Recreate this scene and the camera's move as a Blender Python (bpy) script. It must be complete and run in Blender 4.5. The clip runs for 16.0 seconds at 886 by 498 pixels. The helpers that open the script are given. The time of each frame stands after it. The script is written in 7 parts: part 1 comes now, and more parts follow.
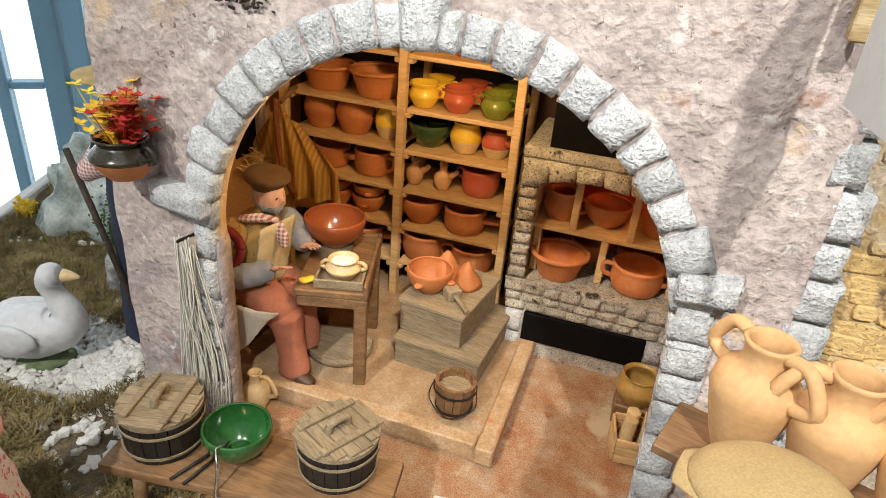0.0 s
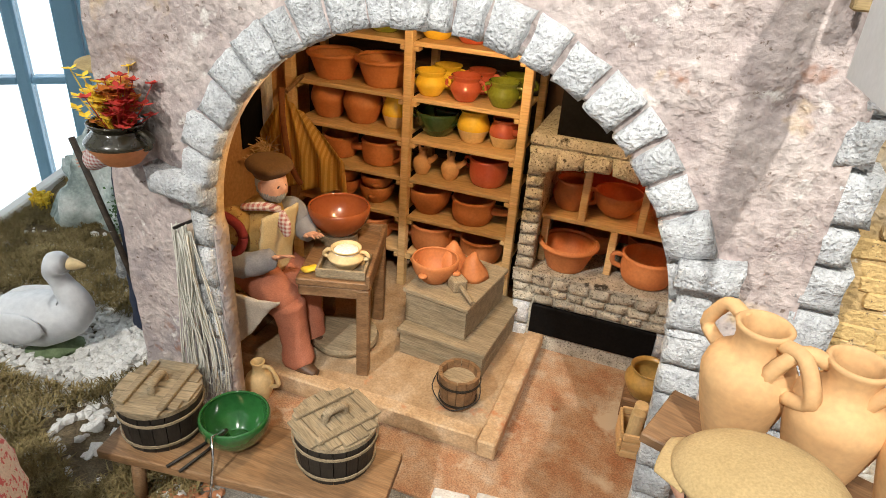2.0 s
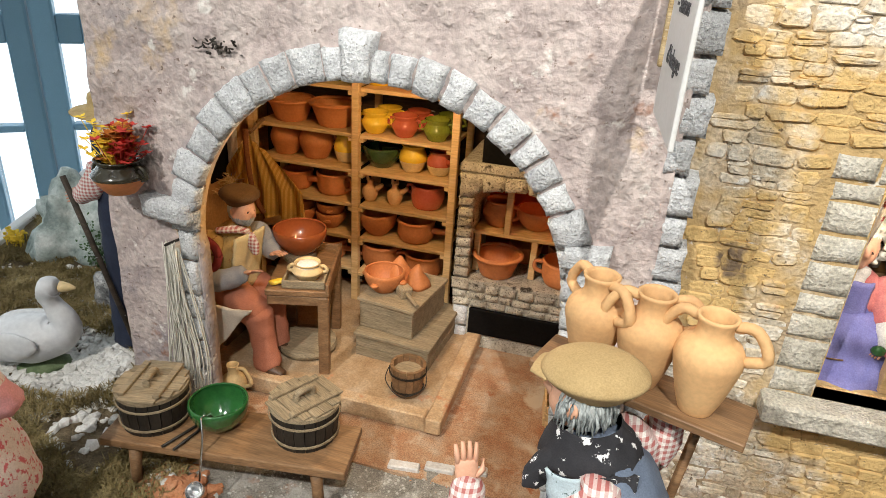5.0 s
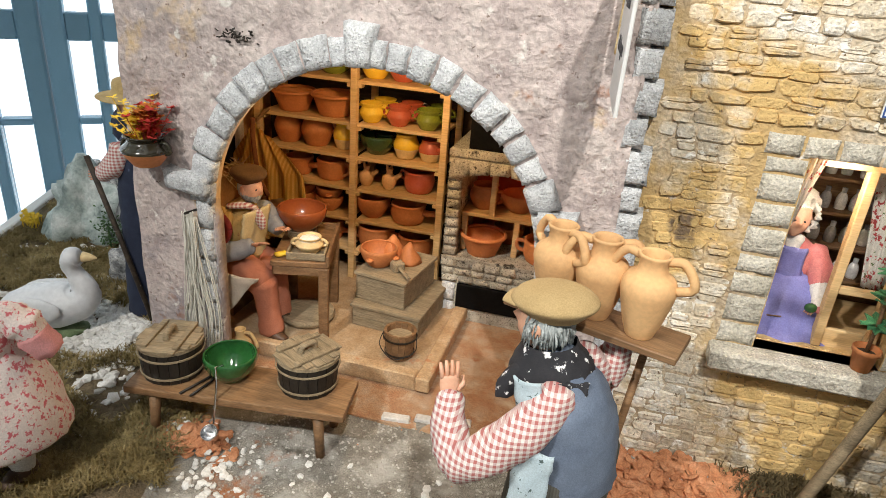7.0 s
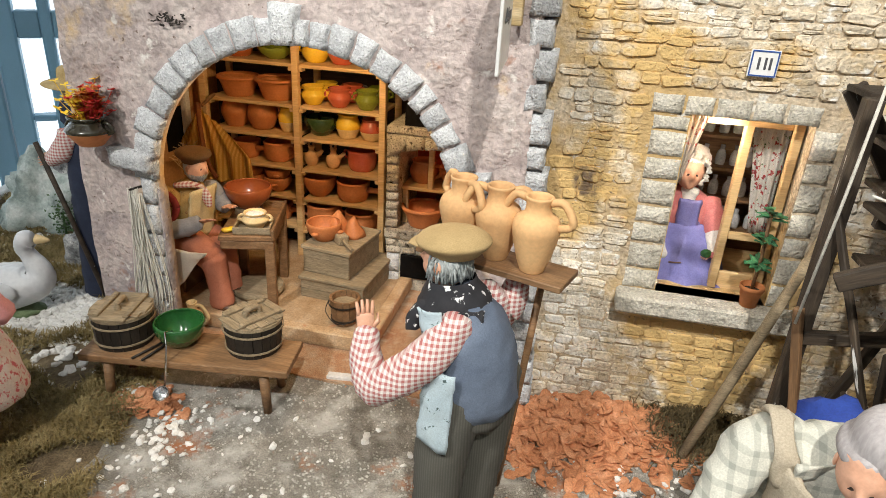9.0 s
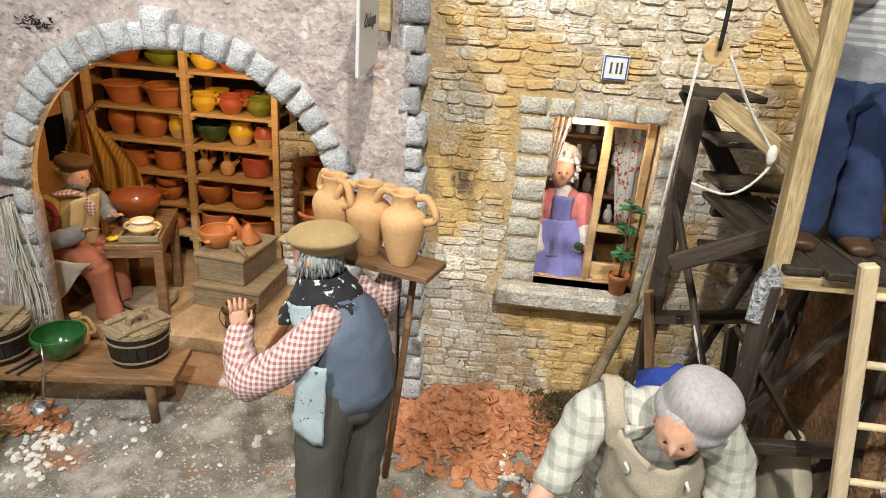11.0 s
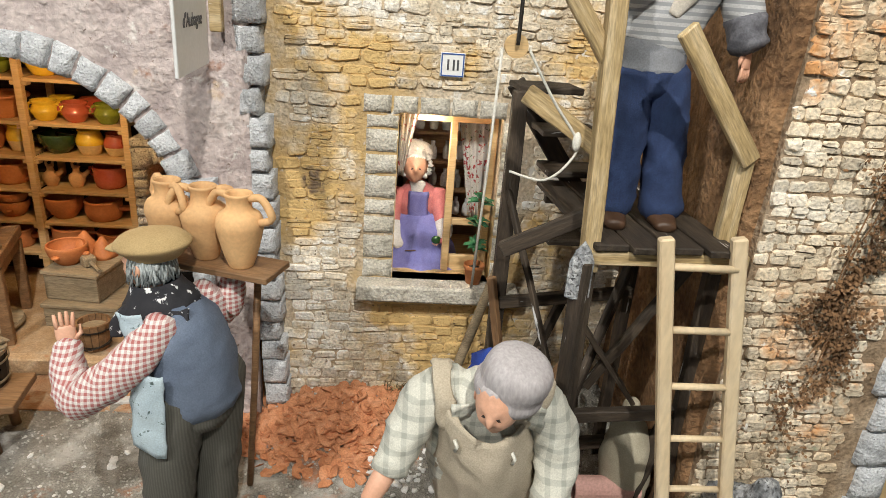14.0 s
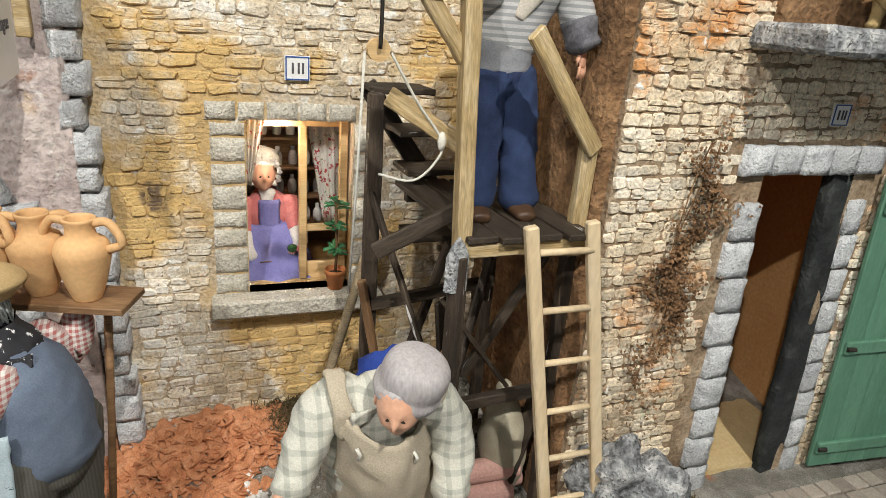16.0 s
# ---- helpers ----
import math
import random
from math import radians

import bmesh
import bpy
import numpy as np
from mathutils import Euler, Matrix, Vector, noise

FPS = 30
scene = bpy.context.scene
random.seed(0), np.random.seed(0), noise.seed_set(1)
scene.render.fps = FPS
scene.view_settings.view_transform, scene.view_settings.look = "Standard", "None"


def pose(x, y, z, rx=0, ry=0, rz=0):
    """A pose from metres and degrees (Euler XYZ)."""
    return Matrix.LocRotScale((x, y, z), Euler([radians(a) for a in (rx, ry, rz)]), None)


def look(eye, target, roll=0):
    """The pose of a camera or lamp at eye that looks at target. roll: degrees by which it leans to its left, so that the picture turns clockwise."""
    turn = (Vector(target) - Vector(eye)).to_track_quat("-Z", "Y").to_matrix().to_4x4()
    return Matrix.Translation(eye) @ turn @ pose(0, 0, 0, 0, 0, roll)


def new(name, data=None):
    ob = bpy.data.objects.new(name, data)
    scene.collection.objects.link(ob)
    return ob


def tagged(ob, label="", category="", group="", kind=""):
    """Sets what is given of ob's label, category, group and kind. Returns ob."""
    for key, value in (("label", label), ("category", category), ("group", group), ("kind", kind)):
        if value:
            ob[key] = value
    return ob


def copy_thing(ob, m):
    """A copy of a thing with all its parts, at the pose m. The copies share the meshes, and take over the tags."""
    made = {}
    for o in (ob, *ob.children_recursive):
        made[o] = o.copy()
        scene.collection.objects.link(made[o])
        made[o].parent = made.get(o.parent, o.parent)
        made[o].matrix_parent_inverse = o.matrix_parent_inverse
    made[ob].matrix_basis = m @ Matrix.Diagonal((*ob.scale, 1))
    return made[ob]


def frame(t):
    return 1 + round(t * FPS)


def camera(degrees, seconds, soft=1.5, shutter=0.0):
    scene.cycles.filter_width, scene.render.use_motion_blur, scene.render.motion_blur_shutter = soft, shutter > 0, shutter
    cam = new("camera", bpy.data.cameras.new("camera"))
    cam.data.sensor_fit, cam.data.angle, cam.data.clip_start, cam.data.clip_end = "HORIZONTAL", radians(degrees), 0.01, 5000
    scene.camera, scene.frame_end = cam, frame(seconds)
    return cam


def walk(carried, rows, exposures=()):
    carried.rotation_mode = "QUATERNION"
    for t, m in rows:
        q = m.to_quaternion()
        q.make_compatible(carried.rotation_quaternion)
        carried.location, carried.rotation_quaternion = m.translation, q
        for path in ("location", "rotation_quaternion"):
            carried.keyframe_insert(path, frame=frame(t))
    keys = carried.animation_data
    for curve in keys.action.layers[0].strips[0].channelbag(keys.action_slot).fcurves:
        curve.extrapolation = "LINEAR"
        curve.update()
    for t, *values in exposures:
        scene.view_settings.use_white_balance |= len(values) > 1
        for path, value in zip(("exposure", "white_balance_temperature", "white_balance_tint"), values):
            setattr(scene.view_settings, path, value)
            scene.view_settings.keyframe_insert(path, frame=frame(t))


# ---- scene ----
cam = camera(68.7, 16.0, soft=0.8)
PATH = [
    (0, (0.165, -0.424, 0.523), (-0.345, 1.273, -0.405), 5.0),
    (0.5, (0.164, -0.422, 0.521), (-0.375, 1.257, -0.423), 4.9),
    (1, (0.168, -0.42, 0.515), (-0.415, 1.241, -0.435), 4.9),
    (1.5, (0.176, -0.418, 0.515), (-0.425, 1.243, -0.422), 4.7),
    (2, (0.184, -0.411, 0.512), (-0.391, 1.258, -0.429), 4.1),
    (2.5, (0.187, -0.418, 0.516), (-0.321, 1.275, -0.42), 4.1),
    (3, (0.198, -0.442, 0.53), (-0.255, 1.274, -0.39), 4.7),
    (3.5, (0.206, -0.468, 0.538), (-0.222, 1.268, -0.357), 4.8),
    (3.7, (0.208, -0.476, 0.542), (-0.215, 1.261, -0.355), 4.2),
    (5.8, (0.245, -0.571, 0.544), (-0.219, 1.205, -0.249), 4.0),
    (6, (0.244, -0.579, 0.545), (-0.213, 1.196, -0.255), 4.2),
    (6.5, (0.251, -0.602, 0.541), (-0.184, 1.176, -0.266), 4.5),
    (7, (0.264, -0.625, 0.54), (-0.171, 1.152, -0.267), 4.6),
    (7.5, (0.277, -0.646, 0.538), (-0.145, 1.138, -0.263), 4.1),
    (8, (0.294, -0.661, 0.533), (-0.108, 1.125, -0.273), 3.9),
    (8.2, (0.304, -0.667, 0.533), (-0.088, 1.117, -0.282), 3.8),
    (10.3, (0.359, -0.687, 0.53), (0.108, 1.127, -0.273), 3.6),
    (10.5, (0.363, -0.689, 0.528), (0.141, 1.134, -0.263), 3.8),
    (11, (0.387, -0.699, 0.532), (0.251, 1.141, -0.239), 4.5),
    (11.5, (0.41, -0.706, 0.537), (0.312, 1.145, -0.212), 4.6),
    (12, (0.425, -0.716, 0.539), (0.353, 1.142, -0.197), 4.7),
    (12.5, (0.438, -0.729, 0.54), (0.387, 1.131, -0.193), 5.2),
    (13, (0.459, -0.739, 0.536), (0.435, 1.123, -0.194), 5.3),
    (13.5, (0.455, -0.731, 0.534), (0.492, 1.128, -0.202), 5.5),
    (14, (0.444, -0.709, 0.533), (0.602, 1.142, -0.209), 4.5),
    (14.5, (0.435, -0.693, 0.532), (0.735, 1.136, -0.219), 4.5),
    (15, (0.413, -0.685, 0.534), (0.837, 1.125, -0.205), 4.6),
    (15.5, (0.403, -0.69, 0.534), (0.943, 1.096, -0.187), 4.9),
    (16, (0.407, -0.702, 0.534), (1.075, 1.045, -0.173), 4.8),
]
walk(cam, [(t, look(eye, target, roll)) for t, eye, target, roll in PATH], [(0, 0.06), (2.0, 0.10), (3.7, 0.06), (5.8, -0.18), (8.2, -0.15), (10.3, -0.18), (12.5, -0.28), (14.0, -0.36), (16.0, -0.36)])

# ---------- world, light ----------
world = bpy.data.worlds.new("hall_air")
scene.world = world
world.use_nodes = True
world.node_tree.nodes["Background"].inputs[0].default_value = (0.80, 0.88, 1.0, 1)
world.node_tree.nodes["Background"].inputs[1].default_value = 0.13


def lamp(name, kind, m, energy, color, **kw):
    d = bpy.data.lights.new(name, kind)
    d.energy, d.color = energy, color
    if kind == "AREA":
        d.shape, d.size, d.size_y = "RECTANGLE", kw["size"], kw.get("size_y", kw["size"])
    if kind == "SPOT":
        d.spot_size, d.spot_blend, d.shadow_soft_size = radians(kw["cone"]), 0.6, kw["soft"]
    if kind == "POINT":
        d.shadow_soft_size = kw["soft"]
    ob = new(name, d)
    ob.matrix_world = m
    return ob


lamp("ceiling_spot", "SPOT", look((-0.38, -1.35, 1.58), (0.18, 0.0, 0.24)), 99, (1.0, 0.965, 0.90), cone=62, soft=0.022)
lamp("ceiling_spot", "SPOT", look((0.60, -1.35, 1.70), (0.58, 0.0, 0.37)), 130, (1.0, 0.965, 0.89), cone=50, soft=0.022)
# Unseen area lamp added overhead as soft ambient fill.
lamp("ceiling_panel_light", "AREA", look((0.1, -0.6, 1.9), (0.1, -0.3, 0)), 2.6, (1.0, 0.96, 0.90), size=1.2)
lamp("shop_lamp", "POINT", pose(0.005, 0.135, 0.440), 2.5, (1.0, 0.66, 0.31), soft=0.012)
# Small red point light added to tint the alcove; it has no fixture.
lamp("alcove_lamp", "POINT", pose(0.19, 0.375, 0.255), 0.05, (1.0, 0.25, 0.08), soft=0.01)


# ---------- materials ----------
def mat(name, cols, scale=40.0, rough=0.8, bump=0.3, fine=400.0, metal=0.0, stretch=(1, 1, 1), rnd=0.12,
        bdist=0.001, contrast=0.5, fineamt=0.14, detail=6, spots=None, coat=0.0, local=False):
    """Mottled surface: colours blended by a broad noise, darkened and lightened by a fine one, with fine relief."""
    m = bpy.data.materials.new(name)
    m.use_nodes = True
    nt = m.node_tree
    N, L = nt.nodes, nt.links
    b = N["Principled BSDF"]
    if local:
        tc = N.new("ShaderNodeTexCoord").outputs["Object"]
    else:
        tc = N.new("ShaderNodeNewGeometry").outputs["Position"]
    oi = N.new("ShaderNodeObjectInfo")
    mp = N.new("ShaderNodeMapping")
    mp.inputs["Scale"].default_value = stretch
    L.new(tc, mp.inputs["Vector"])
    add = N.new("ShaderNodeVectorMath")
    add.operation = "ADD"
    L.new(mp.outputs[0], add.inputs[0])
    if local:
        sc = N.new("ShaderNodeVectorMath")
        sc.operation = "SCALE"
        sc.inputs[0].default_value = (3.1, 5.7, 4.3)
        L.new(oi.outputs["Random"], sc.inputs["Scale"])
        L.new(sc.outputs[0], add.inputs[1])
    v = add.outputs[0]
    n1 = N.new("ShaderNodeTexNoise")
    n1.inputs["Scale"].default_value, n1.inputs["Detail"].default_value = scale, detail
    n1.inputs["Roughness"].default_value = 0.62
    L.new(v, n1.inputs["Vector"])
    ramp = N.new("ShaderNodeValToRGB")
    e = ramp.color_ramp.elements
    k = len(cols)
    lo, hi = 0.5 - contrast / 2, 0.5 + contrast / 2
    e[0].position, e[1].position = lo, hi
    e[0].color, e[1].color = (*cols[0], 1), (*cols[-1], 1)
    for i in range(1, k - 1):
        x = e.new(lo + (hi - lo) * i / (k - 1))
        x.color = (*cols[i], 1)
    L.new(n1.outputs["Fac"], ramp.inputs[0])
    n2 = N.new("ShaderNodeTexNoise")
    n2.inputs["Scale"].default_value, n2.inputs["Detail"].default_value = fine, 4
    L.new(v, n2.inputs["Vector"])
    mr = N.new("ShaderNodeMapRange")
    mr.inputs[1].default_value, mr.inputs[2].default_value = 0.3, 0.7
    mr.inputs[3].default_value, mr.inputs[4].default_value = 1 - fineamt, 1 + fineamt
    L.new(n2.outputs["Fac"], mr.inputs[0])
    rr = N.new("ShaderNodeMapRange")
    rr.inputs[3].default_value, rr.inputs[4].default_value = 1 - rnd, 1 + rnd
    L.new(oi.outputs["Random"], rr.inputs[0])
    mul = N.new("ShaderNodeMath")
    mul.operation = "MULTIPLY"
    L.new(mr.outputs[0], mul.inputs[0])
    L.new(rr.outputs[0], mul.inputs[1])
    mx = N.new("ShaderNodeVectorMath")
    mx.operation = "SCALE"
    L.new(ramp.outputs[0], mx.inputs[0])
    L.new(mul.outputs[0], mx.inputs["Scale"])
    col = mx.outputs[0]
    if spots:
        for (scol, sscale, thr, width) in spots:
            n3 = N.new("ShaderNodeTexNoise")
            n3.inputs["Scale"].default_value, n3.inputs["Detail"].default_value = sscale, 5
            n3.inputs["Roughness"].default_value = 0.65
            off = N.new("ShaderNodeVectorMath")
            off.operation = "ADD"
            off.inputs[1].default_value = (thr * 7.3, sscale * 0.13, thr * 3.1)
            L.new(v, off.inputs[0])
            L.new(off.outputs[0], n3.inputs["Vector"])
            m3 = N.new("ShaderNodeMapRange")
            m3.inputs[1].default_value, m3.inputs[2].default_value = thr, thr + width
            L.new(n3.outputs["Fac"], m3.inputs[0])
            mix = N.new("ShaderNodeMix")
            mix.data_type = "RGBA"
            L.new(m3.outputs[0], mix.inputs["Factor"])
            L.new(col, mix.inputs[6])
            mix.inputs[7].default_value = (*scol, 1)
            col = mix.outputs[2]
    L.new(col, b.inputs["Base Color"])
    b.inputs["Roughness"].default_value = rough
    b.inputs["Metallic"].default_value = metal
    if coat:
        b.inputs["Coat Weight"].default_value = coat
        b.inputs["Coat Roughness"].default_value = 0.08
    if bump:
        bp = N.new("ShaderNodeBump")
        bp.inputs["Strength"].default_value, bp.inputs["Distance"].default_value = bump, bdist
        L.new(n2.outputs["Fac"], bp.inputs["Height"])
        b2 = N.new("ShaderNodeBump")
        b2.inputs["Strength"].default_value, b2.inputs["Distance"].default_value = bump, bdist * 2.5
        L.new(n1.outputs["Fac"], b2.inputs["Height"])
        L.new(bp.outputs[0], b2.inputs["Normal"])
        L.new(b2.outputs[0], b.inputs["Normal"])
    return m


def cloth(name, a, b_, step, kind="check", rough=0.9):
    """Woven cloth with checks or stripes at real thread spacing."""
    m = mat(name, [a, tuple(c * 0.9 for c in a)], 60, rough, 0.4, 900, bdist=0.0006, local=True, rnd=0.0)
    nt = m.node_tree
    N, L = nt.nodes, nt.links
    b = N["Principled BSDF"]
    src = b.inputs["Base Color"].links[0].from_socket
    tc = N.new("ShaderNodeTexCoord")
    sep = N.new("ShaderNodeSeparateXYZ")
    L.new(tc.outputs["Object"], sep.inputs[0])
    facs = []
    for ax in ((0, 2) if kind in ("check", "plaid") else ((2,) if kind == "hstripe" else (0,))):
        mm = N.new("ShaderNodeMath")
        mm.operation = "MULTIPLY"
        mm.inputs[1].default_value = 2 * math.pi / step
        L.new(sep.outputs[ax], mm.inputs[0])
        sn = N.new("ShaderNodeMath")
        sn.operation = "SINE"
        L.new(mm.outputs[0], sn.inputs[0])
        mr = N.new("ShaderNodeMapRange")
        lo = 0.0 if kind != "plaid" else 0.55
        mr.inputs[1].default_value, mr.inputs[2].default_value = lo - 0.1, lo + 0.1
        L.new(sn.outputs[0], mr.inputs[0])
        facs.append(mr.outputs[0])
    f = facs[0]
    if len(facs) > 1:
        av = N.new("ShaderNodeMath")
        av.operation = "ADD"
        L.new(facs[0], av.inputs[0])
        L.new(facs[1], av.inputs[1])
        hv = N.new("ShaderNodeMath")
        hv.operation = "MULTIPLY"
        hv.inputs[1].default_value = 0.42
        L.new(av.outputs[0], hv.inputs[0])
        f = hv.outputs[0]
    mix = N.new("ShaderNodeMix")
    mix.data_type = "RGBA"
    L.new(f, mix.inputs["Factor"])
    L.new(src, mix.inputs[6])
    mix.inputs[7].default_value = (*b_, 1)
    L.new(mix.outputs[2], b.inputs["Base Color"])
    return m


M_PLASTER = mat("rough_lilac_plaster", [(0.37, 0.30, 0.29), (0.56, 0.475, 0.45), (0.66, 0.58, 0.54)], 22, 0.95, 0.85, 150, bdist=0.0040,
                contrast=0.45, fineamt=0.22, spots=[((0.31, 0.275, 0.285), 7, 0.565, 0.10), ((0.68, 0.50, 0.29), 9, 0.585, 0.10), ((0.33, 0.17, 0.11), 9, 0.64, 0.05), ((0.74, 0.70, 0.66), 30, 0.60, 0.06), ((0.24, 0.18, 0.15), 120, 0.635, 0.04)])
M_GREYSTONE = mat("grey_carved_stone", [(0.46, 0.47, 0.49), (0.64, 0.655, 0.67), (0.80, 0.81, 0.81)], 55, 0.95, 0.9, 420, bdist=0.003,
                  contrast=0.55, fineamt=0.22, rnd=0.16, local=True, spots=[((0.34, 0.35, 0.38), 520, 0.56, 0.10), ((0.40, 0.41, 0.44), 60, 0.60, 0.12)])
M_DARKSTONE = mat("dark_hearth_stone", [(0.34, 0.31, 0.25), (0.54, 0.50, 0.41), (0.70, 0.66, 0.56)], 80, 0.95, 0.9, 420, bdist=0.0025, contrast=0.5, local=True,
                  spots=[((0.10, 0.085, 0.065), 420, 0.55, 0.09), ((0.05, 0.04, 0.03), 50, 0.60, 0.08)])
M_OCHRESTONE = mat("ochre_rubble_stone", [(0.52, 0.42, 0.28), (0.70, 0.62, 0.49), (0.84, 0.80, 0.72)], 14, 0.95, 0.9, 300, bdist=0.003, rnd=0.24, contrast=0.35, fineamt=0.24,
                   spots=[((0.88, 0.86, 0.80), 60, 0.55, 0.08), ((0.68, 0.47, 0.20), 7.0, 0.485, 0.10), ((0.46, 0.20, 0.08), 17, 0.66, 0.07), ((0.24, 0.17, 0.11), 10, 0.64, 0.05), ((0.20, 0.14, 0.08), 190, 0.62, 0.05)])
M_MORTAR = mat("brown_recessed_mortar", [(0.38, 0.28, 0.17), (0.56, 0.46, 0.33), (0.72, 0.63, 0.50)], 26, 0.98, 0.9, 260, bdist=0.003, contrast=0.45, fineamt=0.3,
               spots=[((0.56, 0.39, 0.18), 7.0, 0.485, 0.10), ((0.74, 0.70, 0.62), 40, 0.60, 0.06)])
M_DARKMORTAR = mat("dark_earthy_mortar", [(0.18, 0.12, 0.07), (0.32, 0.23, 0.145), (0.48, 0.38, 0.27)], 30, 0.98, 0.9, 260, bdist=0.003, contrast=0.45, fineamt=0.3)
M_BRICKSTONE = mat("small_weathered_stones", [(0.50, 0.38, 0.24), (0.71, 0.61, 0.46), (0.84, 0.79, 0.69)], 11, 0.95, 0.9, 320, bdist=0.0025, rnd=0.26, contrast=0.4, fineamt=0.28,
                   spots=[((0.66, 0.33, 0.13), 10, 0.545, 0.10), ((0.42, 0.52, 0.34), 12, 0.635, 0.06), ((0.24, 0.145, 0.085), 8, 0.575, 0.09), ((0.88, 0.86, 0.80), 45, 0.62, 0.05), ((0.18, 0.12, 0.07), 210, 0.61, 0.05)])
M_GROUND = mat("sandy_stage_ground", [(0.13, 0.12, 0.10), (0.23, 0.215, 0.185), (0.40, 0.375, 0.33)], 30, 0.98, 0.8, 700, bdist=0.002, contrast=0.5, fineamt=0.45,
               spots=[((0.36, 0.15, 0.07), 11, 0.57, 0.08), ((0.50, 0.485, 0.45), 14, 0.54, 0.14), ((0.11, 0.10, 0.08), 20, 0.63, 0.08)])
M_SHOPFLOOR = mat("dusty_red_floor", [(0.36, 0.16, 0.075), (0.43, 0.26, 0.15), (0.47, 0.36, 0.26)], 26, 0.95, 0.5, 600, bdist=0.001, contrast=0.35, fineamt=0.35, spots=[((0.54, 0.44, 0.32), 16, 0.56, 0.10), ((0.34, 0.13, 0.055), 30, 0.64, 0.06)])
M_TERRA = mat("terracotta", [(0.42, 0.135, 0.04), (0.52, 0.185, 0.06), (0.60, 0.24, 0.09)], 30, 0.62, 0.15, 300, bdist=0.0005, rnd=0.10, fineamt=0.08, local=True)
M_TERRAGL = mat("glazed_terracotta", [(0.28, 0.07, 0.02), (0.37, 0.10, 0.03)], 30, 0.24, 0.05, 300, rnd=0.08, fineamt=0.06, coat=0.5, local=True)
M_YELLOW = mat("yellow_glaze", [(0.78, 0.50, 0.03), (0.88, 0.62, 0.07)], 40, 0.15, 0.05, 300, fineamt=0.05, rnd=0.06, coat=0.6, local=True)
M_RED = mat("red_glaze", [(0.46, 0.08, 0.04), (0.58, 0.14, 0.08)], 40, 0.15, 0.05, 300, fineamt=0.05, rnd=0.06, coat=0.6, local=True)
M_GREEN = mat("green_glaze", [(0.015, 0.075, 0.02), (0.03, 0.14, 0.035)], 40, 0.12, 0.05, 300, fineamt=0.1, rnd=0.06, coat=0.6, local=True)
M_OLIVE = mat("olive_glaze", [(0.13, 0.17, 0.02), (0.24, 0.27, 0.03)], 40, 0.14, 0.05, 300, fineamt=0.1, rnd=0.1, coat=0.6, local=True)
M_DKGREEN = mat("dark_green_glaze", [(0.015, 0.04, 0.015), (0.04, 0.09, 0.03)], 40, 0.14, 0.05, 300, fineamt=0.1, coat=0.6, local=True)
M_DKGLAZE = mat("dark_brown_glaze", [(0.02, 0.016, 0.01), (0.05, 0.045, 0.025)], 40, 0.2, 0.05, 300, coat=0.4, local=True)
M_CREAM = mat("cream_slip", [(0.62, 0.45, 0.22), (0.74, 0.58, 0.32)], 40, 0.5, 0.1, 300, fineamt=0.1, local=True)
M_CLAY = mat("buff_clay", [(0.58, 0.33, 0.15), (0.72, 0.45, 0.21)], 25, 0.75, 0.12, 300, fineamt=0.08, local=True)
M_LADDER = mat("pale_new_wood", [(0.56, 0.42, 0.25), (0.66, 0.52, 0.33), (0.72, 0.60, 0.42)], 30, 0.6, 0.2, 260, bdist=0.0004, stretch=(1, 1, 0.25), fineamt=0.1, local=True)
M_DECK = mat("dusty_pine_boards", [(0.32, 0.19, 0.09), (0.44, 0.30, 0.17), (0.54, 0.42, 0.29)], 26, 0.85, 0.3, 420, bdist=0.0006, fineamt=0.2, spots=[((0.50, 0.22, 0.10), 30, 0.62, 0.10)])
M_WINSTONE = mat("beige_grey_stone", [(0.44, 0.41, 0.33), (0.62, 0.58, 0.49), (0.76, 0.73, 0.65)], 50, 0.95, 0.9, 380, bdist=0.003, contrast=0.5, fineamt=0.3, local=True)
M_PINE = mat("raw_pine", [(0.50, 0.31, 0.13), (0.62, 0.42, 0.20), (0.70, 0.50, 0.27)], 30, 0.65, 0.25, 260, bdist=0.0005, stretch=(0.25, 1, 4), fineamt=0.15, local=True)
M_WOOD = mat("brown_stained_wood", [(0.12, 0.065, 0.03), (0.22, 0.12, 0.055), (0.30, 0.18, 0.09)], 30, 0.6, 0.35, 260, bdist=0.0006, stretch=(0.3, 3, 3), fineamt=0.25, local=True)
M_GREYWOOD = mat("grey_worn_wood", [(0.19, 0.145, 0.085), (0.27, 0.21, 0.13), (0.36, 0.285, 0.185)], 30, 0.8, 0.4, 300, bdist=0.0008, stretch=(0.3, 3, 3), fineamt=0.3, local=True)
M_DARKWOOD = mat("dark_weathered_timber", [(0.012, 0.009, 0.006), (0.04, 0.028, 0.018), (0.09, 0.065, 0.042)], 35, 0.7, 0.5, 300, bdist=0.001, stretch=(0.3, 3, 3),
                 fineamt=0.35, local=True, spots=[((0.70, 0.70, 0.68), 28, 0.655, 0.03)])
M_YELWOOD = mat("ochre_stained_timber", [(0.22, 0.15, 0.06), (0.40, 0.29, 0.14), (0.60, 0.49, 0.32)], 35, 0.7, 0.4, 300, bdist=0.0008, stretch=(0.3, 3, 3),
                fineamt=0.3, local=True, spots=[((0.75, 0.72, 0.66), 25, 0.68, 0.03)])
M_TUB = mat("near_black_tub_wood", [(0.010, 0.008, 0.006), (0.028, 0.021, 0.015)], 40, 0.6, 0.3, 300, stretch=(2, 2, 0.4), fineamt=0.3, local=True)
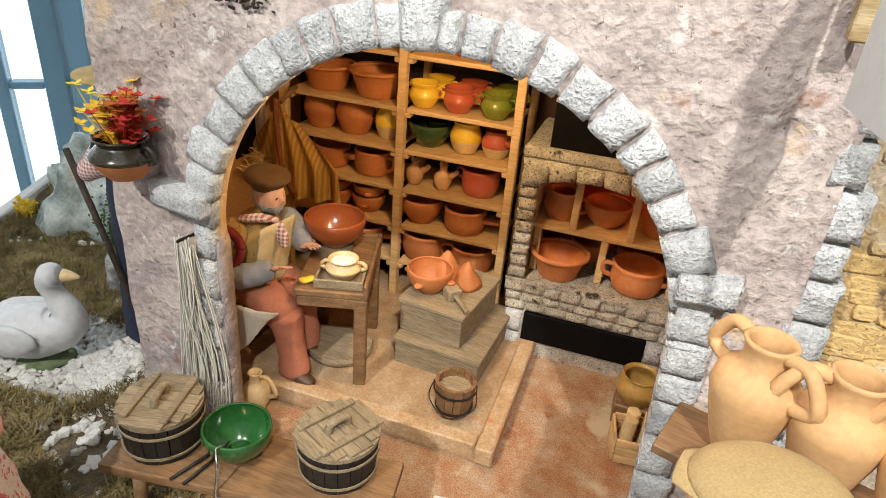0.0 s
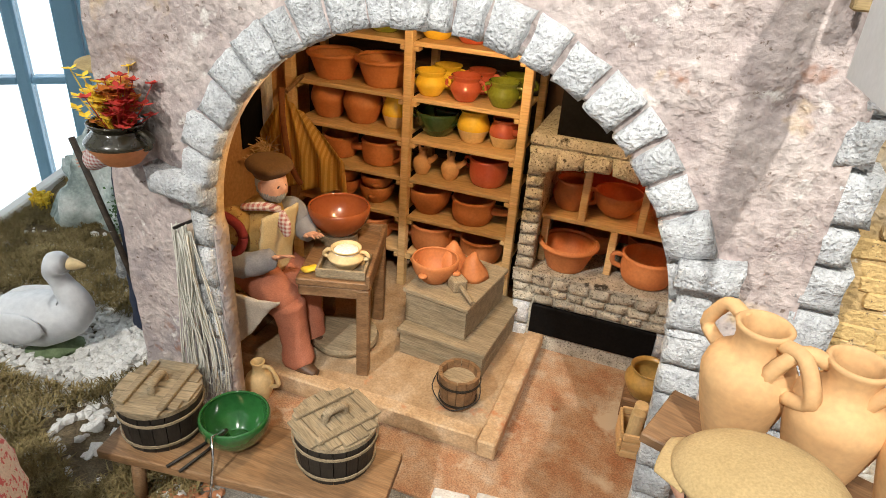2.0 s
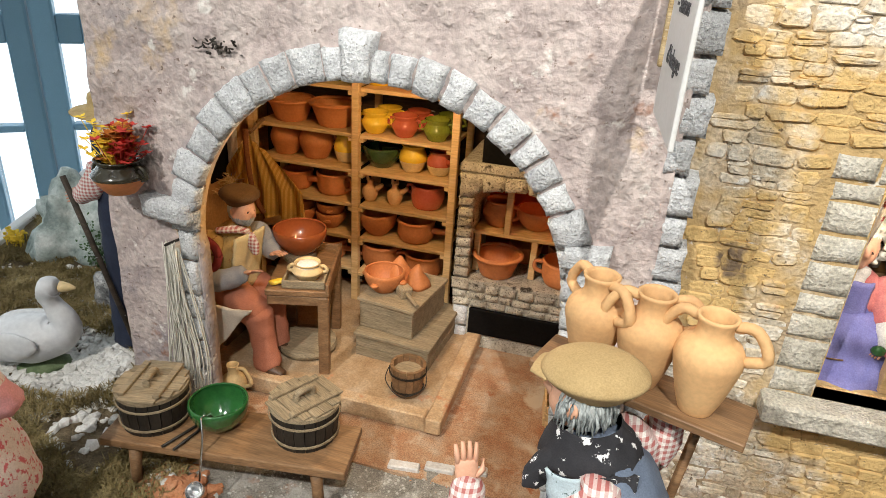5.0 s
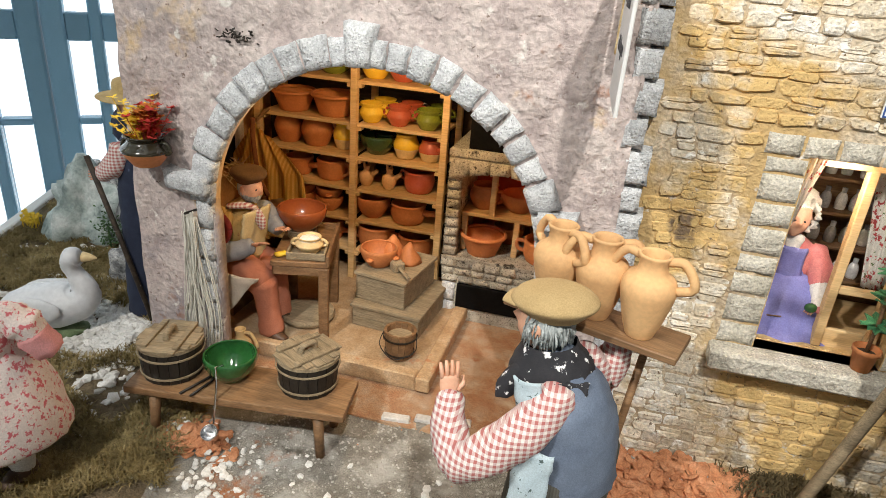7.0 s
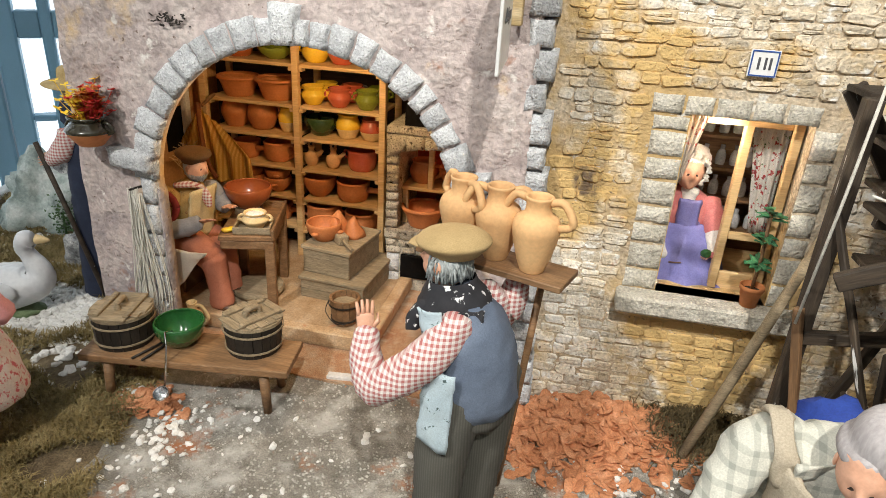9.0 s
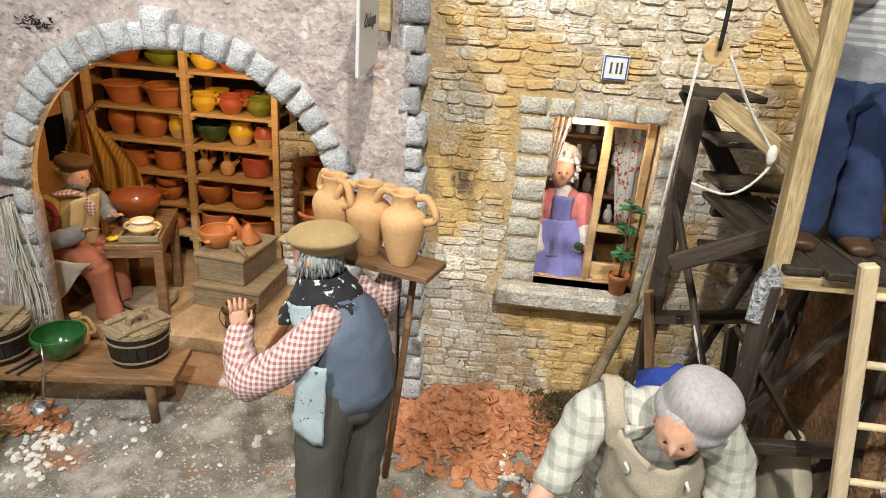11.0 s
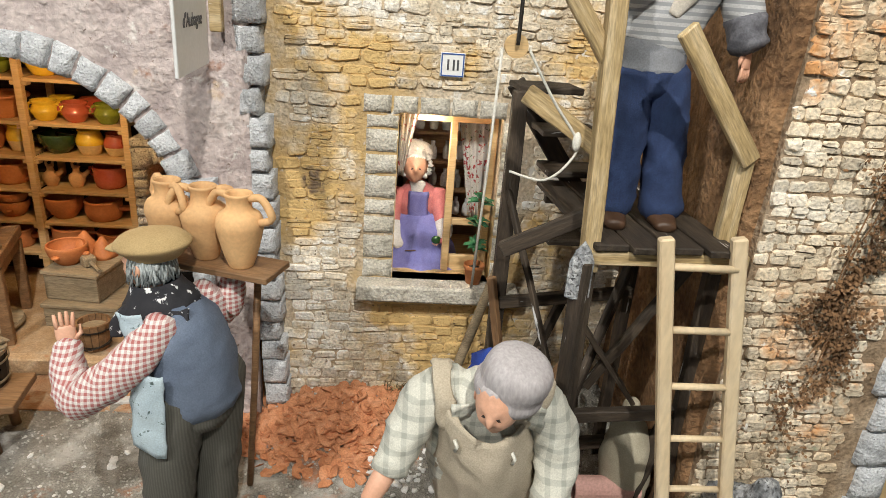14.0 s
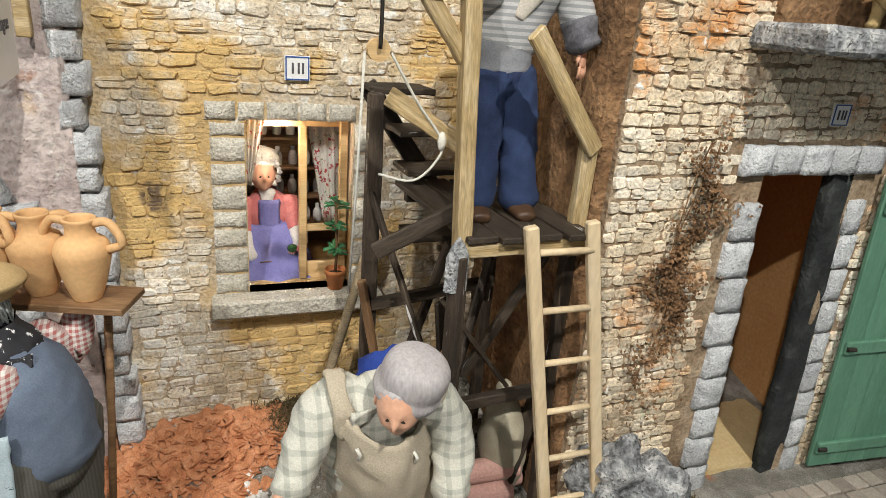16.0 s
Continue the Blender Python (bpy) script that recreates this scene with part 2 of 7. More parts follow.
M_EARTH = mat("brown_earth", [(0.06, 0.045, 0.025), (0.14, 0.105, 0.06), (0.26, 0.20, 0.12)], 40, 0.98, 0.8, 500, bdist=0.003, fineamt=0.4)
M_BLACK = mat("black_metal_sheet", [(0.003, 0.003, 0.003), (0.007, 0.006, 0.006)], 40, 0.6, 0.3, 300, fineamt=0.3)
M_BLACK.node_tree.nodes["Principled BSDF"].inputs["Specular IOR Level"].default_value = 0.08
M_IRON = mat("dark_iron", [(0.02, 0.018, 0.016), (0.06, 0.05, 0.04)], 60, 0.5, 0.3, 500, metal=0.6)
M_STEEL = mat("polished_metal", [(0.55, 0.55, 0.56), (0.7, 0.7, 0.7)], 60, 0.18, 0.05, 500, metal=1.0, fineamt=0.05)
M_BROWNWALL = mat("brown_cork_wall", [(0.09, 0.045, 0.02), (0.22, 0.12, 0.055), (0.34, 0.20, 0.10)], 18, 0.95, 0.9, 160, bdist=0.005, contrast=0.4, fineamt=0.35)
M_ORANGEWALL = mat("ochre_limewash", [(0.42, 0.20, 0.07), (0.52, 0.29, 0.12)], 15, 0.9, 0.4, 200, bdist=0.002)
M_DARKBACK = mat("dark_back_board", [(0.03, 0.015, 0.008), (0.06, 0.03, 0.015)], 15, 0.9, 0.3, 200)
M_WHITE = mat("white_wall_paint", [(0.74, 0.74, 0.72), (0.80, 0.80, 0.79)], 3, 0.8, 0.05, 50, fineamt=0.03)
M_ROPE = mat("white_string", [(0.55, 0.53, 0.46), (0.74, 0.72, 0.65)], 200, 0.95, 0.5, 1500, local=True)
M_SKIN = mat("painted_clay", [(0.62, 0.32, 0.20), (0.72, 0.42, 0.29)], 60, 0.55, 0.1, 500, fineamt=0.06, rnd=0)
M_BLUE = mat("blue_denim", [(0.012, 0.024, 0.07), (0.03, 0.055, 0.14)], 70, 0.9, 0.5, 1400, bdist=0.0008, rnd=0, fineamt=0.4)


# ---------- shape helpers ----------
def part(name, bm, material, parent=None, label="", smooth=False, angle=None):
    me = bpy.data.meshes.new(name)
    bmesh.ops.recalc_face_normals(bm, faces=bm.faces[:])
    bm.to_mesh(me)
    bm.free()
    for m in (material if isinstance(material, (list, tuple)) else [material]):
        me.materials.append(m)
    if smooth:
        me.shade_smooth()
    if angle is not None:
        me.shade_smooth()
        me.set_sharp_from_angle(angle=radians(angle))
    ob = new(name, me)
    if parent is not None:
        ob.parent = parent
    if label:
        ob["label"] = label
    return ob


def thing(name, label, category, group="", kind="", at=None):
    ob = new(name)
    ob.empty_display_size = 0.02
    if at is not None:
        ob.matrix_world = at
    return tagged(ob, label, category, group, kind)


def lone(ob, label, category, group="", kind=""):
    return tagged(ob, label, category, group, kind)


def box(bm, c, s, m=None, bevel=0.0, mi=0, seg=1):
    """A box of full size s round c, turned by m, with bevelled edges."""
    mt = Matrix.Translation(c) @ (m or Matrix()) @ Matrix.Diagonal((*s, 1))
    g = bmesh.ops.create_cube(bm, size=1, matrix=mt)
    fs = {f for v in g["verts"] for f in v.link_faces}
    for f in fs:
        f.material_index = mi
    if bevel:
        es = list({e for v in g["verts"] for e in v.link_edges})
        r = bmesh.ops.bevel(bm, geom=es, offset=bevel, segments=seg, affect="EDGES", profile=0.5)
        for f in r["faces"]:
            f.material_index = mi
    return bm


def rotm(rx=0, ry=0, rz=0):
    return Euler((radians(rx), radians(ry), radians(rz))).to_matrix().to_4x4()


def along(a, b):
    """Turn that takes local x to the way from a to b."""
    return (Vector(b) - Vector(a)).to_track_quat("X", "Z").to_matrix().to_4x4()


def beam(bm, a, b, w, h, bevel=0.0008, mi=0):
    a, b = Vector(a), Vector(b)
    box(bm, (a + b) / 2, ((b - a).length, w, h), along(a, b), bevel, mi)
    return bm


def lathe(bm, prof, seg=24, mi=0, m=None, sx=1.0, sy=1.0):
    """Turned body from (radius, height) pairs."""
    m = m or Matrix()
    rings = []
    for r, z in prof:
        if r < 1e-6:
            rings.append([bm.verts.new(m @ Vector((0, 0, z)))])
        else:
            rings.append([bm.verts.new(m @ Vector((r * sx * math.cos(2 * math.pi * i / seg), r * sy * math.sin(2 * math.pi * i / seg), z))) for i in range(seg)])
    for a, b in zip(rings, rings[1:]):
        for i in range(seg):
            j = (i + 1) % seg
            if len(a) == 1 and len(b) == 1:
                continue
            if len(a) == 1:
                f = bm.faces.new((a[0], b[i], b[j]))
            elif len(b) == 1:
                f = bm.faces.new((a[i], a[j], b[0]))
            else:
                f = bm.faces.new((a[i], a[j], b[j], b[i]))
            f.material_index = mi
    return bm


def tube(bm, pts, radii, seg=8, mi=0, flat=1.0):
    """A round limb through points, with a radius at each, closed at both ends."""
    pts = [Vector(p) for p in pts]
    if not isinstance(radii, (list, tuple)):
        radii = [radii] * len(pts)
    rings = []
    up = Vector((0.13, 0.31, 0.94))
    for i, p in enumerate(pts):
        d = (pts[min(i + 1, len(pts) - 1)] - pts[max(i - 1, 0)]).normalized()
        u = d.cross(up)
        if u.length < 0.05:
            u = d.cross(Vector((1, 0.2, 0)))
        u.normalize()
        v = d.cross(u).normalized()
        rings.append([bm.verts.new(p + (u * math.cos(2 * math.pi * k / seg) + v * math.sin(2 * math.pi * k / seg) * flat) * radii[i]) for k in range(seg)])
    for a, b in zip(rings, rings[1:]):
        for k in range(seg):
            f = bm.faces.new((a[k], a[(k + 1) % seg], b[(k + 1) % seg], b[k]))
            f.material_index = mi
    for ring in (rings[0], rings[-1]):
        f = bm.faces.new(ring)
        f.material_index = mi
    return bm


def spline(pts, n=6):
    """Points on a smooth line through pts."""
    pts = [Vector(p) for p in pts]
    out = []
    for i in range(len(pts) - 1):
        p0, p1, p2, p3 = pts[max(i - 1, 0)], pts[i], pts[i + 1], pts[min(i + 2, len(pts) - 1)]
        for k in range(n):
            t = k / n
            out.append(0.5 * ((2 * p1) + (p2 - p0) * t + (2 * p0 - 5 * p1 + 4 * p2 - p3) * t * t + (3 * p1 - p0 - 3 * p2 + p3) * t ** 3))
    out.append(pts[-1])
    return out


def blob(bm, c, r, m=None, mi=0, sub=3, rough=0.0, freq=8.0):
    """A rounded lump with radii r, roughened by noise."""
    g = bmesh.ops.create_icosphere(bm, subdivisions=sub, radius=1)
    mt = Matrix.Translation(c) @ (m or Matrix())
    for v in g["verts"]:
        k = 1 + rough * noise.noise(v.co * freq * 0.3 + Vector(c) * 37)
        v.co = mt @ Vector((v.co.x * r[0] * k, v.co.y * r[1] * k, v.co.z * r[2] * k))
    for f in {f for v in g["verts"] for f in v.link_faces}:
        f.material_index = mi
    return bm


def jitter(bm, amt, freq, seed=0.0, start=0):
    bm.verts.ensure_lookup_table()
    for v in bm.verts[start:]:
        n = noise.noise_vector(v.co * freq + Vector((seed, seed * 1.7, seed * 0.3)))
        v.co += n * amt
    return bm


def stone(quad, y0, y1, seed, inset=0.0025, n=4, rough=0.0018):
    """A hewn stone over a four-cornered outline (x, z), from the wall face y0 out to y1."""
    bm = bmesh.new()
    q = [Vector((p[0], 0, p[1])) for p in quad]
    c = sum(q, Vector()) / 4

    def at(u, v):
        return (q[0] * (1 - u) + q[1] * u) * (1 - v) + (q[3] * (1 - u) + q[2] * u) * v
    grid = []
    for i in range(n + 1):
        row = []
        for j in range(n + 1):
            u, v = i / n, j / n
            edge = i in (0, n) or j in (0, n)
            p = at(u, v)
            k = noise.noise_vector(Vector((u * 3 + seed, v * 3, seed * 1.3)))
            p = p + Vector((k.x, 0, k.z)) * rough * 0.8
            y = y1 + (0.0022 if edge else 0) + k.y * rough
            if edge:
                p = p + (c - p).normalized() * inset * 0.6
            row.append(bm.verts.new((p.x, y, p.z)))
        grid.append(row)
    for i in range(n):
        for j in range(n):
            bm.faces.new((grid[i][j], grid[i + 1][j], grid[i + 1][j + 1], grid[i][j + 1]))
    rim = [grid[i][0] for i in range(n)] + [grid[n][j] for j in range(n)] + [grid[i][n] for i in range(n, 0, -1)] + [grid[0][j] for j in range(n, 0, -1)]
    back = []
    for v in rim:
        o = v.co + (v.co - Vector((c.x, v.co.y, c.z))).normalized() * inset * 0.5
        back.append(bm.verts.new((o.x, y0, o.z)))
    for k in range(len(rim)):
        j = (k + 1) % len(rim)
        bm.faces.new((rim[k], rim[j], back[j], back[k]))
    return bm


def wall_ring(inner, outer, y0, thick, rings, relief, freq):
    """A wall with an opening: rings of faces from the opening's outline to the wall's, roughened in front, with real thickness."""
    bm = bmesh.new()
    n = len(inner)
    front = []
    for k in range(rings + 1):
        t = k / rings
        row = []
        for (a, b) in zip(inner, outer):
            x, z = a[0] + (b[0] - a[0]) * t, a[1] + (b[1] - a[1]) * t
            d = noise.fractal(Vector((x * freq, 3.3, z * freq)), 0.9, 2.1, 5)
            row.append(bm.verts.new((x, y0 - d * relief * (0.25 + 0.75 * min(1, t * 8)), z)))
        front.append(row)
    for r0, r1 in zip(front, front[1:]):
        for i in range(n - 1):
            bm.faces.new((r0[i], r0[i + 1], r1[i + 1], r1[i]))
    bi = [bm.verts.new((p[0], y0 + thick, p[1])) for p in inner]
    bo = [bm.verts.new((p[0], y0 + thick, p[1])) for p in outer]
    for i in range(n - 1):
        bm.faces.new((front[0][i + 1], front[0][i], bi[i], bi[i + 1]))
        bm.faces.new((front[-1][i], front[-1][i + 1], bo[i + 1], bo[i]))
        bm.faces.new((bi[i + 1], bi[i], bo[i], bo[i + 1]))
    return bm


def pillow(w, h, d, seed, cut=0.22):
    """One small course stone, 10 corners in front, worn at its edges."""
    bm = bmesh.new()
    rnd = random.Random(seed)
    cx, cz = w * cut * 0.6, h * cut
    o = [(-w / 2 + cx, -h / 2), (w / 2 - cx, -h / 2), (w / 2, -h / 2 + cz), (w / 2, h / 2 - cz), (w / 2 - cx, h / 2), (-w / 2 + cx, h / 2), (-w / 2, h / 2 - cz), (-w / 2, -h / 2 + cz)]
    o = [(x + rnd.uniform(-1, 1) * w * 0.06, z + rnd.uniform(-1, 1) * h * 0.13) for x, z in o]
    back = [bm.verts.new((x, 0, z)) for x, z in o]
    mid = [bm.verts.new((x * 0.97, -d * 0.6, z * 0.95)) for x, z in o]
    top = [bm.verts.new((x * 0.88, -d * rnd.uniform(0.75, 1.2), z * 0.78)) for x, z in o]
    for a, b in ((back, mid), (mid, top)):
        for i in range(8):
            j = (i + 1) % 8
            bm.faces.new((a[i], a[j], b[j], b[i]))
    bm.faces.new(top)
    return bm


def courses(parent, rect, face, row_h, widths, depth, material, holes, near, seed, limit=300, split=0.2):
    """Rubble courses over rect (x0, x1, z0, z1) on the face y; stones inside near are parts, the rest one joined part."""
    rnd = random.Random(seed)
    x0, x1, z0, z1 = rect
    kinds = []
    for k in range(40):
        bm = pillow(1.0, 1.0, 1.0, seed * 31 + k)
        me = bpy.data.meshes.new("stone")
        bmesh.ops.recalc_face_normals(bm, faces=bm.faces[:])
        bm.to_mesh(me)
        bm.free()
        me.materials.append(material)
        me.shade_smooth()
        me.set_sharp_from_angle(angle=radians(50))
        kinds.append(me)
    vs, fs = [], []
    z, made, row = z0, 0, 0
    while z < z1:
        h = rnd.uniform(*row_h)
        x = x0 + rnd.uniform(-0.5, 0) * widths[1]
        while x < x1:
            w = rnd.uniform(*widths)
            cx, cz = x + w / 2, z + h / 2 + 0.0015 * math.sin(cx0(x, row))
            x += w
            if cx - w / 2 < x0 and cx + w / 2 > x0 + 0.008:
                cx, w = (x0 + cx + w / 2) / 2, cx + w / 2 - x0
            if cx - w / 2 < x0 - 0.001 or cx + w / 2 > x1 or any(a - w * 0.35 < cx < b + w * 0.35 and c - h * 0.3 < cz < d + h * 0.3 for a, b, c, d in holes):
                continue
            cells = [(cx, cz, w, h)]
            if rnd.random() < split:
                cut = rnd.uniform(0.35, 0.65)
                cells = [(cx, cz - h * (1 - cut) / 2, w, h * cut), (cx + rnd.uniform(-0.1, 0.1) * w, cz + h * cut / 2, w * rnd.uniform(0.8, 1.0), h * (1 - cut))]
            for px, pz, pw, ph in cells:
                k = rnd.randrange(40)
                size = (pw * rnd.uniform(0.93, 1.02), depth * rnd.uniform(0.35, 1.4), ph * rnd.uniform(0.86, 1.04))
                m = Matrix.Translation((px, face, pz)) @ rotm(0, rnd.uniform(-4, 4), 0) @ Matrix.Diagonal((*size, 1))
                if made < limit and near[0] < px < near[1] and near[2] < pz < near[3]:
                    ob = new("stone", kinds[k])
                    ob.parent = parent
                    ob.matrix_local = m
                    made += 1
                else:
                    base = len(vs)
                    vs.extend([tuple(m @ v.co) for v in kinds[k].vertices])
                    fs.extend([tuple(base + i for i in p.vertices) for p in kinds[k].polygons])
        z += h
        row += 1
    me = bpy.data.meshes.new("coursed_stones")
    me.from_pydata(vs, [], fs)
    me.materials.append(material)
    ob = new("coursed_stones", me)
    ob.parent = parent
    tagged(ob, kind="stuff")


def cx0(x, row):
    return x * 40 + row * 1.7


def hemi(rx, rz, cx, cz, a0, a1, n):
    return [(cx + rx * math.cos(a0 + (a1 - a0) * i / n), cz + rz * math.sin(a0 + (a1 - a0) * i / n)) for i in range(n + 1)]


# ---------- the hall ----------
bm = box(bmesh.new(), (-0.5, 0.8, -0.81), (9, 7.0, 0.02))
lone(part("floor", bm, mat("pale_hall_tiles", [(0.62, 0.62, 0.60), (0.72, 0.72, 0.70)], 2, 0.35, 0.02, 30, fineamt=0.04)), "pale polished floor of the hall", "floor", kind="structure")
bm = box(bmesh.new(), (-0.5, 0.8, 2.16), (9, 7.0, 0.04))
lone(part("ceiling", bm, M_WHITE), "plain white hall ceiling", "ceiling", kind="structure")
for nm, c, s in (("wall_south", (-0.5, -2.65, 0.7), (9, 0.1, 3)), ("wall_east", (3.95, 0.8, 0.7), (0.1, 7, 3)), ("wall_north", (1.4, 4.25, 0.7), (7.2, 0.1, 3)), ("wall_west", (-4.95, -0.9, 0.7), (0.1, 3.6, 3))):
    lone(part(nm, box(bmesh.new(), c, s), M_WHITE), "plain white hall wall", "wall", kind="structure")
M_FRAME = mat("blue_grey_aluminium", [(0.26, 0.47, 0.62), (0.30, 0.52, 0.68)], 10, 0.4, 0.02, 300, fineamt=0.03)
M_GLASS = bpy.data.materials.new("clear_glass")
M_GLASS.use_nodes = True
M_GLASS.node_tree.nodes["Principled BSDF"].inputs["Transmission Weight"].default_value = 1.0
M_GLASS.node_tree.nodes["Principled BSDF"].inputs["Roughness"].default_value = 0.02
M_GLASS.node_tree.nodes["Principled BSDF"].inputs["IOR"].default_value = 1.02
M_SKYCARD = bpy.data.materials.new("bright_outdoors")
M_SKYCARD.use_nodes = True
M_SKYCARD.node_tree.nodes["Principled BSDF"].inputs["Emission Color"].default_value = (0.86, 0.94, 1.0, 1)
M_SKYCARD.node_tree.nodes["Principled BSDF"].inputs["Emission Strength"].default_value = 1.6
# glazed front of the hall, seen past the end of the stage
GX = Matrix.Translation((-1.30, 0.90, 0)) @ rotm(0, 0, 38)
glazed = thing("window_1", "tall glazed hall entrance in blue-grey aluminium frames", "window", kind="structure", at=GX)
for x, w in ((-1.60, 0.07), (-0.80, 0.07), (-0.155, 0.030), (-0.030, 0.056), (0.031, 0.056), (0.135, 0.030), (0.60, 0.07), (1.3, 0.07)):
    part("window_frame", box(bmesh.new(), (x, 0, 0.67), (w, 0.06, 2.92), None, 0.006), M_FRAME, glazed)
for x0, x1 in ((-1.565, -0.835), (-0.765, -0.17), (-0.14, -0.058), (0.059, 0.12), (0.15, 0.565), (0.635, 1.265)):
    for z, h in ((-0.74, 0.12), (0.035, 0.018), (0.30, 0.075), (2.05, 0.14)):
        part("rail", box(bmesh.new(), ((x0 + x1) / 2, 0.0, z), (x1 - x0, 0.045, h), None, 0.004), M_FRAME, glazed)
    o = part("pane", box(bmesh.new(), ((x0 + x1) / 2, 0.0, 0.65), (x1 - x0, 0.006, 2.7)), M_GLASS, glazed)
    o.visible_shadow = False
bm = box(bmesh.new(), (0, 0.9, 0.6), (5.0, 0.02, 3.2))
o = part("backdrop", bm, M_SKYCARD)
o.matrix_world = GX
lone(o, "bright daylight outside the hall's glazing", "backdrop", kind="structure")


# ---------- stage ground ----------
def sm(a, b, x):
    t = max(0.0, min(1.0, (x - a) / (b - a)))
    return t * t * (3 - 2 * t)


def ground(x, y):
    z = 0.030 * sm(0.24, 0.40, x) * sm(-0.14, 0.02, y) + 0.022 * sm(0.60, 0.78, x)
    z += 0.010 * sm(-0.30, -0.36, x) * (0.5 + noise.noise(Vector((x * 9, y * 9, 1))))
    if -0.35 < x < 0.26 and y > 0.02:
        return z * 0
    return z + 0.0035 * noise.fractal(Vector((x * 22, y * 22, 0.5)), 1.0, 2.0, 4)


def edge_x(y):
    return -0.72 - 0.39 * max(y, -0.2)


bm = bmesh.new()
NX, NY = 190, 130
grid = []
for j in range(NY + 1):
    y = -0.62 + 1.32 * j / NY
    row = []
    for i in range(NX + 1):
        x0 = edge_x(y)
        x = x0 + (1.60 - x0) * i / NX
        row.append(bm.verts.new((x, y, ground(x, y))))
    grid.append(row)
for j in range(NY):
    for i in range(NX):
        bm.faces.new((grid[j][i], grid[j][i + 1], grid[j + 1][i + 1], grid[j + 1][i]))
for f in bm.faces:
    c = f.calc_center_median()
    if c.x < -0.14 - 0.25 * (c.y + 0.2) + 0.03 * noise.noise(c * 25):
        f.material_index = 1
lone(part("ground", bm, [M_GROUND, M_EARTH], smooth=True), "sandy grey stage ground with reddish clay dust", "ground", kind="structure")
bm = bmesh.new()
a, b = Vector((edge_x(0.7), 0.7, -0.008)), Vector((edge_x(-0.2), -0.2, -0.008))
beam(bm, a, b, 0.022, 0.045, 0.003)
beam(bm, b, (b.x, -0.64, -0.008), 0.022, 0.045, 0.003)
lone(part("trim", bm, M_WHITE), "white painted edge board of the stage", "edge board", kind="structure")
bm = box(bmesh.new(), (0.44, 0.05, -0.42), (2.2, 1.25, 0.70))
lone(part("stage_base", bm, M_WHITE), "white base under the stage", "base", kind="structure")

# ---------- plaster wall with the arch ----------
ACX, ACZ, ARX, ARZ = 0.020, 0.252, 0.193, 0.189
WT, WB, WL, WR = 0.66, -0.03, -0.278, 0.285
NJ = 30
opening = [(-0.170, WB + (ACZ - WB) * k / NJ) for k in range(NJ)]
opening += hemi(ARX, ARZ, ACX, ACZ, math.pi, 0, 110)
opening += [(0.213 + 0.010 * (k + 1) / NJ, ACZ + (WB - ACZ) * (k + 1) / NJ) for k in range(NJ)]
n = len(opening)
outer = []
for i in range(n):
    if i <= NJ:
        outer.append((WL, WB + (0.37 - WB) * i / NJ))
    elif i >= n - NJ - 1:
        outer.append((WR, 0.37 + (WB - 0.37) * (i - (n - NJ - 1)) / NJ))
    else:
        k = (i - NJ) / (n - 2 * NJ - 1)
        if k < 0.25:
            outer.append((WL, 0.37 + (WT - 0.37) * k / 0.25))
        elif k > 0.75:
            outer.append((WR, WT + (0.37 - WT) * (k - 0.75) / 0.25))
        else:
            outer.append((WL + (WR - WL) * (k - 0.25) / 0.5, WT))
plaster_wall = lone(part("wall_1", wall_ring(opening, outer, 0.0, 0.018, 84, 0.0036, 38), M_PLASTER, smooth=True), "rough lilac-grey plaster wall with a stone arch", "wall", kind="structure")
rc = random.Random(21)
bm = bmesh.new()
for k in range(34):
    x, z = -0.128 + rc.gauss(0, 0.011), 0.455 + rc.gauss(0, 0.0035)
    tube(bm, [(x, -0.003, z), (x + rc.uniform(-0.006, 0.006), -0.005, z + rc.uniform(-0.003, 0.003))], rc.uniform(0.0006, 0.0013), 5)
part("crack_flake", bm, M_IRON, plaster_wall, "dark rough scar in the plaster")
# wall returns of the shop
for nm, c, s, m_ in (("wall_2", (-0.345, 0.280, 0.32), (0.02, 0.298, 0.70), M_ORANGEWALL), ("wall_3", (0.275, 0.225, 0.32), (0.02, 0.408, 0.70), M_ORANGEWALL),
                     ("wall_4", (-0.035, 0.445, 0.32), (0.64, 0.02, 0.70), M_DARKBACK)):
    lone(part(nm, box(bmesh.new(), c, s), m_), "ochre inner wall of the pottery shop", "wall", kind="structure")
lone(part("wall_11", beam(bmesh.new(), (-0.270, 0.026, 0.32), (-0.346, 0.136, 0.32), 0.012, 0.70, 0.001), M_PLASTER), "plastered return of the shop wall", "wall", kind="structure")
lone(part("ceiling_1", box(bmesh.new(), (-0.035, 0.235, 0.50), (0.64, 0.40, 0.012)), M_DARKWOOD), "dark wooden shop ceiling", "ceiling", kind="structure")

# arch stones, jamb stones, keystone
rs = random.Random(5)


def arch_quad(a0, a1, r0, r1):
    def p(a, r):
        return (ACX + (ARX + r) * math.cos(a), ACZ + (ARZ + r) * math.sin(a))
    return [p(a0, r0), p(a1, r0), p(a1, r1), p(a0, r1)]


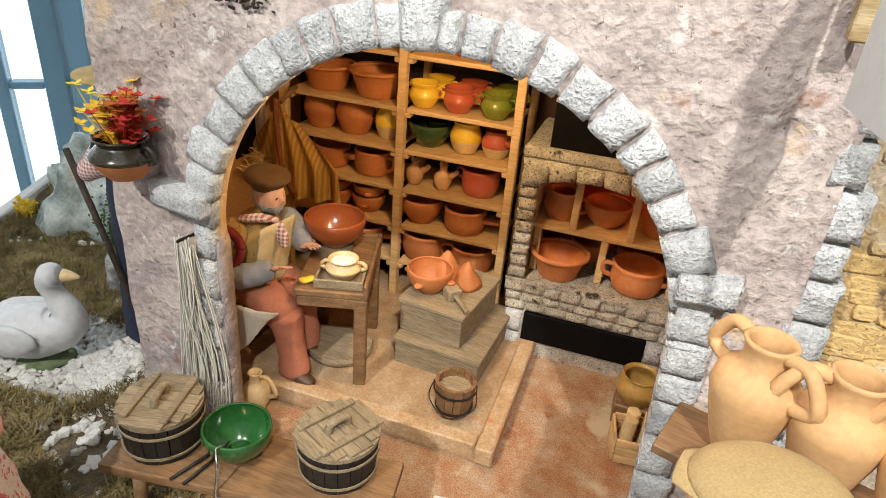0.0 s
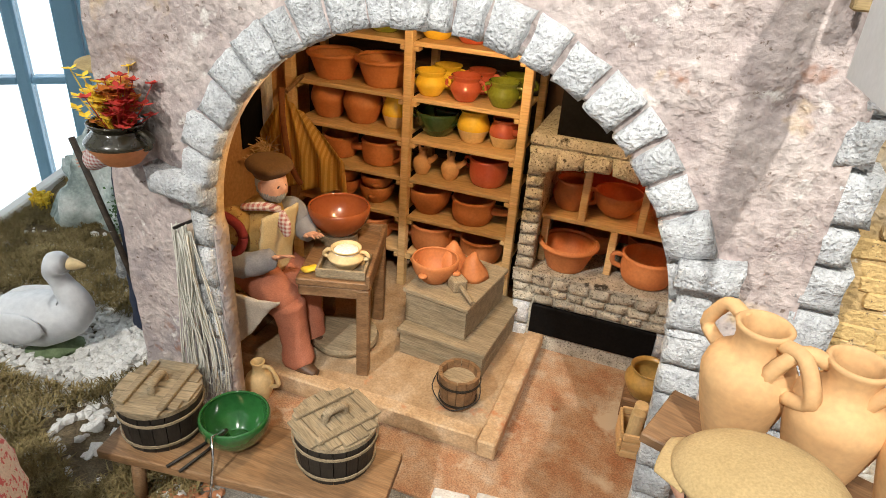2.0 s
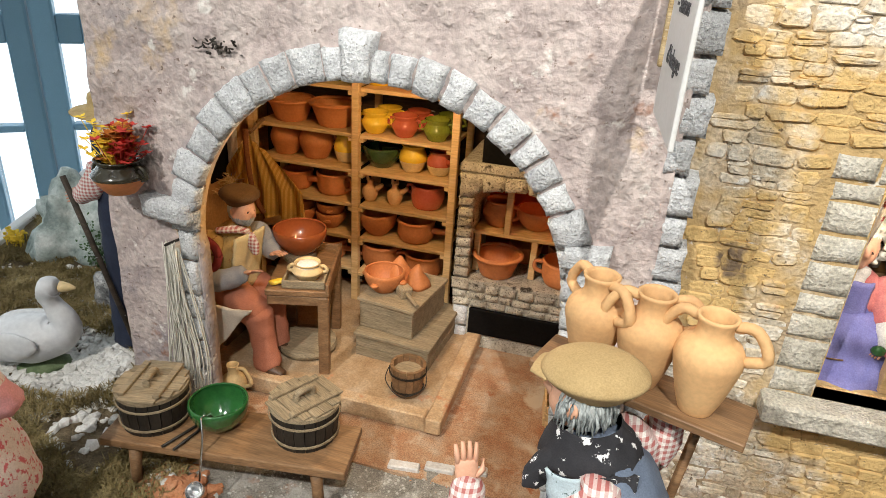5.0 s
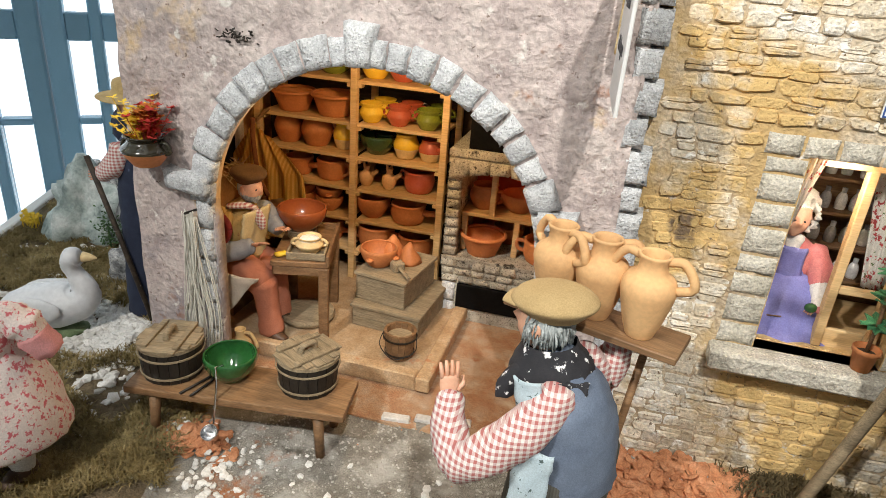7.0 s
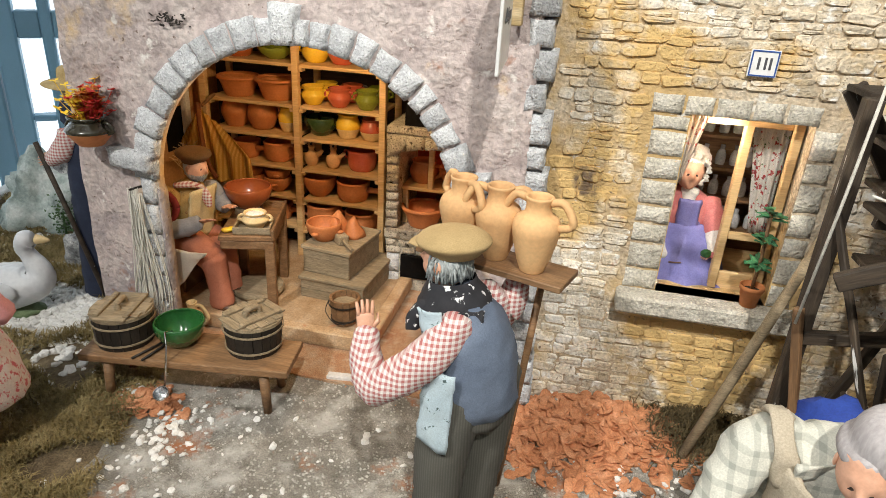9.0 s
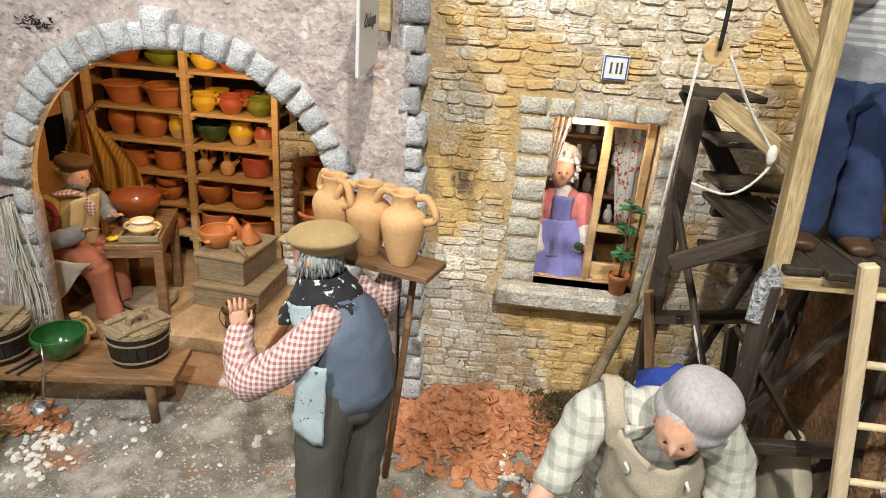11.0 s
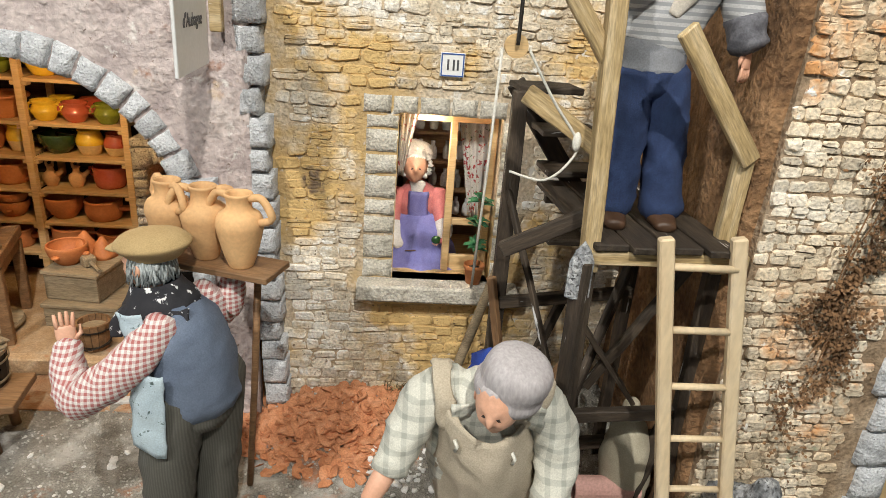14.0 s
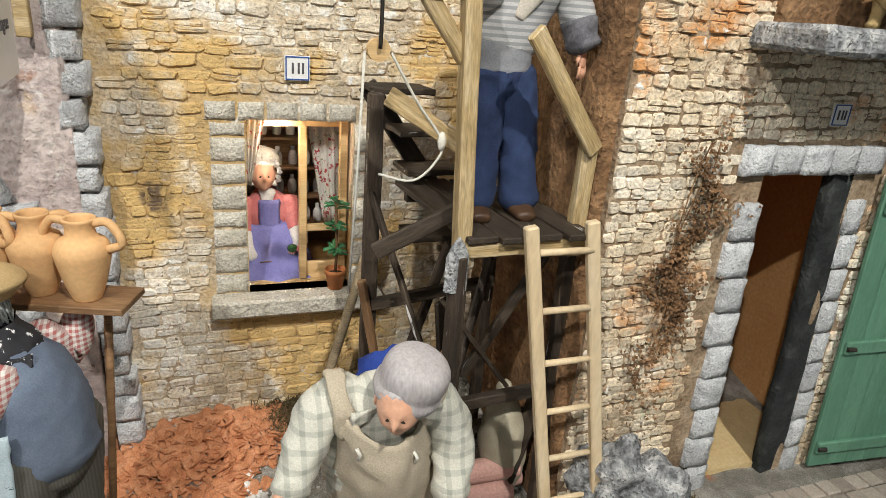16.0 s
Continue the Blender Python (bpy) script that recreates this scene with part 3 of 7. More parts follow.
cuts, a = [], math.pi * 0.985
while a > 0.05:
    cuts.append(a)
    a -= rs.uniform(0.105, 0.165)
cuts.append(0.03)
for k, (a0, a1) in enumerate(zip(cuts, cuts[1:])):
    mid = (a0 + a1) / 2
    part("stone", stone(arch_quad(a0 - 0.006, a1 + 0.006, -0.003, rs.uniform(0.025, 0.031)), 0.004, rs.uniform(-0.011, -0.006), k * 3.7), M_GREYSTONE, plaster_wall, smooth=True)
kb = [(0.000, 0.437), (0.025, 0.437), (0.031, 0.481), (-0.003, 0.483)]
part("keystone", stone(kb, 0.004, -0.017, 91), M_GREYSTONE, plaster_wall, "larger grey keystone", smooth=True)
for side in (0, 1):
    z, k = 0.268 if side == 0 else 0.300, 0
    x0 = -0.172 if side == 0 else 0.214
    wide = [(-0.222, 0.278), (-0.170, 0.272), (-0.168, 0.296), (-0.224, 0.302)] if side == 0 else [(0.207, 0.300), (0.248, 0.302), (0.248, 0.322), (0.207, 0.320)]
    part("stone", stone(wide, 0.004, -0.020, 51 + side), M_GREYSTONE, plaster_wall, smooth=True)
    while z > -0.01:
        h = rs.uniform(0.026, 0.040)
        w = rs.uniform(0.021, 0.028) if side else rs.uniform(0.018, 0.026)
        dx = 0.010 * (0.30 - z) / 0.3 if side else 0.0
        q = [(x0 - w, z - h), (x0, z - h), (x0, z), (x0 - w, z)] if side == 0 else [(x0 + dx - 0.003, z - h), (x0 + dx + w, z - h), (x0 + dx + w, z), (x0 + dx - 0.003, z)]
        part("stone", stone(q, 0.004, rs.uniform(-0.010, -0.005), 20 * side + k * 2.3), M_GREYSTONE, plaster_wall, smooth=True)
        z -= h + 0.001
        k += 1

# ---------- stone wall with the window ----------
WX0, WX1, WZ0, WZ1 = 0.446, 0.566, 0.195, 0.400
stone_wall = thing("wall_5", "ochre rubble stone wall with weathered joints", "wall", kind="structure")
bm = bmesh.new()
for c, s in (((0.365, 0.05, 0.31), (0.162, 0.04, 0.72)), ((0.72, 0.05, 0.31), (0.308, 0.04, 0.72)), ((0.506, 0.05, 0.0725), (0.12, 0.04, 0.245)), ((0.506, 0.05, 0.535), (0.12, 0.04, 0.27))):
    box(bm, c, s)
part("mortar", bm, M_MORTAR, stone_wall)
# quoins of the corner
z, k = -0.01, 0
while z < 0.64:
    h = rs.uniform(0.024, 0.036)
    lean = 0.020 * (0.45 - z) / 0.45
    w = rs.choice((0.022, 0.030, 0.026))
    xl = 0.272 + lean
    part("quoin", stone([(xl, z), (xl + w, z), (xl + w, z + h - 0.001), (xl, z + h - 0.001)], 0.034, rs.uniform(-0.005, 0.001), 140 + k * 1.9), M_GREYSTONE, stone_wall, smooth=True)
    z += h
    k += 1
# window surround
x = 0.404
for w in (0.034, 0.030, 0.036, 0.032, 0.034):
    part("stone", stone([(x, 0.399), (x + w - 0.001, 0.399), (x + w - 0.001, 0.420), (x, 0.420)], 0.034, 0.0265, x * 300, rough=0.0012), M_WINSTONE, stone_wall, smooth=True)
    x += w
for xs, w in ((0.408, 0.038), (0.566, 0.026)):
    z = 0.196
    while z < 0.385:
        h = min(rs.uniform(0.020, 0.034), 0.398 - z)
        part("stone", stone([(xs, z), (xs + w, z), (xs + w, z + h - 0.001), (xs, z + h - 0.001)], 0.034, 0.0270, z * 900 + xs, rough=0.0012), M_WINSTONE, stone_wall, smooth=True)
        z += h
part("window_sill", box(bmesh.new(), (0.503, 0.028, 0.184), (0.200, 0.050, 0.022), None, 0.003), M_WINSTONE, stone_wall, "worn grey stone sill")

# ---------- right wall with the doorway ----------
RY = -0.225
RX0 = 0.745
right_wall = thing("wall_6", "weathered wall of small ochre stones with a doorway", "wall", kind="structure")
DX0, DX1, DZ1 = 0.918, 1.040, 0.405
bm = bmesh.new()
box(bm, ((RX0 + DX0) / 2, RY + 0.01, 0.33), (DX0 - RX0, 0.02, 0.76))
box(bm, ((DX1 + 1.6) / 2, RY + 0.01, 0.33), (1.6 - DX1, 0.02, 0.76))
box(bm, ((DX0 + DX1) / 2, RY + 0.01, (DZ1 + 0.71) / 2), (DX1 - DX0, 0.02, 0.71 - DZ1))
part("mortar", bm, M_DARKMORTAR, right_wall)
bm = bmesh.new()
box(bm, (RX0 - 0.004, -0.094, 0.33), (0.016, 0.250, 0.76))
bmesh.ops.subdivide_edges(bm, edges=bm.edges[:], cuts=14, use_grid_fill=True)
jitter(bm, 0.006, 30)
lone(part("wall_7", bm, M_BROWNWALL, smooth=True), "rough brown cork-like side wall beside the scaffold", "wall", kind="structure")
# room behind the doorway
for nm, c, s, m_ in (("wall_8", (1.0, 0.10, 0.25), (0.30, 0.02, 0.6), M_ORANGEWALL), ("wall_9", (0.86, -0.04, 0.25), (0.02, 0.26, 0.6), M_ORANGEWALL), ("wall_10", (1.16, -0.04, 0.25), (0.02, 0.26, 0.6), M_ORANGEWALL)):
    lone(part(nm, box(bmesh.new(), c, s), m_), "orange-brown wall of the room behind the doorway", "wall", kind="structure")
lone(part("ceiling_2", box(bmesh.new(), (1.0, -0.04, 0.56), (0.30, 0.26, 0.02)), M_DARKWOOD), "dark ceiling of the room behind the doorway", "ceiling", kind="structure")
for k, z in enumerate((0.035, 0.075, 0.115, 0.155, 0.195, 0.235, 0.275, 0.315, 0.355)):
    xo = 0.026 * (0.40 - z) / 0.4
    w = 0.030 + 0.006 * (k % 2)
    part("stone", stone([(DX0 - w + xo, z - 0.02), (DX0 + xo, z - 0.02), (DX0 + xo, z + 0.019), (DX0 - w + xo, z + 0.019)], RY + 0.003, RY - 0.009, 300 + k), M_GREYSTONE, right_wall, smooth=True)
    part("stone", stone([(DX1 + xo, z - 0.02), (DX1 + xo + 0.022, z - 0.02), (DX1 + xo + 0.022, z + 0.019), (DX1 + xo, z + 0.019)], RY + 0.003, RY - 0.007, 330 + k), M_GREYSTONE, right_wall, smooth=True)
x = 0.884
for k in range(5):
    part("stone", stone([(x, 0.402), (x + 0.036, 0.402), (x + 0.036, 0.432), (x, 0.432)], RY + 0.003, RY - 0.010, 360 + k), M_GREYSTONE, right_wall, smooth=True)
    x += 0.037


# ---------- the pottery shop ----------
bm = box(bmesh.new(), (-0.035, 0.22, -0.004), (0.60, 0.43, 0.012))
lone(part("floor_1", bm, M_SHOPFLOOR), "shop floor covered in red clay dust", "floor", kind="structure")
platform = thing("platform", "low wooden work platform dusted with clay", "platform")
part("deck", box(bmesh.new(), (-0.127, 0.235, 0.011), (0.40, 0.31, 0.018), None, 0.002), M_DECK, platform)
part("edge_board", box(bmesh.new(), (0.078, 0.230, 0.0165), (0.020, 0.31, 0.022), None, 0.002), M_DECK, platform)
part("edge_board", box(bmesh.new(), (-0.129, 0.0885, 0.0165), (0.392, 0.018, 0.021), None, 0.002), M_DECK, platform)

# shelves
SX = (-0.305, -0.134, 0.018)
SZ = (0.022, 0.072, 0.127, 0.182, 0.237, 0.292, 0.360, 0.425)
rack = thing("shelf_unit", "tall raw pine shelf unit full of pottery", "shelf")
for x in SX:
    part("upright", box(bmesh.new(), (x, 0.336, 0.24), (0.011, 0.012, 0.48), None, 0.001), M_PINE, rack)
    part("upright", box(bmesh.new(), (x, 0.425, 0.24), (0.010, 0.010, 0.48), None, 0.001), M_PINE, rack)
for z in SZ[1:]:
    for a_, b_ in ((SX[0], SX[1]), (SX[1], SX[2])):
        part("shelf", box(bmesh.new(), ((a_ + b_) / 2, 0.383, z), (b_ - a_ - 0.012, 0.098, 0.006), None, 0.001), M_PINE, rack)
        for xx in (a_ + 0.008, b_ - 0.008):
            part("cleat", box(bmesh.new(), (xx, 0.340, z - 0.006), (0.009, 0.014, 0.006), None, 0.0008), M_PINE, rack)
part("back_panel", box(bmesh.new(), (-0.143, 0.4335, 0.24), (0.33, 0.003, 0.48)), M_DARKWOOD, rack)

# hearth
HY = 0.295
hearth = thing("hearth", "dark stone hearth with an arched alcove and black hood", "hearth")
part("core", box(bmesh.new(), (0.152, 0.36, 0.054), (0.222, 0.13, 0.107)), M_DARKSTONE, hearth)
part("pillar", box(bmesh.new(), (0.050, 0.36, 0.19), (0.016, 0.13, 0.17), None, 0.002), M_DARKSTONE, hearth)
part("back", box(bmesh.new(), (0.155, 0.428, 0.19), (0.21, 0.008, 0.17)), M_RED, hearth, "red painted alcove back")
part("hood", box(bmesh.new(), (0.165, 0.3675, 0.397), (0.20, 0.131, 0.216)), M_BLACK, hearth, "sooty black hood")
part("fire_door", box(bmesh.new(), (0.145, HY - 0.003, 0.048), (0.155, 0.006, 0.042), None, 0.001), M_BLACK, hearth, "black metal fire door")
M_ROCKN = mat("whitewashed_stone", [(0.5, 0.48, 0.45), (0.72, 0.70, 0.67)], 50, 0.9, 0.6, 300, bdist=0.002)
# hearth facing stones
rs = random.Random(11)
for row in range(3):
    x = 0.044 - rs.uniform(0, 0.01)
    z0, z1 = 0.070 + row * 0.0125, 0.0815 + row * 0.0125
    if row == 2:
        z1 = 0.112
    while x < 0.262:
        w = rs.uniform(0.020, 0.034)
        part("stone", stone([(x, z0), (x + w - 0.001, z0), (x + w - 0.001, z1), (x, z1)], HY + 0.002, HY - rs.uniform(0.004, 0.007), x * 700 + row, rough=0.001, n=3), M_DARKSTONE, hearth, smooth=True)
        x += w
for x in (0.042, 0.222):
    for k in range(2):
        part("stone", stone([(x, 0.0 + k * 0.035), (x + 0.022, 0.0 + k * 0.035), (x + 0.022, 0.034 + k * 0.035), (x, 0.034 + k * 0.035)], HY + 0.002, HY - 0.006, x * 500 + k, n=3), M_GREYSTONE, hearth, smooth=True)
part("ledge", box(bmesh.new(), (0.152, 0.358, 0.1125), (0.224, 0.136, 0.006), None, 0.001), M_DARKSTONE, hearth, "dusty stone ledge")
for k in range(9):
    z = 0.117 + k * 0.0155
    part("stone", stone([(0.038, z), (0.060, z), (0.060, z + 0.0145), (0.038, z + 0.0145)], HY + 0.002, HY - 0.006, 60 + k, n=3), M_DARKSTONE, hearth, smooth=True)
# flat arch over the alcove
for k in range(7):
    x0, x1 = 0.040 + k * 0.031, 0.0705 + k * 0.031
    d0, d1 = 0.020 * math.sin(math.pi * min(1, (x0 - 0.03) / 0.19)), 0.020 * math.sin(math.pi * min(1, (x1 - 0.03) / 0.19))
    part("stone", stone([(x0, 0.236 + d0), (x1, 0.236 + d1), (x1 + 0.002, 0.275), (x0 - 0.002, 0.275)], HY + 0.004, HY - 0.008, 80 + k, n=3), M_DARKSTONE, hearth, smooth=True)
part("mantel", box(bmesh.new(), (0.150, 0.360, 0.282), (0.226, 0.136, 0.014), None, 0.003), M_DARKSTONE, hearth)
part("shelf", box(bmesh.new(), (0.152, 0.372, 0.178), (0.200, 0.100, 0.006), None, 0.001), M_PINE, hearth)
for x, z, h in ((0.064, 0.146, 0.060), (0.148, 0.146, 0.060), (0.236, 0.146, 0.060), (0.106, 0.215, 0.070), (0.176, 0.215, 0.070)):
    part("post", box(bmesh.new(), (x, 0.326, z), (0.009, 0.009, h), None, 0.001), M_PINE, hearth)


# ---------- pots ----------
def wallprof(pts, t=0.0022):
    """Closed profile of a thin-walled vessel from its outer (r, z) line."""
    inner = [(max(r - t, 0.0), z + (t if i == 0 else 0)) for i, (r, z) in enumerate(pts)]
    return [(0.0, pts[0][1])] + list(pts) + [((pts[-1][0] - t / 2), pts[-1][1] + t * 0.4)] + inner[::-1] + [(0.0, pts[0][1] + t)]


SHAPES = {
    "pan": [(0.62, 0), (0.68, 0.06), (0.95, 0.84), (1.04, 0.86), (1.06, 0.96), (1.0, 1.0)],
    "jar": [(0.62, 0), (0.72, 0.05), (0.98, 0.42), (0.98, 0.62), (0.80, 0.86), (0.78, 0.93), (0.86, 1.0)],
    "pot": [(0.50, 0), (0.58, 0.05), (0.98, 0.48), (0.96, 0.62), (0.74, 0.80), (0.72, 0.86), (0.86, 1.0)],
    "olla": [(0.55, 0), (0.68, 0.06), (0.96, 0.40), (0.97, 0.56), (0.82, 0.76), (0.80, 0.82), (0.96, 1.0)],
    "bowl": [(0.45, 0), (0.55, 0.05), (0.88, 0.45), (1.0, 0.85), (0.98, 1.0)],
    "casserole": [(0.72, 0), (0.86, 0.06), (1.0, 0.40), (1.0, 0.80), (1.04, 0.95), (1.0, 1.0)],
    "jug": [(0.40, 0), (0.46, 0.04), (0.62, 0.25), (0.66, 0.45), (0.56, 0.62), (0.30, 0.74), (0.27, 0.90), (0.34, 1.0)],
    "amphora": [(0.36, 0), (0.40, 0.03), (0.55, 0.22), (0.71, 0.50), (0.74, 0.62), (0.64, 0.73), (0.43, 0.79), (0.38, 0.90), (0.45, 1.0)],
}


def smoothprof(p, n=3):
    return [(v.x, v.z) for v in spline([(r, 0, z) for r, z in p], n)]


def pot(name, shape, r, h, at, material, label, category, group="", handles=(), slip=None, seg=28):
    t = thing(name, label, category, group, at=at)
    prof = [(a * r, b * h) for a, b in smoothprof(SHAPES[shape])]
    bm = lathe(bmesh.new(), wallprof(prof, min(0.0025, r * 0.09)), seg)
    if slip:
        for f in bm.faces:
            if f.calc_center_median().z < h * 0.42:
                f.material_index = 1
    part("body", bm, [material, slip] if slip else material, t, smooth=True)
    for hd in handles:
        ang, kind = radians(hd[0]), hd[1]
        c, s = math.cos(ang), math.sin(ang)
        rr = lambda z: np.interp(z * h, [q[1] for q in prof], [q[0] for q in prof])
        if kind == "ear":
            z0, z1, o = hd[2], hd[3], hd[4]
            pts = spline([(c * (rr(z0) - 0.001), s * (rr(z0) - 0.001), z0 * h), (c * (rr(z0) + o), s * (rr(z0) + o), (z0 * 0.7 + z1 * 0.3) * h),
                          (c * (rr(z1) + o), s * (rr(z1) + o), z1 * h * 1.02), (c * (rr(z1) - 0.001), s * (rr(z1) - 0.001), z1 * h)], 4)
            part("handle", tube(bmesh.new(), pts, hd[5] if len(hd) > 5 else 0.0022, 7), material, t, smooth=True)
        if kind == "grip":
            L_ = hd[2]
            pts = [(c * (r * 0.9), s * (r * 0.9), h * 0.62), (c * (r + L_ * 0.5), s * (r + L_ * 0.5), h * 0.66), (c * (r + L_), s * (r + L_), h * 0.74)]
            part("handle", tube(bmesh.new(), pts, [0.006, 0.0048, 0.0052], 9), material, t, smooth=True)
        if kind == "lug":
            part("handle", blob(bmesh.new(), (c * r * 1.0, s * r * 1.0, h * 0.6), (0.006, 0.006, 0.003), None, 0, 2), material, t, smooth=True)
        if kind == "hoop":
            pts = spline([(c * rr(0.95) * 0.9, s * rr(0.95) * 0.9, h * 0.96), (c * r * 0.42, s * r * 0.42, h * 1.2), (0, 0, h * 1.32), (-c * r * 0.42, -s * r * 0.42, h * 1.2), (-c * rr(0.95) * 0.9, -s * rr(0.95) * 0.9, h * 0.96)], 4)
            part("handle", tube(bmesh.new(), pts, 0.0022, 7), material, t, smooth=True)
        if kind == "spout":
            pts = [(c * r * 0.5, s * r * 0.5, h * 0.55), (c * r * 0.95, s * r * 0.95, h * 0.75), (c * r * 1.05, s * r * 1.05, h * 0.84)]
            part("spout", tube(bmesh.new(), pts, [0.005, 0.0035, 0.003], 8), material, t, smooth=True)
    return t


EARS = ((0, "ear", 0.45, 0.80, 0.006), (180, "ear", 0.45, 0.80, 0.006))
LOWEARS = ((0, "ear", 0.55, 0.85, 0.007), (180, "ear", 0.55, 0.85, 0.007))
G = "pots on the shop shelves"


def on(x, row, y=0.372):
    return pose(x, y, SZ[row] + 0.003, 0, 0, 37 * math.sin(x * 999))


def onf(x, row, y=0.372):
    return pose(x, y, SZ[row] + 0.003)


# top rows
pot("basin", "pan", 0.032, 0.030, on(-0.255, 6), M_TERRAGL, "reddish glazed basin on the top shelf", "basin", G)
pot("bowl", "bowl", 0.030, 0.020, on(-0.185, 6), M_OLIVE, "olive green glazed bowl on the shelf", "bowl", G)
pot("bowl", "bowl", 0.028, 0.020, pose(-0.185, 0.372, SZ[6] + 0.016), M_OLIVE, "olive green bowl stacked in another bowl", "bowl", G)
for x, m_, w in ((-0.113, M_YELLOW, "yellow"), (-0.066, M_RED, "red"), (-0.018, M_OLIVE, "olive green")):
    pot("pot", "olla", 0.024, 0.034, onf(x, 6), m_, w + " glazed two-handled pot on the shelf", "pot", G, EARS)
for x, m_, w in ((-0.113, M_YELLOW, "bright yellow"), (-0.066, M_RED, "coral red"), (-0.017, M_OLIVE, "lime green")):
    pot("pot", "olla", 0.0205, 0.031, onf(x, 5, 0.358), m_, w + " glazed two-handled pot on the shelf", "pot", G, EARS)
    pot("pot", "olla", 0.0200, 0.030, onf(x + 0.006, 5, 0.404), m_, w + " glazed pot standing behind another", "pot", G, EARS)
pot("flower_pot", "pan", 0.036, 0.034, on(-0.258, 5), M_TERRA, "flared plain terracotta pot on the shelf", "pot", G)
pot("flower_pot", "pan", 0.038, 0.036, on(-0.184, 5), M_TERRA, "flared plain terracotta pot on the shelf", "pot", G)
pot("jar", "jar", 0.025, 0.050, on(-0.268, 4), M_TERRA, "unglazed terracotta jar on the shelf", "jar", G)
pot("jar", "jar", 0.027, 0.050, onf(-0.216, 4), M_TERRA, "unglazed terracotta jar with a handle", "jar", G, ((5, "ear", 0.45, 0.85, 0.005),))
pot("jar", "jar", 0.019, 0.042, onf(-0.166, 4), M_YELLOW, "small jar glazed yellow over cream", "jar", G, slip=M_CREAM)
pot("bowl", "bowl", 0.029, 0.031, onf(-0.106, 4), M_DKGREEN, "dark green glazed bowl with two ears", "bowl", G, LOWEARS)
pot("bowl", "bowl", 0.026, 0.028, onf(-0.100, 4, 0.409), M_DKGREEN, "dark green glazed bowl standing behind", "bowl", G)
pot("jar", "jar", 0.0215, 0.040, onf(-0.056, 4), M_YELLOW, "round jar glazed yellow over cream", "jar", G, slip=M_CREAM)
pot("jar", "jar", 0.020, 0.036, onf(-0.014, 4), M_RED, "round jar glazed red over cream with a grip", "jar", G, ((-30, "grip", 0.010),), slip=M_CREAM)
pot("casserole", "casserole", 0.024, 0.030, onf(-0.250, 3), M_TERRA, "terracotta casserole with a stub handle", "casserole", G, ((-15, "grip", 0.022),))
pot("mug", "casserole", 0.027, 0.034, onf(-0.187, 3), M_TERRA, "wide terracotta mug with a ring handle", "mug", G, ((-20, "ear", 0.25, 0.8, 0.011, 0.003),))
for x in (-0.121, -0.080):
    pot("water_jug", "jug", 0.019, 0.034, onf(x, 3, 0.362), M_CLAY, "small buff clay water jug with a hoop handle", "jug", G, ((80, "hoop"), (0, "spout")))
pot("pot", "casserole", 0.026, 0.036, onf(-0.030, 3), M_RED, "round red glazed pot on the shelf", "pot", G, ((180, "ear", 0.5, 0.85, 0.006),))
for x in (-0.240, -0.188):
    pot("bowl", "bowl", 0.0245, 0.026, onf(x, 2, 0.362), M_TERRA, "terracotta bowl under a stacked bowl", "bowl", G, ((-80, "lug"),))
    pot("bowl", "bowl", 0.0235, 0.022, pose(x, 0.362, SZ[2] + 0.022), M_TERRA, "terracotta bowl stacked on another", "bowl", G, ((-70, "lug"),))
pot("bowl", "bowl", 0.030, 0.036, onf(-0.108, 2, 0.365), M_TERRA, "deep terracotta bowl on the shelf", "bowl", G)
pot("casserole", "casserole", 0.029, 0.034, onf(-0.044, 2, 0.365), M_TERRA, "terracotta casserole with a long grip", "casserole", G, ((-8, "grip", 0.030),))
pot("mug", "casserole", 0.032, 0.040, onf(-0.100, 1, 0.365), M_TERRA, "wide terracotta mug with a large ring handle", "mug", G, ((188, "ear", 0.35, 0.9, 0.012, 0.003),))
pot("mug", "casserole", 0.030, 0.034, onf(-0.028, 1, 0.365), M_TERRA, "low terracotta mug with a ring handle", "mug", G, ((195, "ear", 0.3, 0.9, 0.012, 0.003),))
pot("casserole", "casserole", 0.026, 0.032, onf(-0.190, 1, 0.365), M_TERRA, "terracotta casserole with a stub handle", "casserole", G, ((-10, "grip", 0.022),))
pot("pot", "jar", 0.028, 0.040, onf(-0.255, 1, 0.375), M_TERRA, "rounded terracotta pot on the low shelf", "pot", G)
# pots in the hearth alcove
GH = "pots in the hearth alcove"
pot("basin", "pan", 0.036, 0.034, pose(0.096, 0.325, 0.116), M_TERRA, "flared terracotta basin on the hearth ledge", "basin", GH)
pot("casserole", "casserole", 0.032, 0.036, pose(0.194, 0.330, 0.116), M_TERRA, "round terracotta casserole with two ring handles", "casserole", GH, ((-12, "ear", 0.45, 0.9, 0.010, 0.0032), (192, "ear", 0.45, 0.9, 0.010, 0.0032)))
pot("bowl", "bowl", 0.026, 0.030, pose(0.128, 0.385, 0.116), M_TERRA, "terracotta bowl behind the basin", "bowl", GH)
pot("bowl", "bowl", 0.026, 0.030, pose(0.188, 0.392, 0.116), M_TERRA, "terracotta bowl at the back of the ledge", "bowl", GH)
pot("mug", "jar", 0.025, 0.038, pose(0.086, 0.360, 0.181), M_TERRA, "terracotta mug with a ring handle", "mug", GH, ((-15, "ear", 0.3, 0.8, 0.009, 0.003),))
pot("bowl", "bowl", 0.031, 0.030, pose(0.142, 0.365, 0.181), M_TERRA, "wide terracotta bowl on the alcove shelf", "bowl", GH)
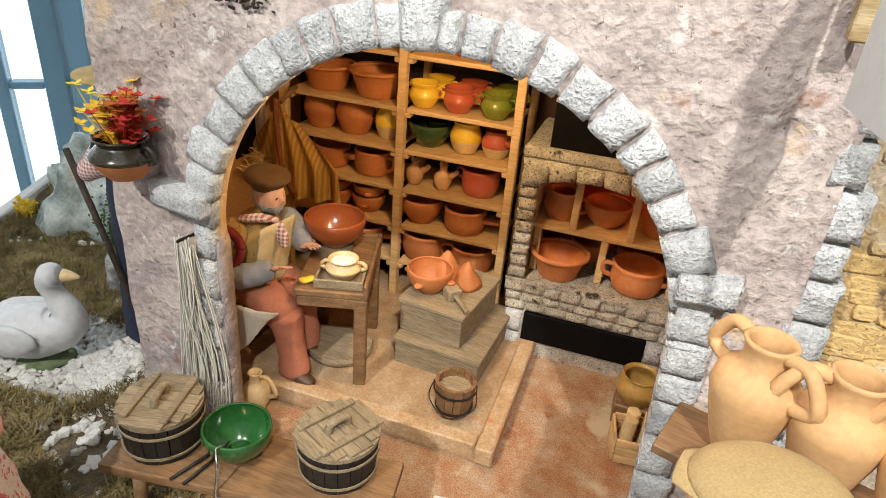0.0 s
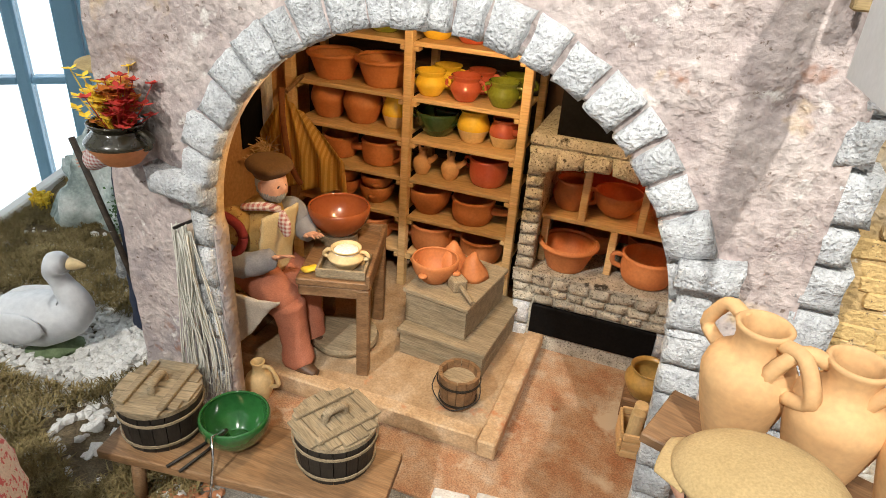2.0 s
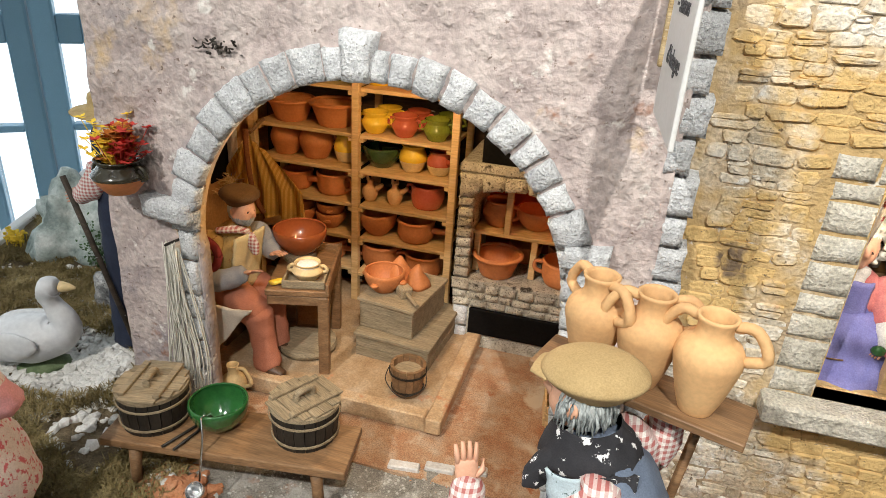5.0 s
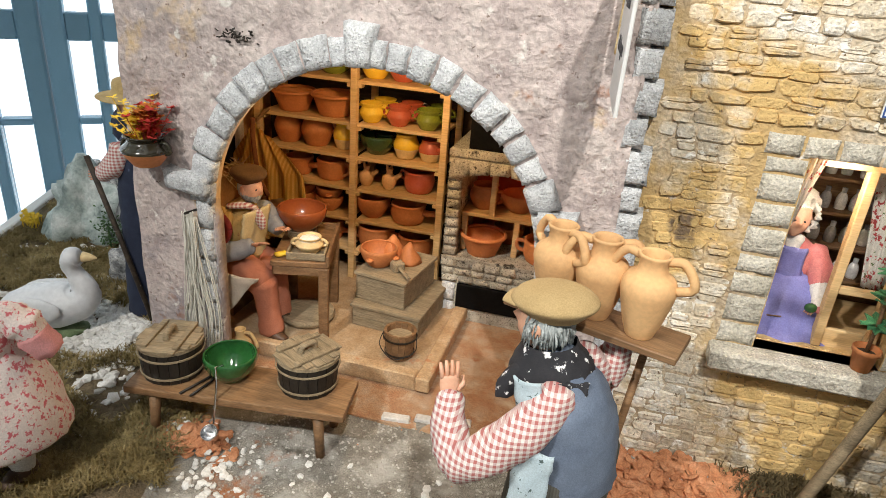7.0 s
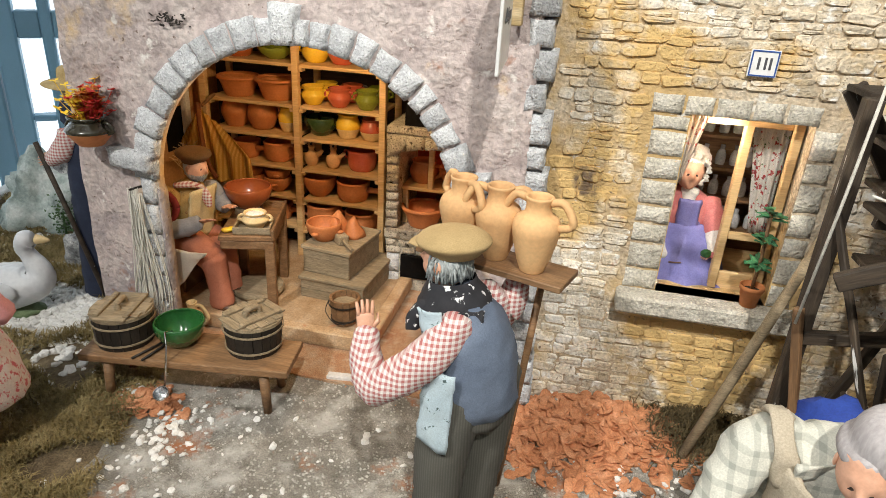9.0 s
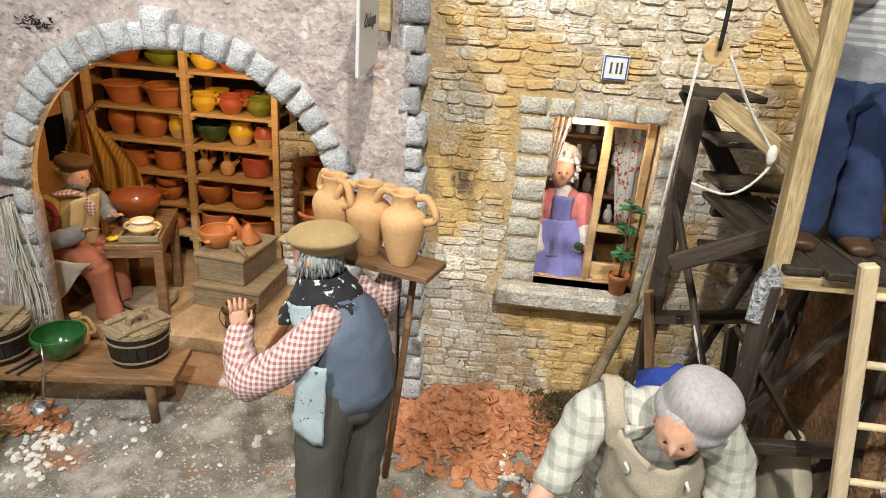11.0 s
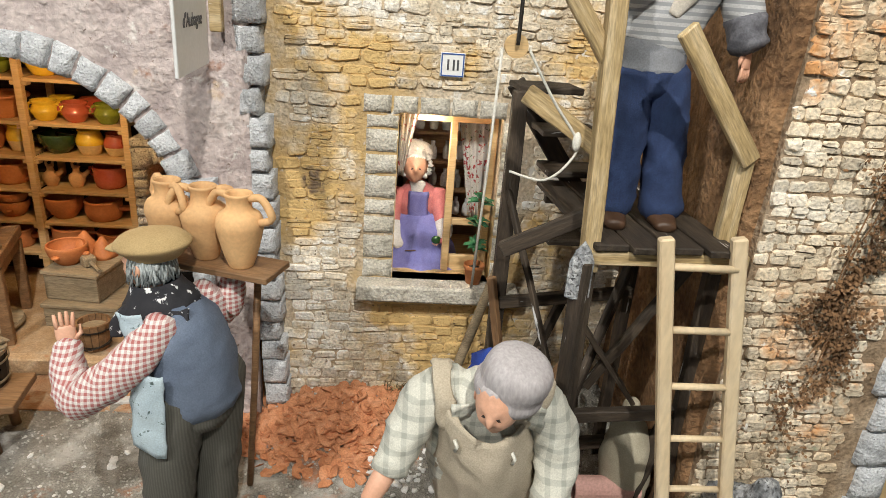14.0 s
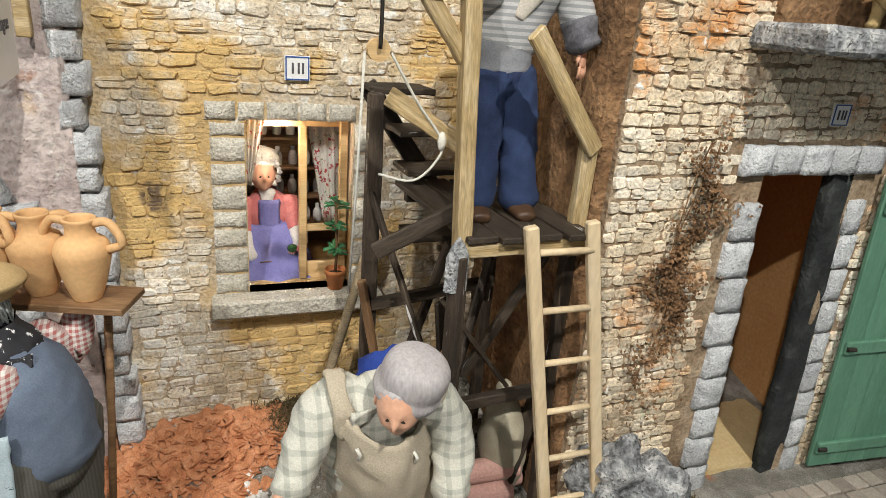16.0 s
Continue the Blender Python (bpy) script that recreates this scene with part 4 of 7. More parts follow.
pot("jar", "jar", 0.025, 0.044, pose(0.208, 0.362, 0.181), M_TERRA, "rounded terracotta jar on the alcove shelf", "jar", GH)
bm = bmesh.new()
for k in range(5):
    blob(bm, (0.075 + 0.038 * k, 0.402, 0.250), (0.022, 0.012, 0.018), None, 0, 2, 0.3)
lone(part("red_cloth", bm, mat("red_cloth", [(0.30, 0.01, 0.015), (0.42, 0.02, 0.02)], 60, 0.9, 0.4, 700), smooth=True), "bunched red cloth along the alcove back", "cloth")

# ---------- work table, chests, buckets ----------
table = thing("work_table", "sturdy brown wooden work table with a rim", "table")
TR = Matrix.Translation((-0.139, 0.176, 0)) @ rotm(0, 0, 17)


def tp(bm):
    bm.transform(TR)
    return bm


part("tabletop", tp(box(bmesh.new(), (0, 0, 0.142), (0.080, 0.132, 0.008), None, 0.001)), M_WOOD, table)
part("rim", tp(box(bmesh.new(), (0.0385, 0, 0.148), (0.005, 0.132, 0.016), None, 0.001)), M_WOOD, table)
part("rim", tp(box(bmesh.new(), (0, 0.0635, 0.148), (0.072, 0.005, 0.014), None, 0.001)), M_WOOD, table)
part("apron", tp(box(bmesh.new(), (0, -0.062, 0.131), (0.076, 0.005, 0.013), None, 0.001)), M_WOOD, table)
part("apron", tp(box(bmesh.new(), (0.036, 0, 0.131), (0.005, 0.118, 0.013), None, 0.001)), M_WOOD, table)
for x, y in ((0.033, -0.058), (-0.033, 0.058), (0.033, 0.058)):
    part("leg", tp(box(bmesh.new(), (x, y, 0.078), (0.014, 0.014, 0.116), None, 0.0012)), M_WOOD, table)
part("wheel", tp(lathe(bmesh.new(), [(0, 0.024), (0.040, 0.024), (0.042, 0.029), (0.040, 0.034), (0, 0.034)], 24)), M_GREYWOOD, table, "grey wooden kick wheel")
tray = thing("tray", "small open wooden tray on the table", "tray")
for c, s in (((0.008, -0.040, 0.1480), (0.054, 0.042, 0.003)), ((0.008, -0.0605, 0.153), (0.054, 0.003, 0.010)), ((0.008, -0.0195, 0.153), (0.054, 0.003, 0.010)), ((-0.0175, -0.04, 0.153), (0.003, 0.040, 0.010)), ((0.0335, -0.04, 0.153), (0.003, 0.040, 0.010))):
    part("board", tp(box(bmesh.new(), c, s, None, 0.0005)), M_GREYWOOD, tray)
pot("bowl", "pot", 0.020, 0.024, TR @ pose(0.010, -0.038, 0.150), M_CREAM, "small cream pot filled with white slip", "pot", "", EARS)
o = blob(bmesh.new(), (0, 0, 0), (0.015, 0.015, 0.004), None, 0, 2)
o = part("slip", o, mat("white_slip", [(0.75, 0.72, 0.66), (0.8, 0.78, 0.74)], 60, 0.5, 0.2, 400), smooth=True)
o.matrix_world = TR @ pose(0.010, -0.038, 0.170)
lone(o, "white clay slip filling the cream pot", "slip")
for x, y in ((-0.014, -0.048), (-0.020, -0.052)):
    o = part("clay_lump", blob(bmesh.new(), (0, 0, 0), (0.008, 0.005, 0.004), None, 0, 2, 0.4), M_YELLOW, smooth=True)
    o.matrix_world = TR @ pose(x - 0.010, y, 0.1505)
    lone(o, "small lump of yellow clay on the table", "clay", "clay lumps")
pot("bowl", "bowl", 0.037, 0.034, TR @ pose(-0.012, 0.030, 0.158), M_TERRAGL, "large shiny terracotta bowl being turned", "bowl")
bm = lathe(bmesh.new(), [(0, 0.146), (0.022, 0.146), (0.022, 0.158), (0, 0.158)], 20)
o = part("turntable", bm, M_GREYWOOD, smooth=False)
o.matrix_world = TR @ pose(-0.012, 0.030, 0)
lone(o, "small wooden turntable under the large bowl", "turntable")


def crate_box(name, label, c, s, rz, m_, boards):
    t = thing(name, label, "box", at=pose(c[0], c[1], c[2], 0, 0, rz))
    part("top", box(bmesh.new(), (0, 0, s[2] - 0.003), (s[0] + 0.006, s[1] + 0.006, 0.006), None, 0.001), m_, t)
    hb = (s[2] - 0.006) / boards
    for k in range(boards):
        for sy in (-1, 1):
            part("board", box(bmesh.new(), (0, sy * (s[1] / 2 - 0.002), hb * (k + 0.5)), (s[0], 0.004, hb - 0.001), None, 0.0006), m_, t)
        for sx in (-1, 1):
            part("board", box(bmesh.new(), (sx * (s[0] / 2 - 0.002), 0, hb * (k + 0.5)), (0.004, s[1] - 0.008, hb - 0.001), None, 0.0006), m_, t)
    return t


crate_box("wooden_box", "large low worn wooden box on the platform", (-0.010, 0.245, 0.020), (0.108, 0.130, 0.038), -4, M_GREYWOOD, 2)
crate_box("wooden_box", "smaller worn wooden box stacked on another", (-0.022, 0.250, 0.0585), (0.082, 0.110, 0.046), -8, M_GREYWOOD, 1)
BX = Matrix.Translation((-0.022, 0.250, 0.1048)) @ rotm(0, 0, -8)
pot("mixing_bowl", "bowl", 0.029, 0.030, BX @ pose(-0.022, -0.020, 0), M_TERRA, "terracotta bowl with lugs on the wooden box", "bowl", "", ((0, "lug"), (180, "lug"), (-90, "lug")))
for x, y, s in ((-0.016, 0.016, 1.0), (0.014, 0.014, 0.85)):
    bm = lathe(bmesh.new(), [(0, 0), (0.022 * s, 0.0), (0.020 * s, 0.008 * s), (0.010 * s, 0.028 * s), (0.003 * s, 0.038 * s), (0, 0.039 * s)], 18)
    jitter(bm, 0.003, 60, s)
    o = part("clay_cone", bm, M_TERRA, smooth=True)
    o.matrix_world = BX @ pose(x, y, 0.0)
    lone(o, "cone-shaped lump of red clay on the box", "clay", "clay cones")
mallet = thing("mallet", "small wooden mallet lying on the box", "mallet", at=BX @ pose(0.012, -0.024, 0.008, 0, 0, -38))
part("head", box(bmesh.new(), (0, 0, 0), (0.020, 0.018, 0.016), None, 0.002), M_GREYWOOD, mallet)
part("handle", tube(bmesh.new(), [(0.008, 0, 0), (0.042, 0, -0.003)], 0.003, 8), M_GREYWOOD, mallet)


def stave_tub(name, label, category, at, r0, r1, h, m_, lid=False, n=16, group="", contents=None):
    t = thing(name, label, category, group, at=at)
    for k in range(n):
        a0, a1 = 2 * math.pi * (k + 0.04) / n, 2 * math.pi * (k + 0.96) / n
        bm = bmesh.new()
        vs = []
        for z, r in ((0, r0), (h * 0.5, (r0 + r1) / 2 * 1.02), (h, r1)):
            vs.append([bm.verts.new((rr_ * math.cos(a), rr_ * math.sin(a), z)) for rr_ in (r, r - 0.004) for a in (a0, a1)])
        for p, q in zip(vs, vs[1:]):
            for i, j in ((0, 1), (1, 3), (3, 2), (2, 0)):
                bm.faces.new((p[i], p[j], q[j], q[i]))
        bm.faces.new((vs[0][0], vs[0][1], vs[0][3], vs[0][2]))
        bm.faces.new((vs[-1][0], vs[-1][1], vs[-1][3], vs[-1][2]))
        part("stave", bm, m_, t)
    part("bottom", lathe(bmesh.new(), [(0, 0.002), (r0 - 0.003, 0.002), (r0 - 0.003, 0.006), (0, 0.006)], 20), m_, t)
    for zz in (0.20, 0.78):
        r = r0 + (r1 - r0) * zz + 0.0012
        part("hoop", lathe(bmesh.new(), [(r, h * zz - 0.0012), (r + 0.0012, h * zz - 0.0012), (r + 0.0012, h * zz + 0.0012), (r, h * zz + 0.0012)], 32), M_IRON if not lid else M_GREYWOOD, t, smooth=False)
    if lid:
        lidp = part("lid", lathe(bmesh.new(), [(0, h - 0.001), (r1 + 0.001, h - 0.001), (r1 + 0.001, h + 0.003), (0, h + 0.003)], 32), M_GREYWOOD, t, "grey planked lid")
        for k in range(6):
            y = -r1 + (k + 0.5) * r1 / 3
            half = math.sqrt(max(r1 * r1 - y * y, 0)) - 0.001
            bm = box(bmesh.new(), (0, y, h + 0.0042), (2 * half, r1 / 3 - 0.0008, 0.0024), None, 0.0005)
            part("plank", bm, M_GREYWOOD, lidp)
        for x in (-r1 * 0.5, r1 * 0.5):
            half = math.sqrt(r1 * r1 - x * x) - 0.002
            part("batten", box(bmesh.new(), (x, 0, h + 0.0070), (0.007, 2 * half, 0.004), None, 0.0008), M_GREYWOOD, lidp)
        pts = spline([(0, -0.010, h + 0.004), (0, -0.009, h + 0.012), (0, 0, h + 0.014), (0, 0.009, h + 0.012), (0, 0.010, h + 0.004)], 4)
        part("knob", tube(bmesh.new(), pts, 0.004, 8), M_GREYWOOD, lidp, smooth=True)
    return t


bucket = stave_tub("bucket", "small dark wooden stave bucket on the platform", "bucket", pose(0.027, 0.130, 0.0205), 0.018, 0.0235, 0.042, M_WOOD, n=14)
part("water", lathe(bmesh.new(), [(0, 0.032), (0.0185, 0.032), (0.0185, 0.033), (0, 0.033)], 20), M_GREYWOOD, bucket, "cloudy water in the bucket")
part("handle", tube(bmesh.new(), spline([(-0.024, 0, 0.036), (-0.026, -0.012, 0.018), (0, -0.026, 0.008), (0.026, -0.012, 0.018), (0.024, 0, 0.036)], 5), 0.0007, 6), M_IRON, bucket, smooth=True)

pot("jug", "jug", 0.024, 0.050, pose(-0.186, 0.062, 0.002), M_CREAM, "cream clay jug on the floor by the arch", "jug", "", ((0, "ear", 0.4, 0.9, 0.010, 0.0026),))
pot("jar", "jar", 0.026, 0.036, pose(0.222, 0.225, 0.030), mat("ochre_glaze", [(0.42, 0.25, 0.06), (0.54, 0.34, 0.10)], 40, 0.3, 0.05, 300, coat=0.3, local=True), "ochre glazed jar on a block by the wall", "jar")
lone(part("block", box(bmesh.new(), (0.224, 0.228, 0.0155), (0.050, 0.046, 0.029), None, 0.002), M_WOOD), "low wooden block under the ochre jar", "block")
cr = thing("crate", "small pale wooden crate holding rolled paper", "crate", at=pose(0.226, 0.165, 0.003, 0, 0, 8))
for k in range(3):
    for sy in (-1, 1):
        part("slat", box(bmesh.new(), (0, sy * 0.022, 0.006 + 0.011 * k), (0.042, 0.003, 0.009), None, 0.0005), M_PINE, cr)
    for sx in (-1, 1):
        part("slat", box(bmesh.new(), (sx * 0.0225, 0, 0.006 + 0.011 * k), (0.003, 0.041, 0.009), None, 0.0005), M_PINE, cr)
part("base", box(bmesh.new(), (0, 0, 0.002), (0.042, 0.041, 0.003)), M_PINE, cr)
for x, y in ((-0.010, -0.010), (0.010, -0.008), (-0.008, 0.011), (0.011, 0.012)):
    bm = lathe(bmesh.new(), [(0, 0), (0.0075, 0), (0.0075, 0.046), (0.006, 0.047), (0, 0.0465)], 14)
    o = part("roll", bm, M_CREAM, smooth=False)
    o.matrix_world = pose(0.226 + x, 0.165 + y, 0.0068, 4 * y * 100, 3, 0)
    lone(o, "cream roll standing in the small crate", "roll", "rolls in the crate")

# striped cloak hanging at the back
bm = bmesh.new()
NC, NR = 40, 24
rows_ = []
for j in range(NR + 1):
    v = j / NR
    w = 0.024 + 0.050 * min(1, v * 1.6)
    row = []
    for i in range(NC + 1):
        u = i / NC * 2 - 1
        fold = 0.006 * math.sin(u * 17 + 1.2 * v) * (0.4 + v)
        x = -0.288 + u * w + 0.012 * v
        z = 0.284 - 0.125 * v - 0.028 * abs(u) * (1 - v) ** 2
        row.append(bm.verts.new((x, 0.292 + fold + 0.014 * u * u, z)))
    rows_.append(row)
for j in range(NR):
    for i in range(NC):
        bm.faces.new((rows_[j][i], rows_[j][i + 1], rows_[j + 1][i + 1], rows_[j + 1][i]))
bmesh.ops.solidify(bm, geom=bm.faces[:], thickness=0.003)
cloak = thing("cloak", "mustard striped wool cloak hanging by the shelves", "cloak")
part("cloth", bm, cloth("mustard_stripe", (0.82, 0.54, 0.15), (0.64, 0.36, 0.08), 0.0045, "vstripe"), cloak, smooth=True)
part("edging", tube(bmesh.new(), spline([(-0.285, 0.283, 0.294), (-0.281, 0.276, 0.26), (-0.274, 0.276, 0.20), (-0.262, 0.282, 0.168)], 5), 0.004, 7), mat("brown_edging", [(0.14, 0.04, 0.01), (0.2, 0.07, 0.02)], 50, 0.9, 0.4), cloak, "dark brown edging", smooth=True)
part("hanger", tube(bmesh.new(), [(-0.283, 0.29, 0.288), (-0.283, 0.33, 0.300)], 0.003, 7), M_WOOD, cloak)
stool = thing("stool", "dark wooden box seat under the potter", "stool")
for x in (-0.246, -0.192):
    part("side", box(bmesh.new(), (x, 0.165, 0.062), (0.006, 0.062, 0.082), None, 0.001), M_WOOD, stool)
part("seat", box(bmesh.new(), (-0.219, 0.165, 0.107), (0.066, 0.070, 0.008), None, 0.001), M_WOOD, stool)

# straw on the inner wall
bm = bmesh.new()
rw = random.Random(12)
for k in range(70):
    p = Vector((-0.325 + rw.uniform(0, 0.02), 0.285 + rw.gauss(0, 0.014), 0.205 + rw.gauss(0, 0.006)))
    d = Vector((rw.uniform(-0.4, 0.8), rw.uniform(-1, 1), rw.uniform(-0.5, 0.5))).normalized() * rw.uniform(0.010, 0.022)
    tube(bm, [tuple(p - d), tuple(p + d)], 0.0007, 4)
tagged(part("straw", bm, M_PINE), "tuft of straw in the wall niche", "straw", kind="stuff")
niche = thing("niche", "dark wall niche with a white stone post", "niche")
# Thin black panel on the wall stands for the shade of a deep niche.
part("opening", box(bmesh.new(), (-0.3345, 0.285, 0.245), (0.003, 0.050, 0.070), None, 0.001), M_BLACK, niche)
part("post", jitter(box(bmesh.new(), (-0.328, 0.312, 0.262), (0.010, 0.016, 0.105), None, 0.002), 0.001, 60), M_ROCKN, niche, "white stone post")


# ---------- bench before the arch ----------
BT = Matrix.Translation((-0.104, -0.062, 0)) @ rotm(0, 0, 8.5)


def tb(bm):
    bm.transform(BT)
    return bm


bench = thing("bench", "long brown wooden bench before the arch", "bench")
part("seat", tb(box(bmesh.new(), (0, 0, 0.061), (0.262, 0.072, 0.010), None, 0.0015, seg=2)), M_WOOD, bench)
for x in (-0.098, 0.098):
    for y in (-0.026, 0.026):
        part("leg", tb(tube(bmesh.new(), [(x * 1.04, y * 1.1, -0.004), (x, y, 0.057)], [0.0055, 0.0065], 8)), M_WOOD, bench, smooth=True)
    part("rail", tb(box(bmesh.new(), (x, 0, 0.050), (0.010, 0.060, 0.010), None, 0.001)), M_WOOD, bench)
stave_tub("tub", "round dark wooden tub with a planked lid", "tub", pose(-0.195, -0.068, 0.0662, 0, 0, 12), 0.034, 0.0365, 0.042, M_TUB, True, 20, "lidded tubs on the bench")
stave_tub("tub", "round dark wooden tub with a planked lid", "tub", pose(-0.033, -0.036, 0.0662, 0, 0, -28), 0.033, 0.0365, 0.042, M_TUB, True, 20, "lidded tubs on the bench")
pot("green_bowl", "bowl", 0.0315, 0.032, pose(-0.124, -0.056, 0.0665), M_GREEN, "shiny green glazed bowl on the bench", "bowl")
ladle = thing("ladle", "polished metal ladle hanging from the green bowl", "ladle")
part("handle", tube(bmesh.new(), [(-0.124, -0.072, 0.092), (-0.121, -0.090, 0.101), (-0.117, -0.096, 0.085), (-0.114, -0.112, 0.040)], 0.0012, 8), M_STEEL, ladle, smooth=True)
bm = lathe(bmesh.new(), wallprof([(0.002, 0), (0.006, 0.002), (0.0095, 0.008), (0.0095, 0.012)], 0.0008), 18, 0, pose(-0.114, -0.116, 0.026, 30, 0, 0))
part("cup", bm, M_STEEL, ladle, smooth=True)
tongs = thing("tongs", "dark iron tongs lying on the bench", "tongs")
for dx in (0, 0.009):
    part("arm", tube(bmesh.new(), [(-0.158 + dx * 1.5, -0.108, 0.068), (-0.147 + dx, -0.078, 0.069), (-0.138, -0.052, 0.070)], 0.0016, 6), M_IRON, tongs, smooth=True)

# rope bundle on the wall
rope = thing("rope_bundle", "hanks of white string hanging on the wall", "rope")
rr_ = random.Random(3)
for k in range(26):
    x0, x1 = -0.196 + rr_.uniform(-0.007, 0.007), -0.190 + rr_.uniform(-0.020, 0.016)
    zb = rr_.uniform(0.045, 0.10)
    y = -0.012 + rr_.uniform(-0.006, 0.002)
    pts = spline([(x0, y, 0.252), (x0 + rr_.uniform(-0.004, 0.004), y - 0.003, 0.19), (x1, y - 0.004, 0.12), (x1 + rr_.uniform(-0.004, 0.004), y - 0.004, zb), (x1 + 0.008, y - 0.003, zb - 0.004), (x1 + 0.010, y, 0.13), (x0 + 0.004, y, 0.245)], 4)
    part("string", tube(bmesh.new(), pts, 0.00062, 5), M_ROPE, rope, smooth=True)
part("nail", tube(bmesh.new(), [(-0.193, 0.002, 0.250), (-0.193, -0.024, 0.253)], 0.0015, 6), M_IRON, rope)

# flower pot on the wall
wp = pot("wall_pot", "pot", 0.027, 0.034, pose(-0.234, -0.026, 0.306), M_DKGLAZE, "dark glazed pot of dried flowers on the wall", "flower pot", "", EARS, slip=M_TERRA)
M_FY = mat("yellow_petals", [(0.80, 0.52, 0.03), (0.90, 0.66, 0.06)], 80, 0.8, 0.2)
M_FR = mat("red_petals", [(0.42, 0.025, 0.02), (0.58, 0.05, 0.03)], 80, 0.8, 0.2)
M_FO = mat("orange_petals", [(0.55, 0.16, 0.02), (0.65, 0.22, 0.03)], 80, 0.8, 0.2)
rf = random.Random(8)
for m_, nm, off in ((M_FY, "yellow_bloom", -0.012), (M_FR, "red_bloom", 0.012), (M_FO, "orange_bloom", 0.002)):
    bm = bmesh.new()
    for k in range(46):
        c = Vector((off + rf.gauss(0, 0.0085), rf.gauss(0, 0.008), 0.050 + rf.gauss(0, 0.010)))
        for q in range(5):
            a = 2 * math.pi * q / 5 + k
            d = Vector((math.cos(a), math.sin(a) * 0.8, rf.uniform(0.0, 0.6)))
            s_ = d.cross(Vector((0, 0, 1))).normalized() * 0.0017
            bm.faces.new([bm.verts.new(p) for p in (c, c + d * 0.0040 + s_ * 1.6, c + d * 0.0075, c + d * 0.0040 - s_ * 1.6)])
        tube(bm, [(c.x * 0.3, c.y * 0.3, 0.026), tuple(c)], 0.0004, 4)
    part(nm, bm, m_, wp, "dried " + nm.replace("_", " "))

# white slabs at the shop's edge
for x, y, w, rz in ((0.063, 0.016, 0.036, 8), (0.103, 0.027, 0.034, 6), (0.140, 0.036, 0.034, 10)):
    o = part("slab", jitter(box(bmesh.new(), (0, 0, 0.003), (w, 0.013, 0.008), None, 0.0015), 0.001, 90, x), M_ROCKN)
    o.matrix_world = pose(x, y, 0.0, 0, 0, rz)
    lone(o, "whitish stone slab lying at the shop's edge", "slab", "slabs at the threshold")


# ---------- loose ground cover ----------
def scatter(name, label, category, n, where, size, material, seed, flat=0.6, sub=1, lift=0.3, tip=25):
    """Loose pebbles, shards or rubble lying on the ground, one object."""
    rnd = random.Random(seed)
    bm0 = bmesh.new()
    bmesh.ops.create_icosphere(bm0, subdivisions=sub, radius=1)
    base = [v.co.copy() for v in bm0.verts]
    faces = [[v.index for v in f.verts] for f in bm0.faces]
    bm0.free()
    vs, fs = [], []
    for k in range(n):
        x, y = where(rnd)
        s = rnd.uniform(*size)
        m = rotm(rnd.uniform(-tip, tip), rnd.uniform(-tip, tip), rnd.uniform(0, 360)) @ Matrix.Diagonal((s, s * rnd.uniform(0.55, 1), s * flat * rnd.uniform(0.6, 1.2), 1))
        z = ground(x, y) + s * flat * lift + (rnd.random() * 0.010 * pile(x, y))
        o = len(vs)
        for v in base:
            p = m @ (v * (1 + 0.35 * noise.noise(v * 1.7 + Vector((k * 3.1, 0, 0)))))
            vs.append((p.x + x, p.y + y, p.z + z))
        fs.extend([[o + i for i in f] for f in faces])
    me = bpy.data.meshes.new(name)
    me.from_pydata(vs, [], fs)
    me.materials.append(material)
    return tagged(new(name, me), label, category, kind="stuff")


def pile(x, y):
    return 1.6 * max(0, 1 - ((x - 0.385) / 0.11) ** 2) * max(0, 1 - ((y + 0.02) / 0.06) ** 2) if x > 0.2 else 1.2 * max(0, 1 - ((x + 0.155) / 0.05) ** 2) * max(0, 1 - ((y + 0.105) / 0.03) ** 2)


M_SHARD = mat("broken_terracotta", [(0.36, 0.13, 0.055), (0.52, 0.225, 0.105), (0.62, 0.32, 0.18)], 55, 0.9, 0.3, 500, fineamt=0.2)
M_PEBBLE = mat("white_pebbles", [(0.45, 0.44, 0.41), (0.68, 0.67, 0.64), (0.78, 0.77, 0.74)], 40, 0.8, 0.2, 500, fineamt=0.12)
M_GRAVEL = mat("grey_gravel", [(0.24, 0.23, 0.20), (0.48, 0.46, 0.41), (0.66, 0.64, 0.59)], 60, 0.9, 0.2, 500)
scatter("terracotta_shards", "heap of broken terracotta shards by the wall", "shards", 1250, lambda r: (min(max(r.gauss(0.385, 0.065), 0.255), 0.56), min(0.022, -0.030 + r.gauss(0, 0.034))), (0.006, 0.0125), M_SHARD, 1, 0.24, 1, 0.6, 48)
scatter("terracotta_shards", "small heap of terracotta shards under the bench", "shards", 300, lambda r: (r.gauss(-0.160, 0.026), r.gauss(-0.104, 0.015)), (0.005, 0.0095), M_SHARD, 2, 0.35)
scatter("white_pebbles", "white pebbles strewn over the ground", "pebbles", 330, lambda r: r.choice(((r.gauss(-0.090, 0.020), r.gauss(-0.150, 0.030)), (r.gauss(-0.19, 0.02), r.gauss(-0.085, 0.015)), (r.uniform(-0.30, 0.2), r.uniform(-0.28, -0.06)), (r.gauss(0.470, 0.025), r.gauss(-0.100, 0.014)))), (0.0018, 0.0065), M_PEBBLE, 3, 0.6)
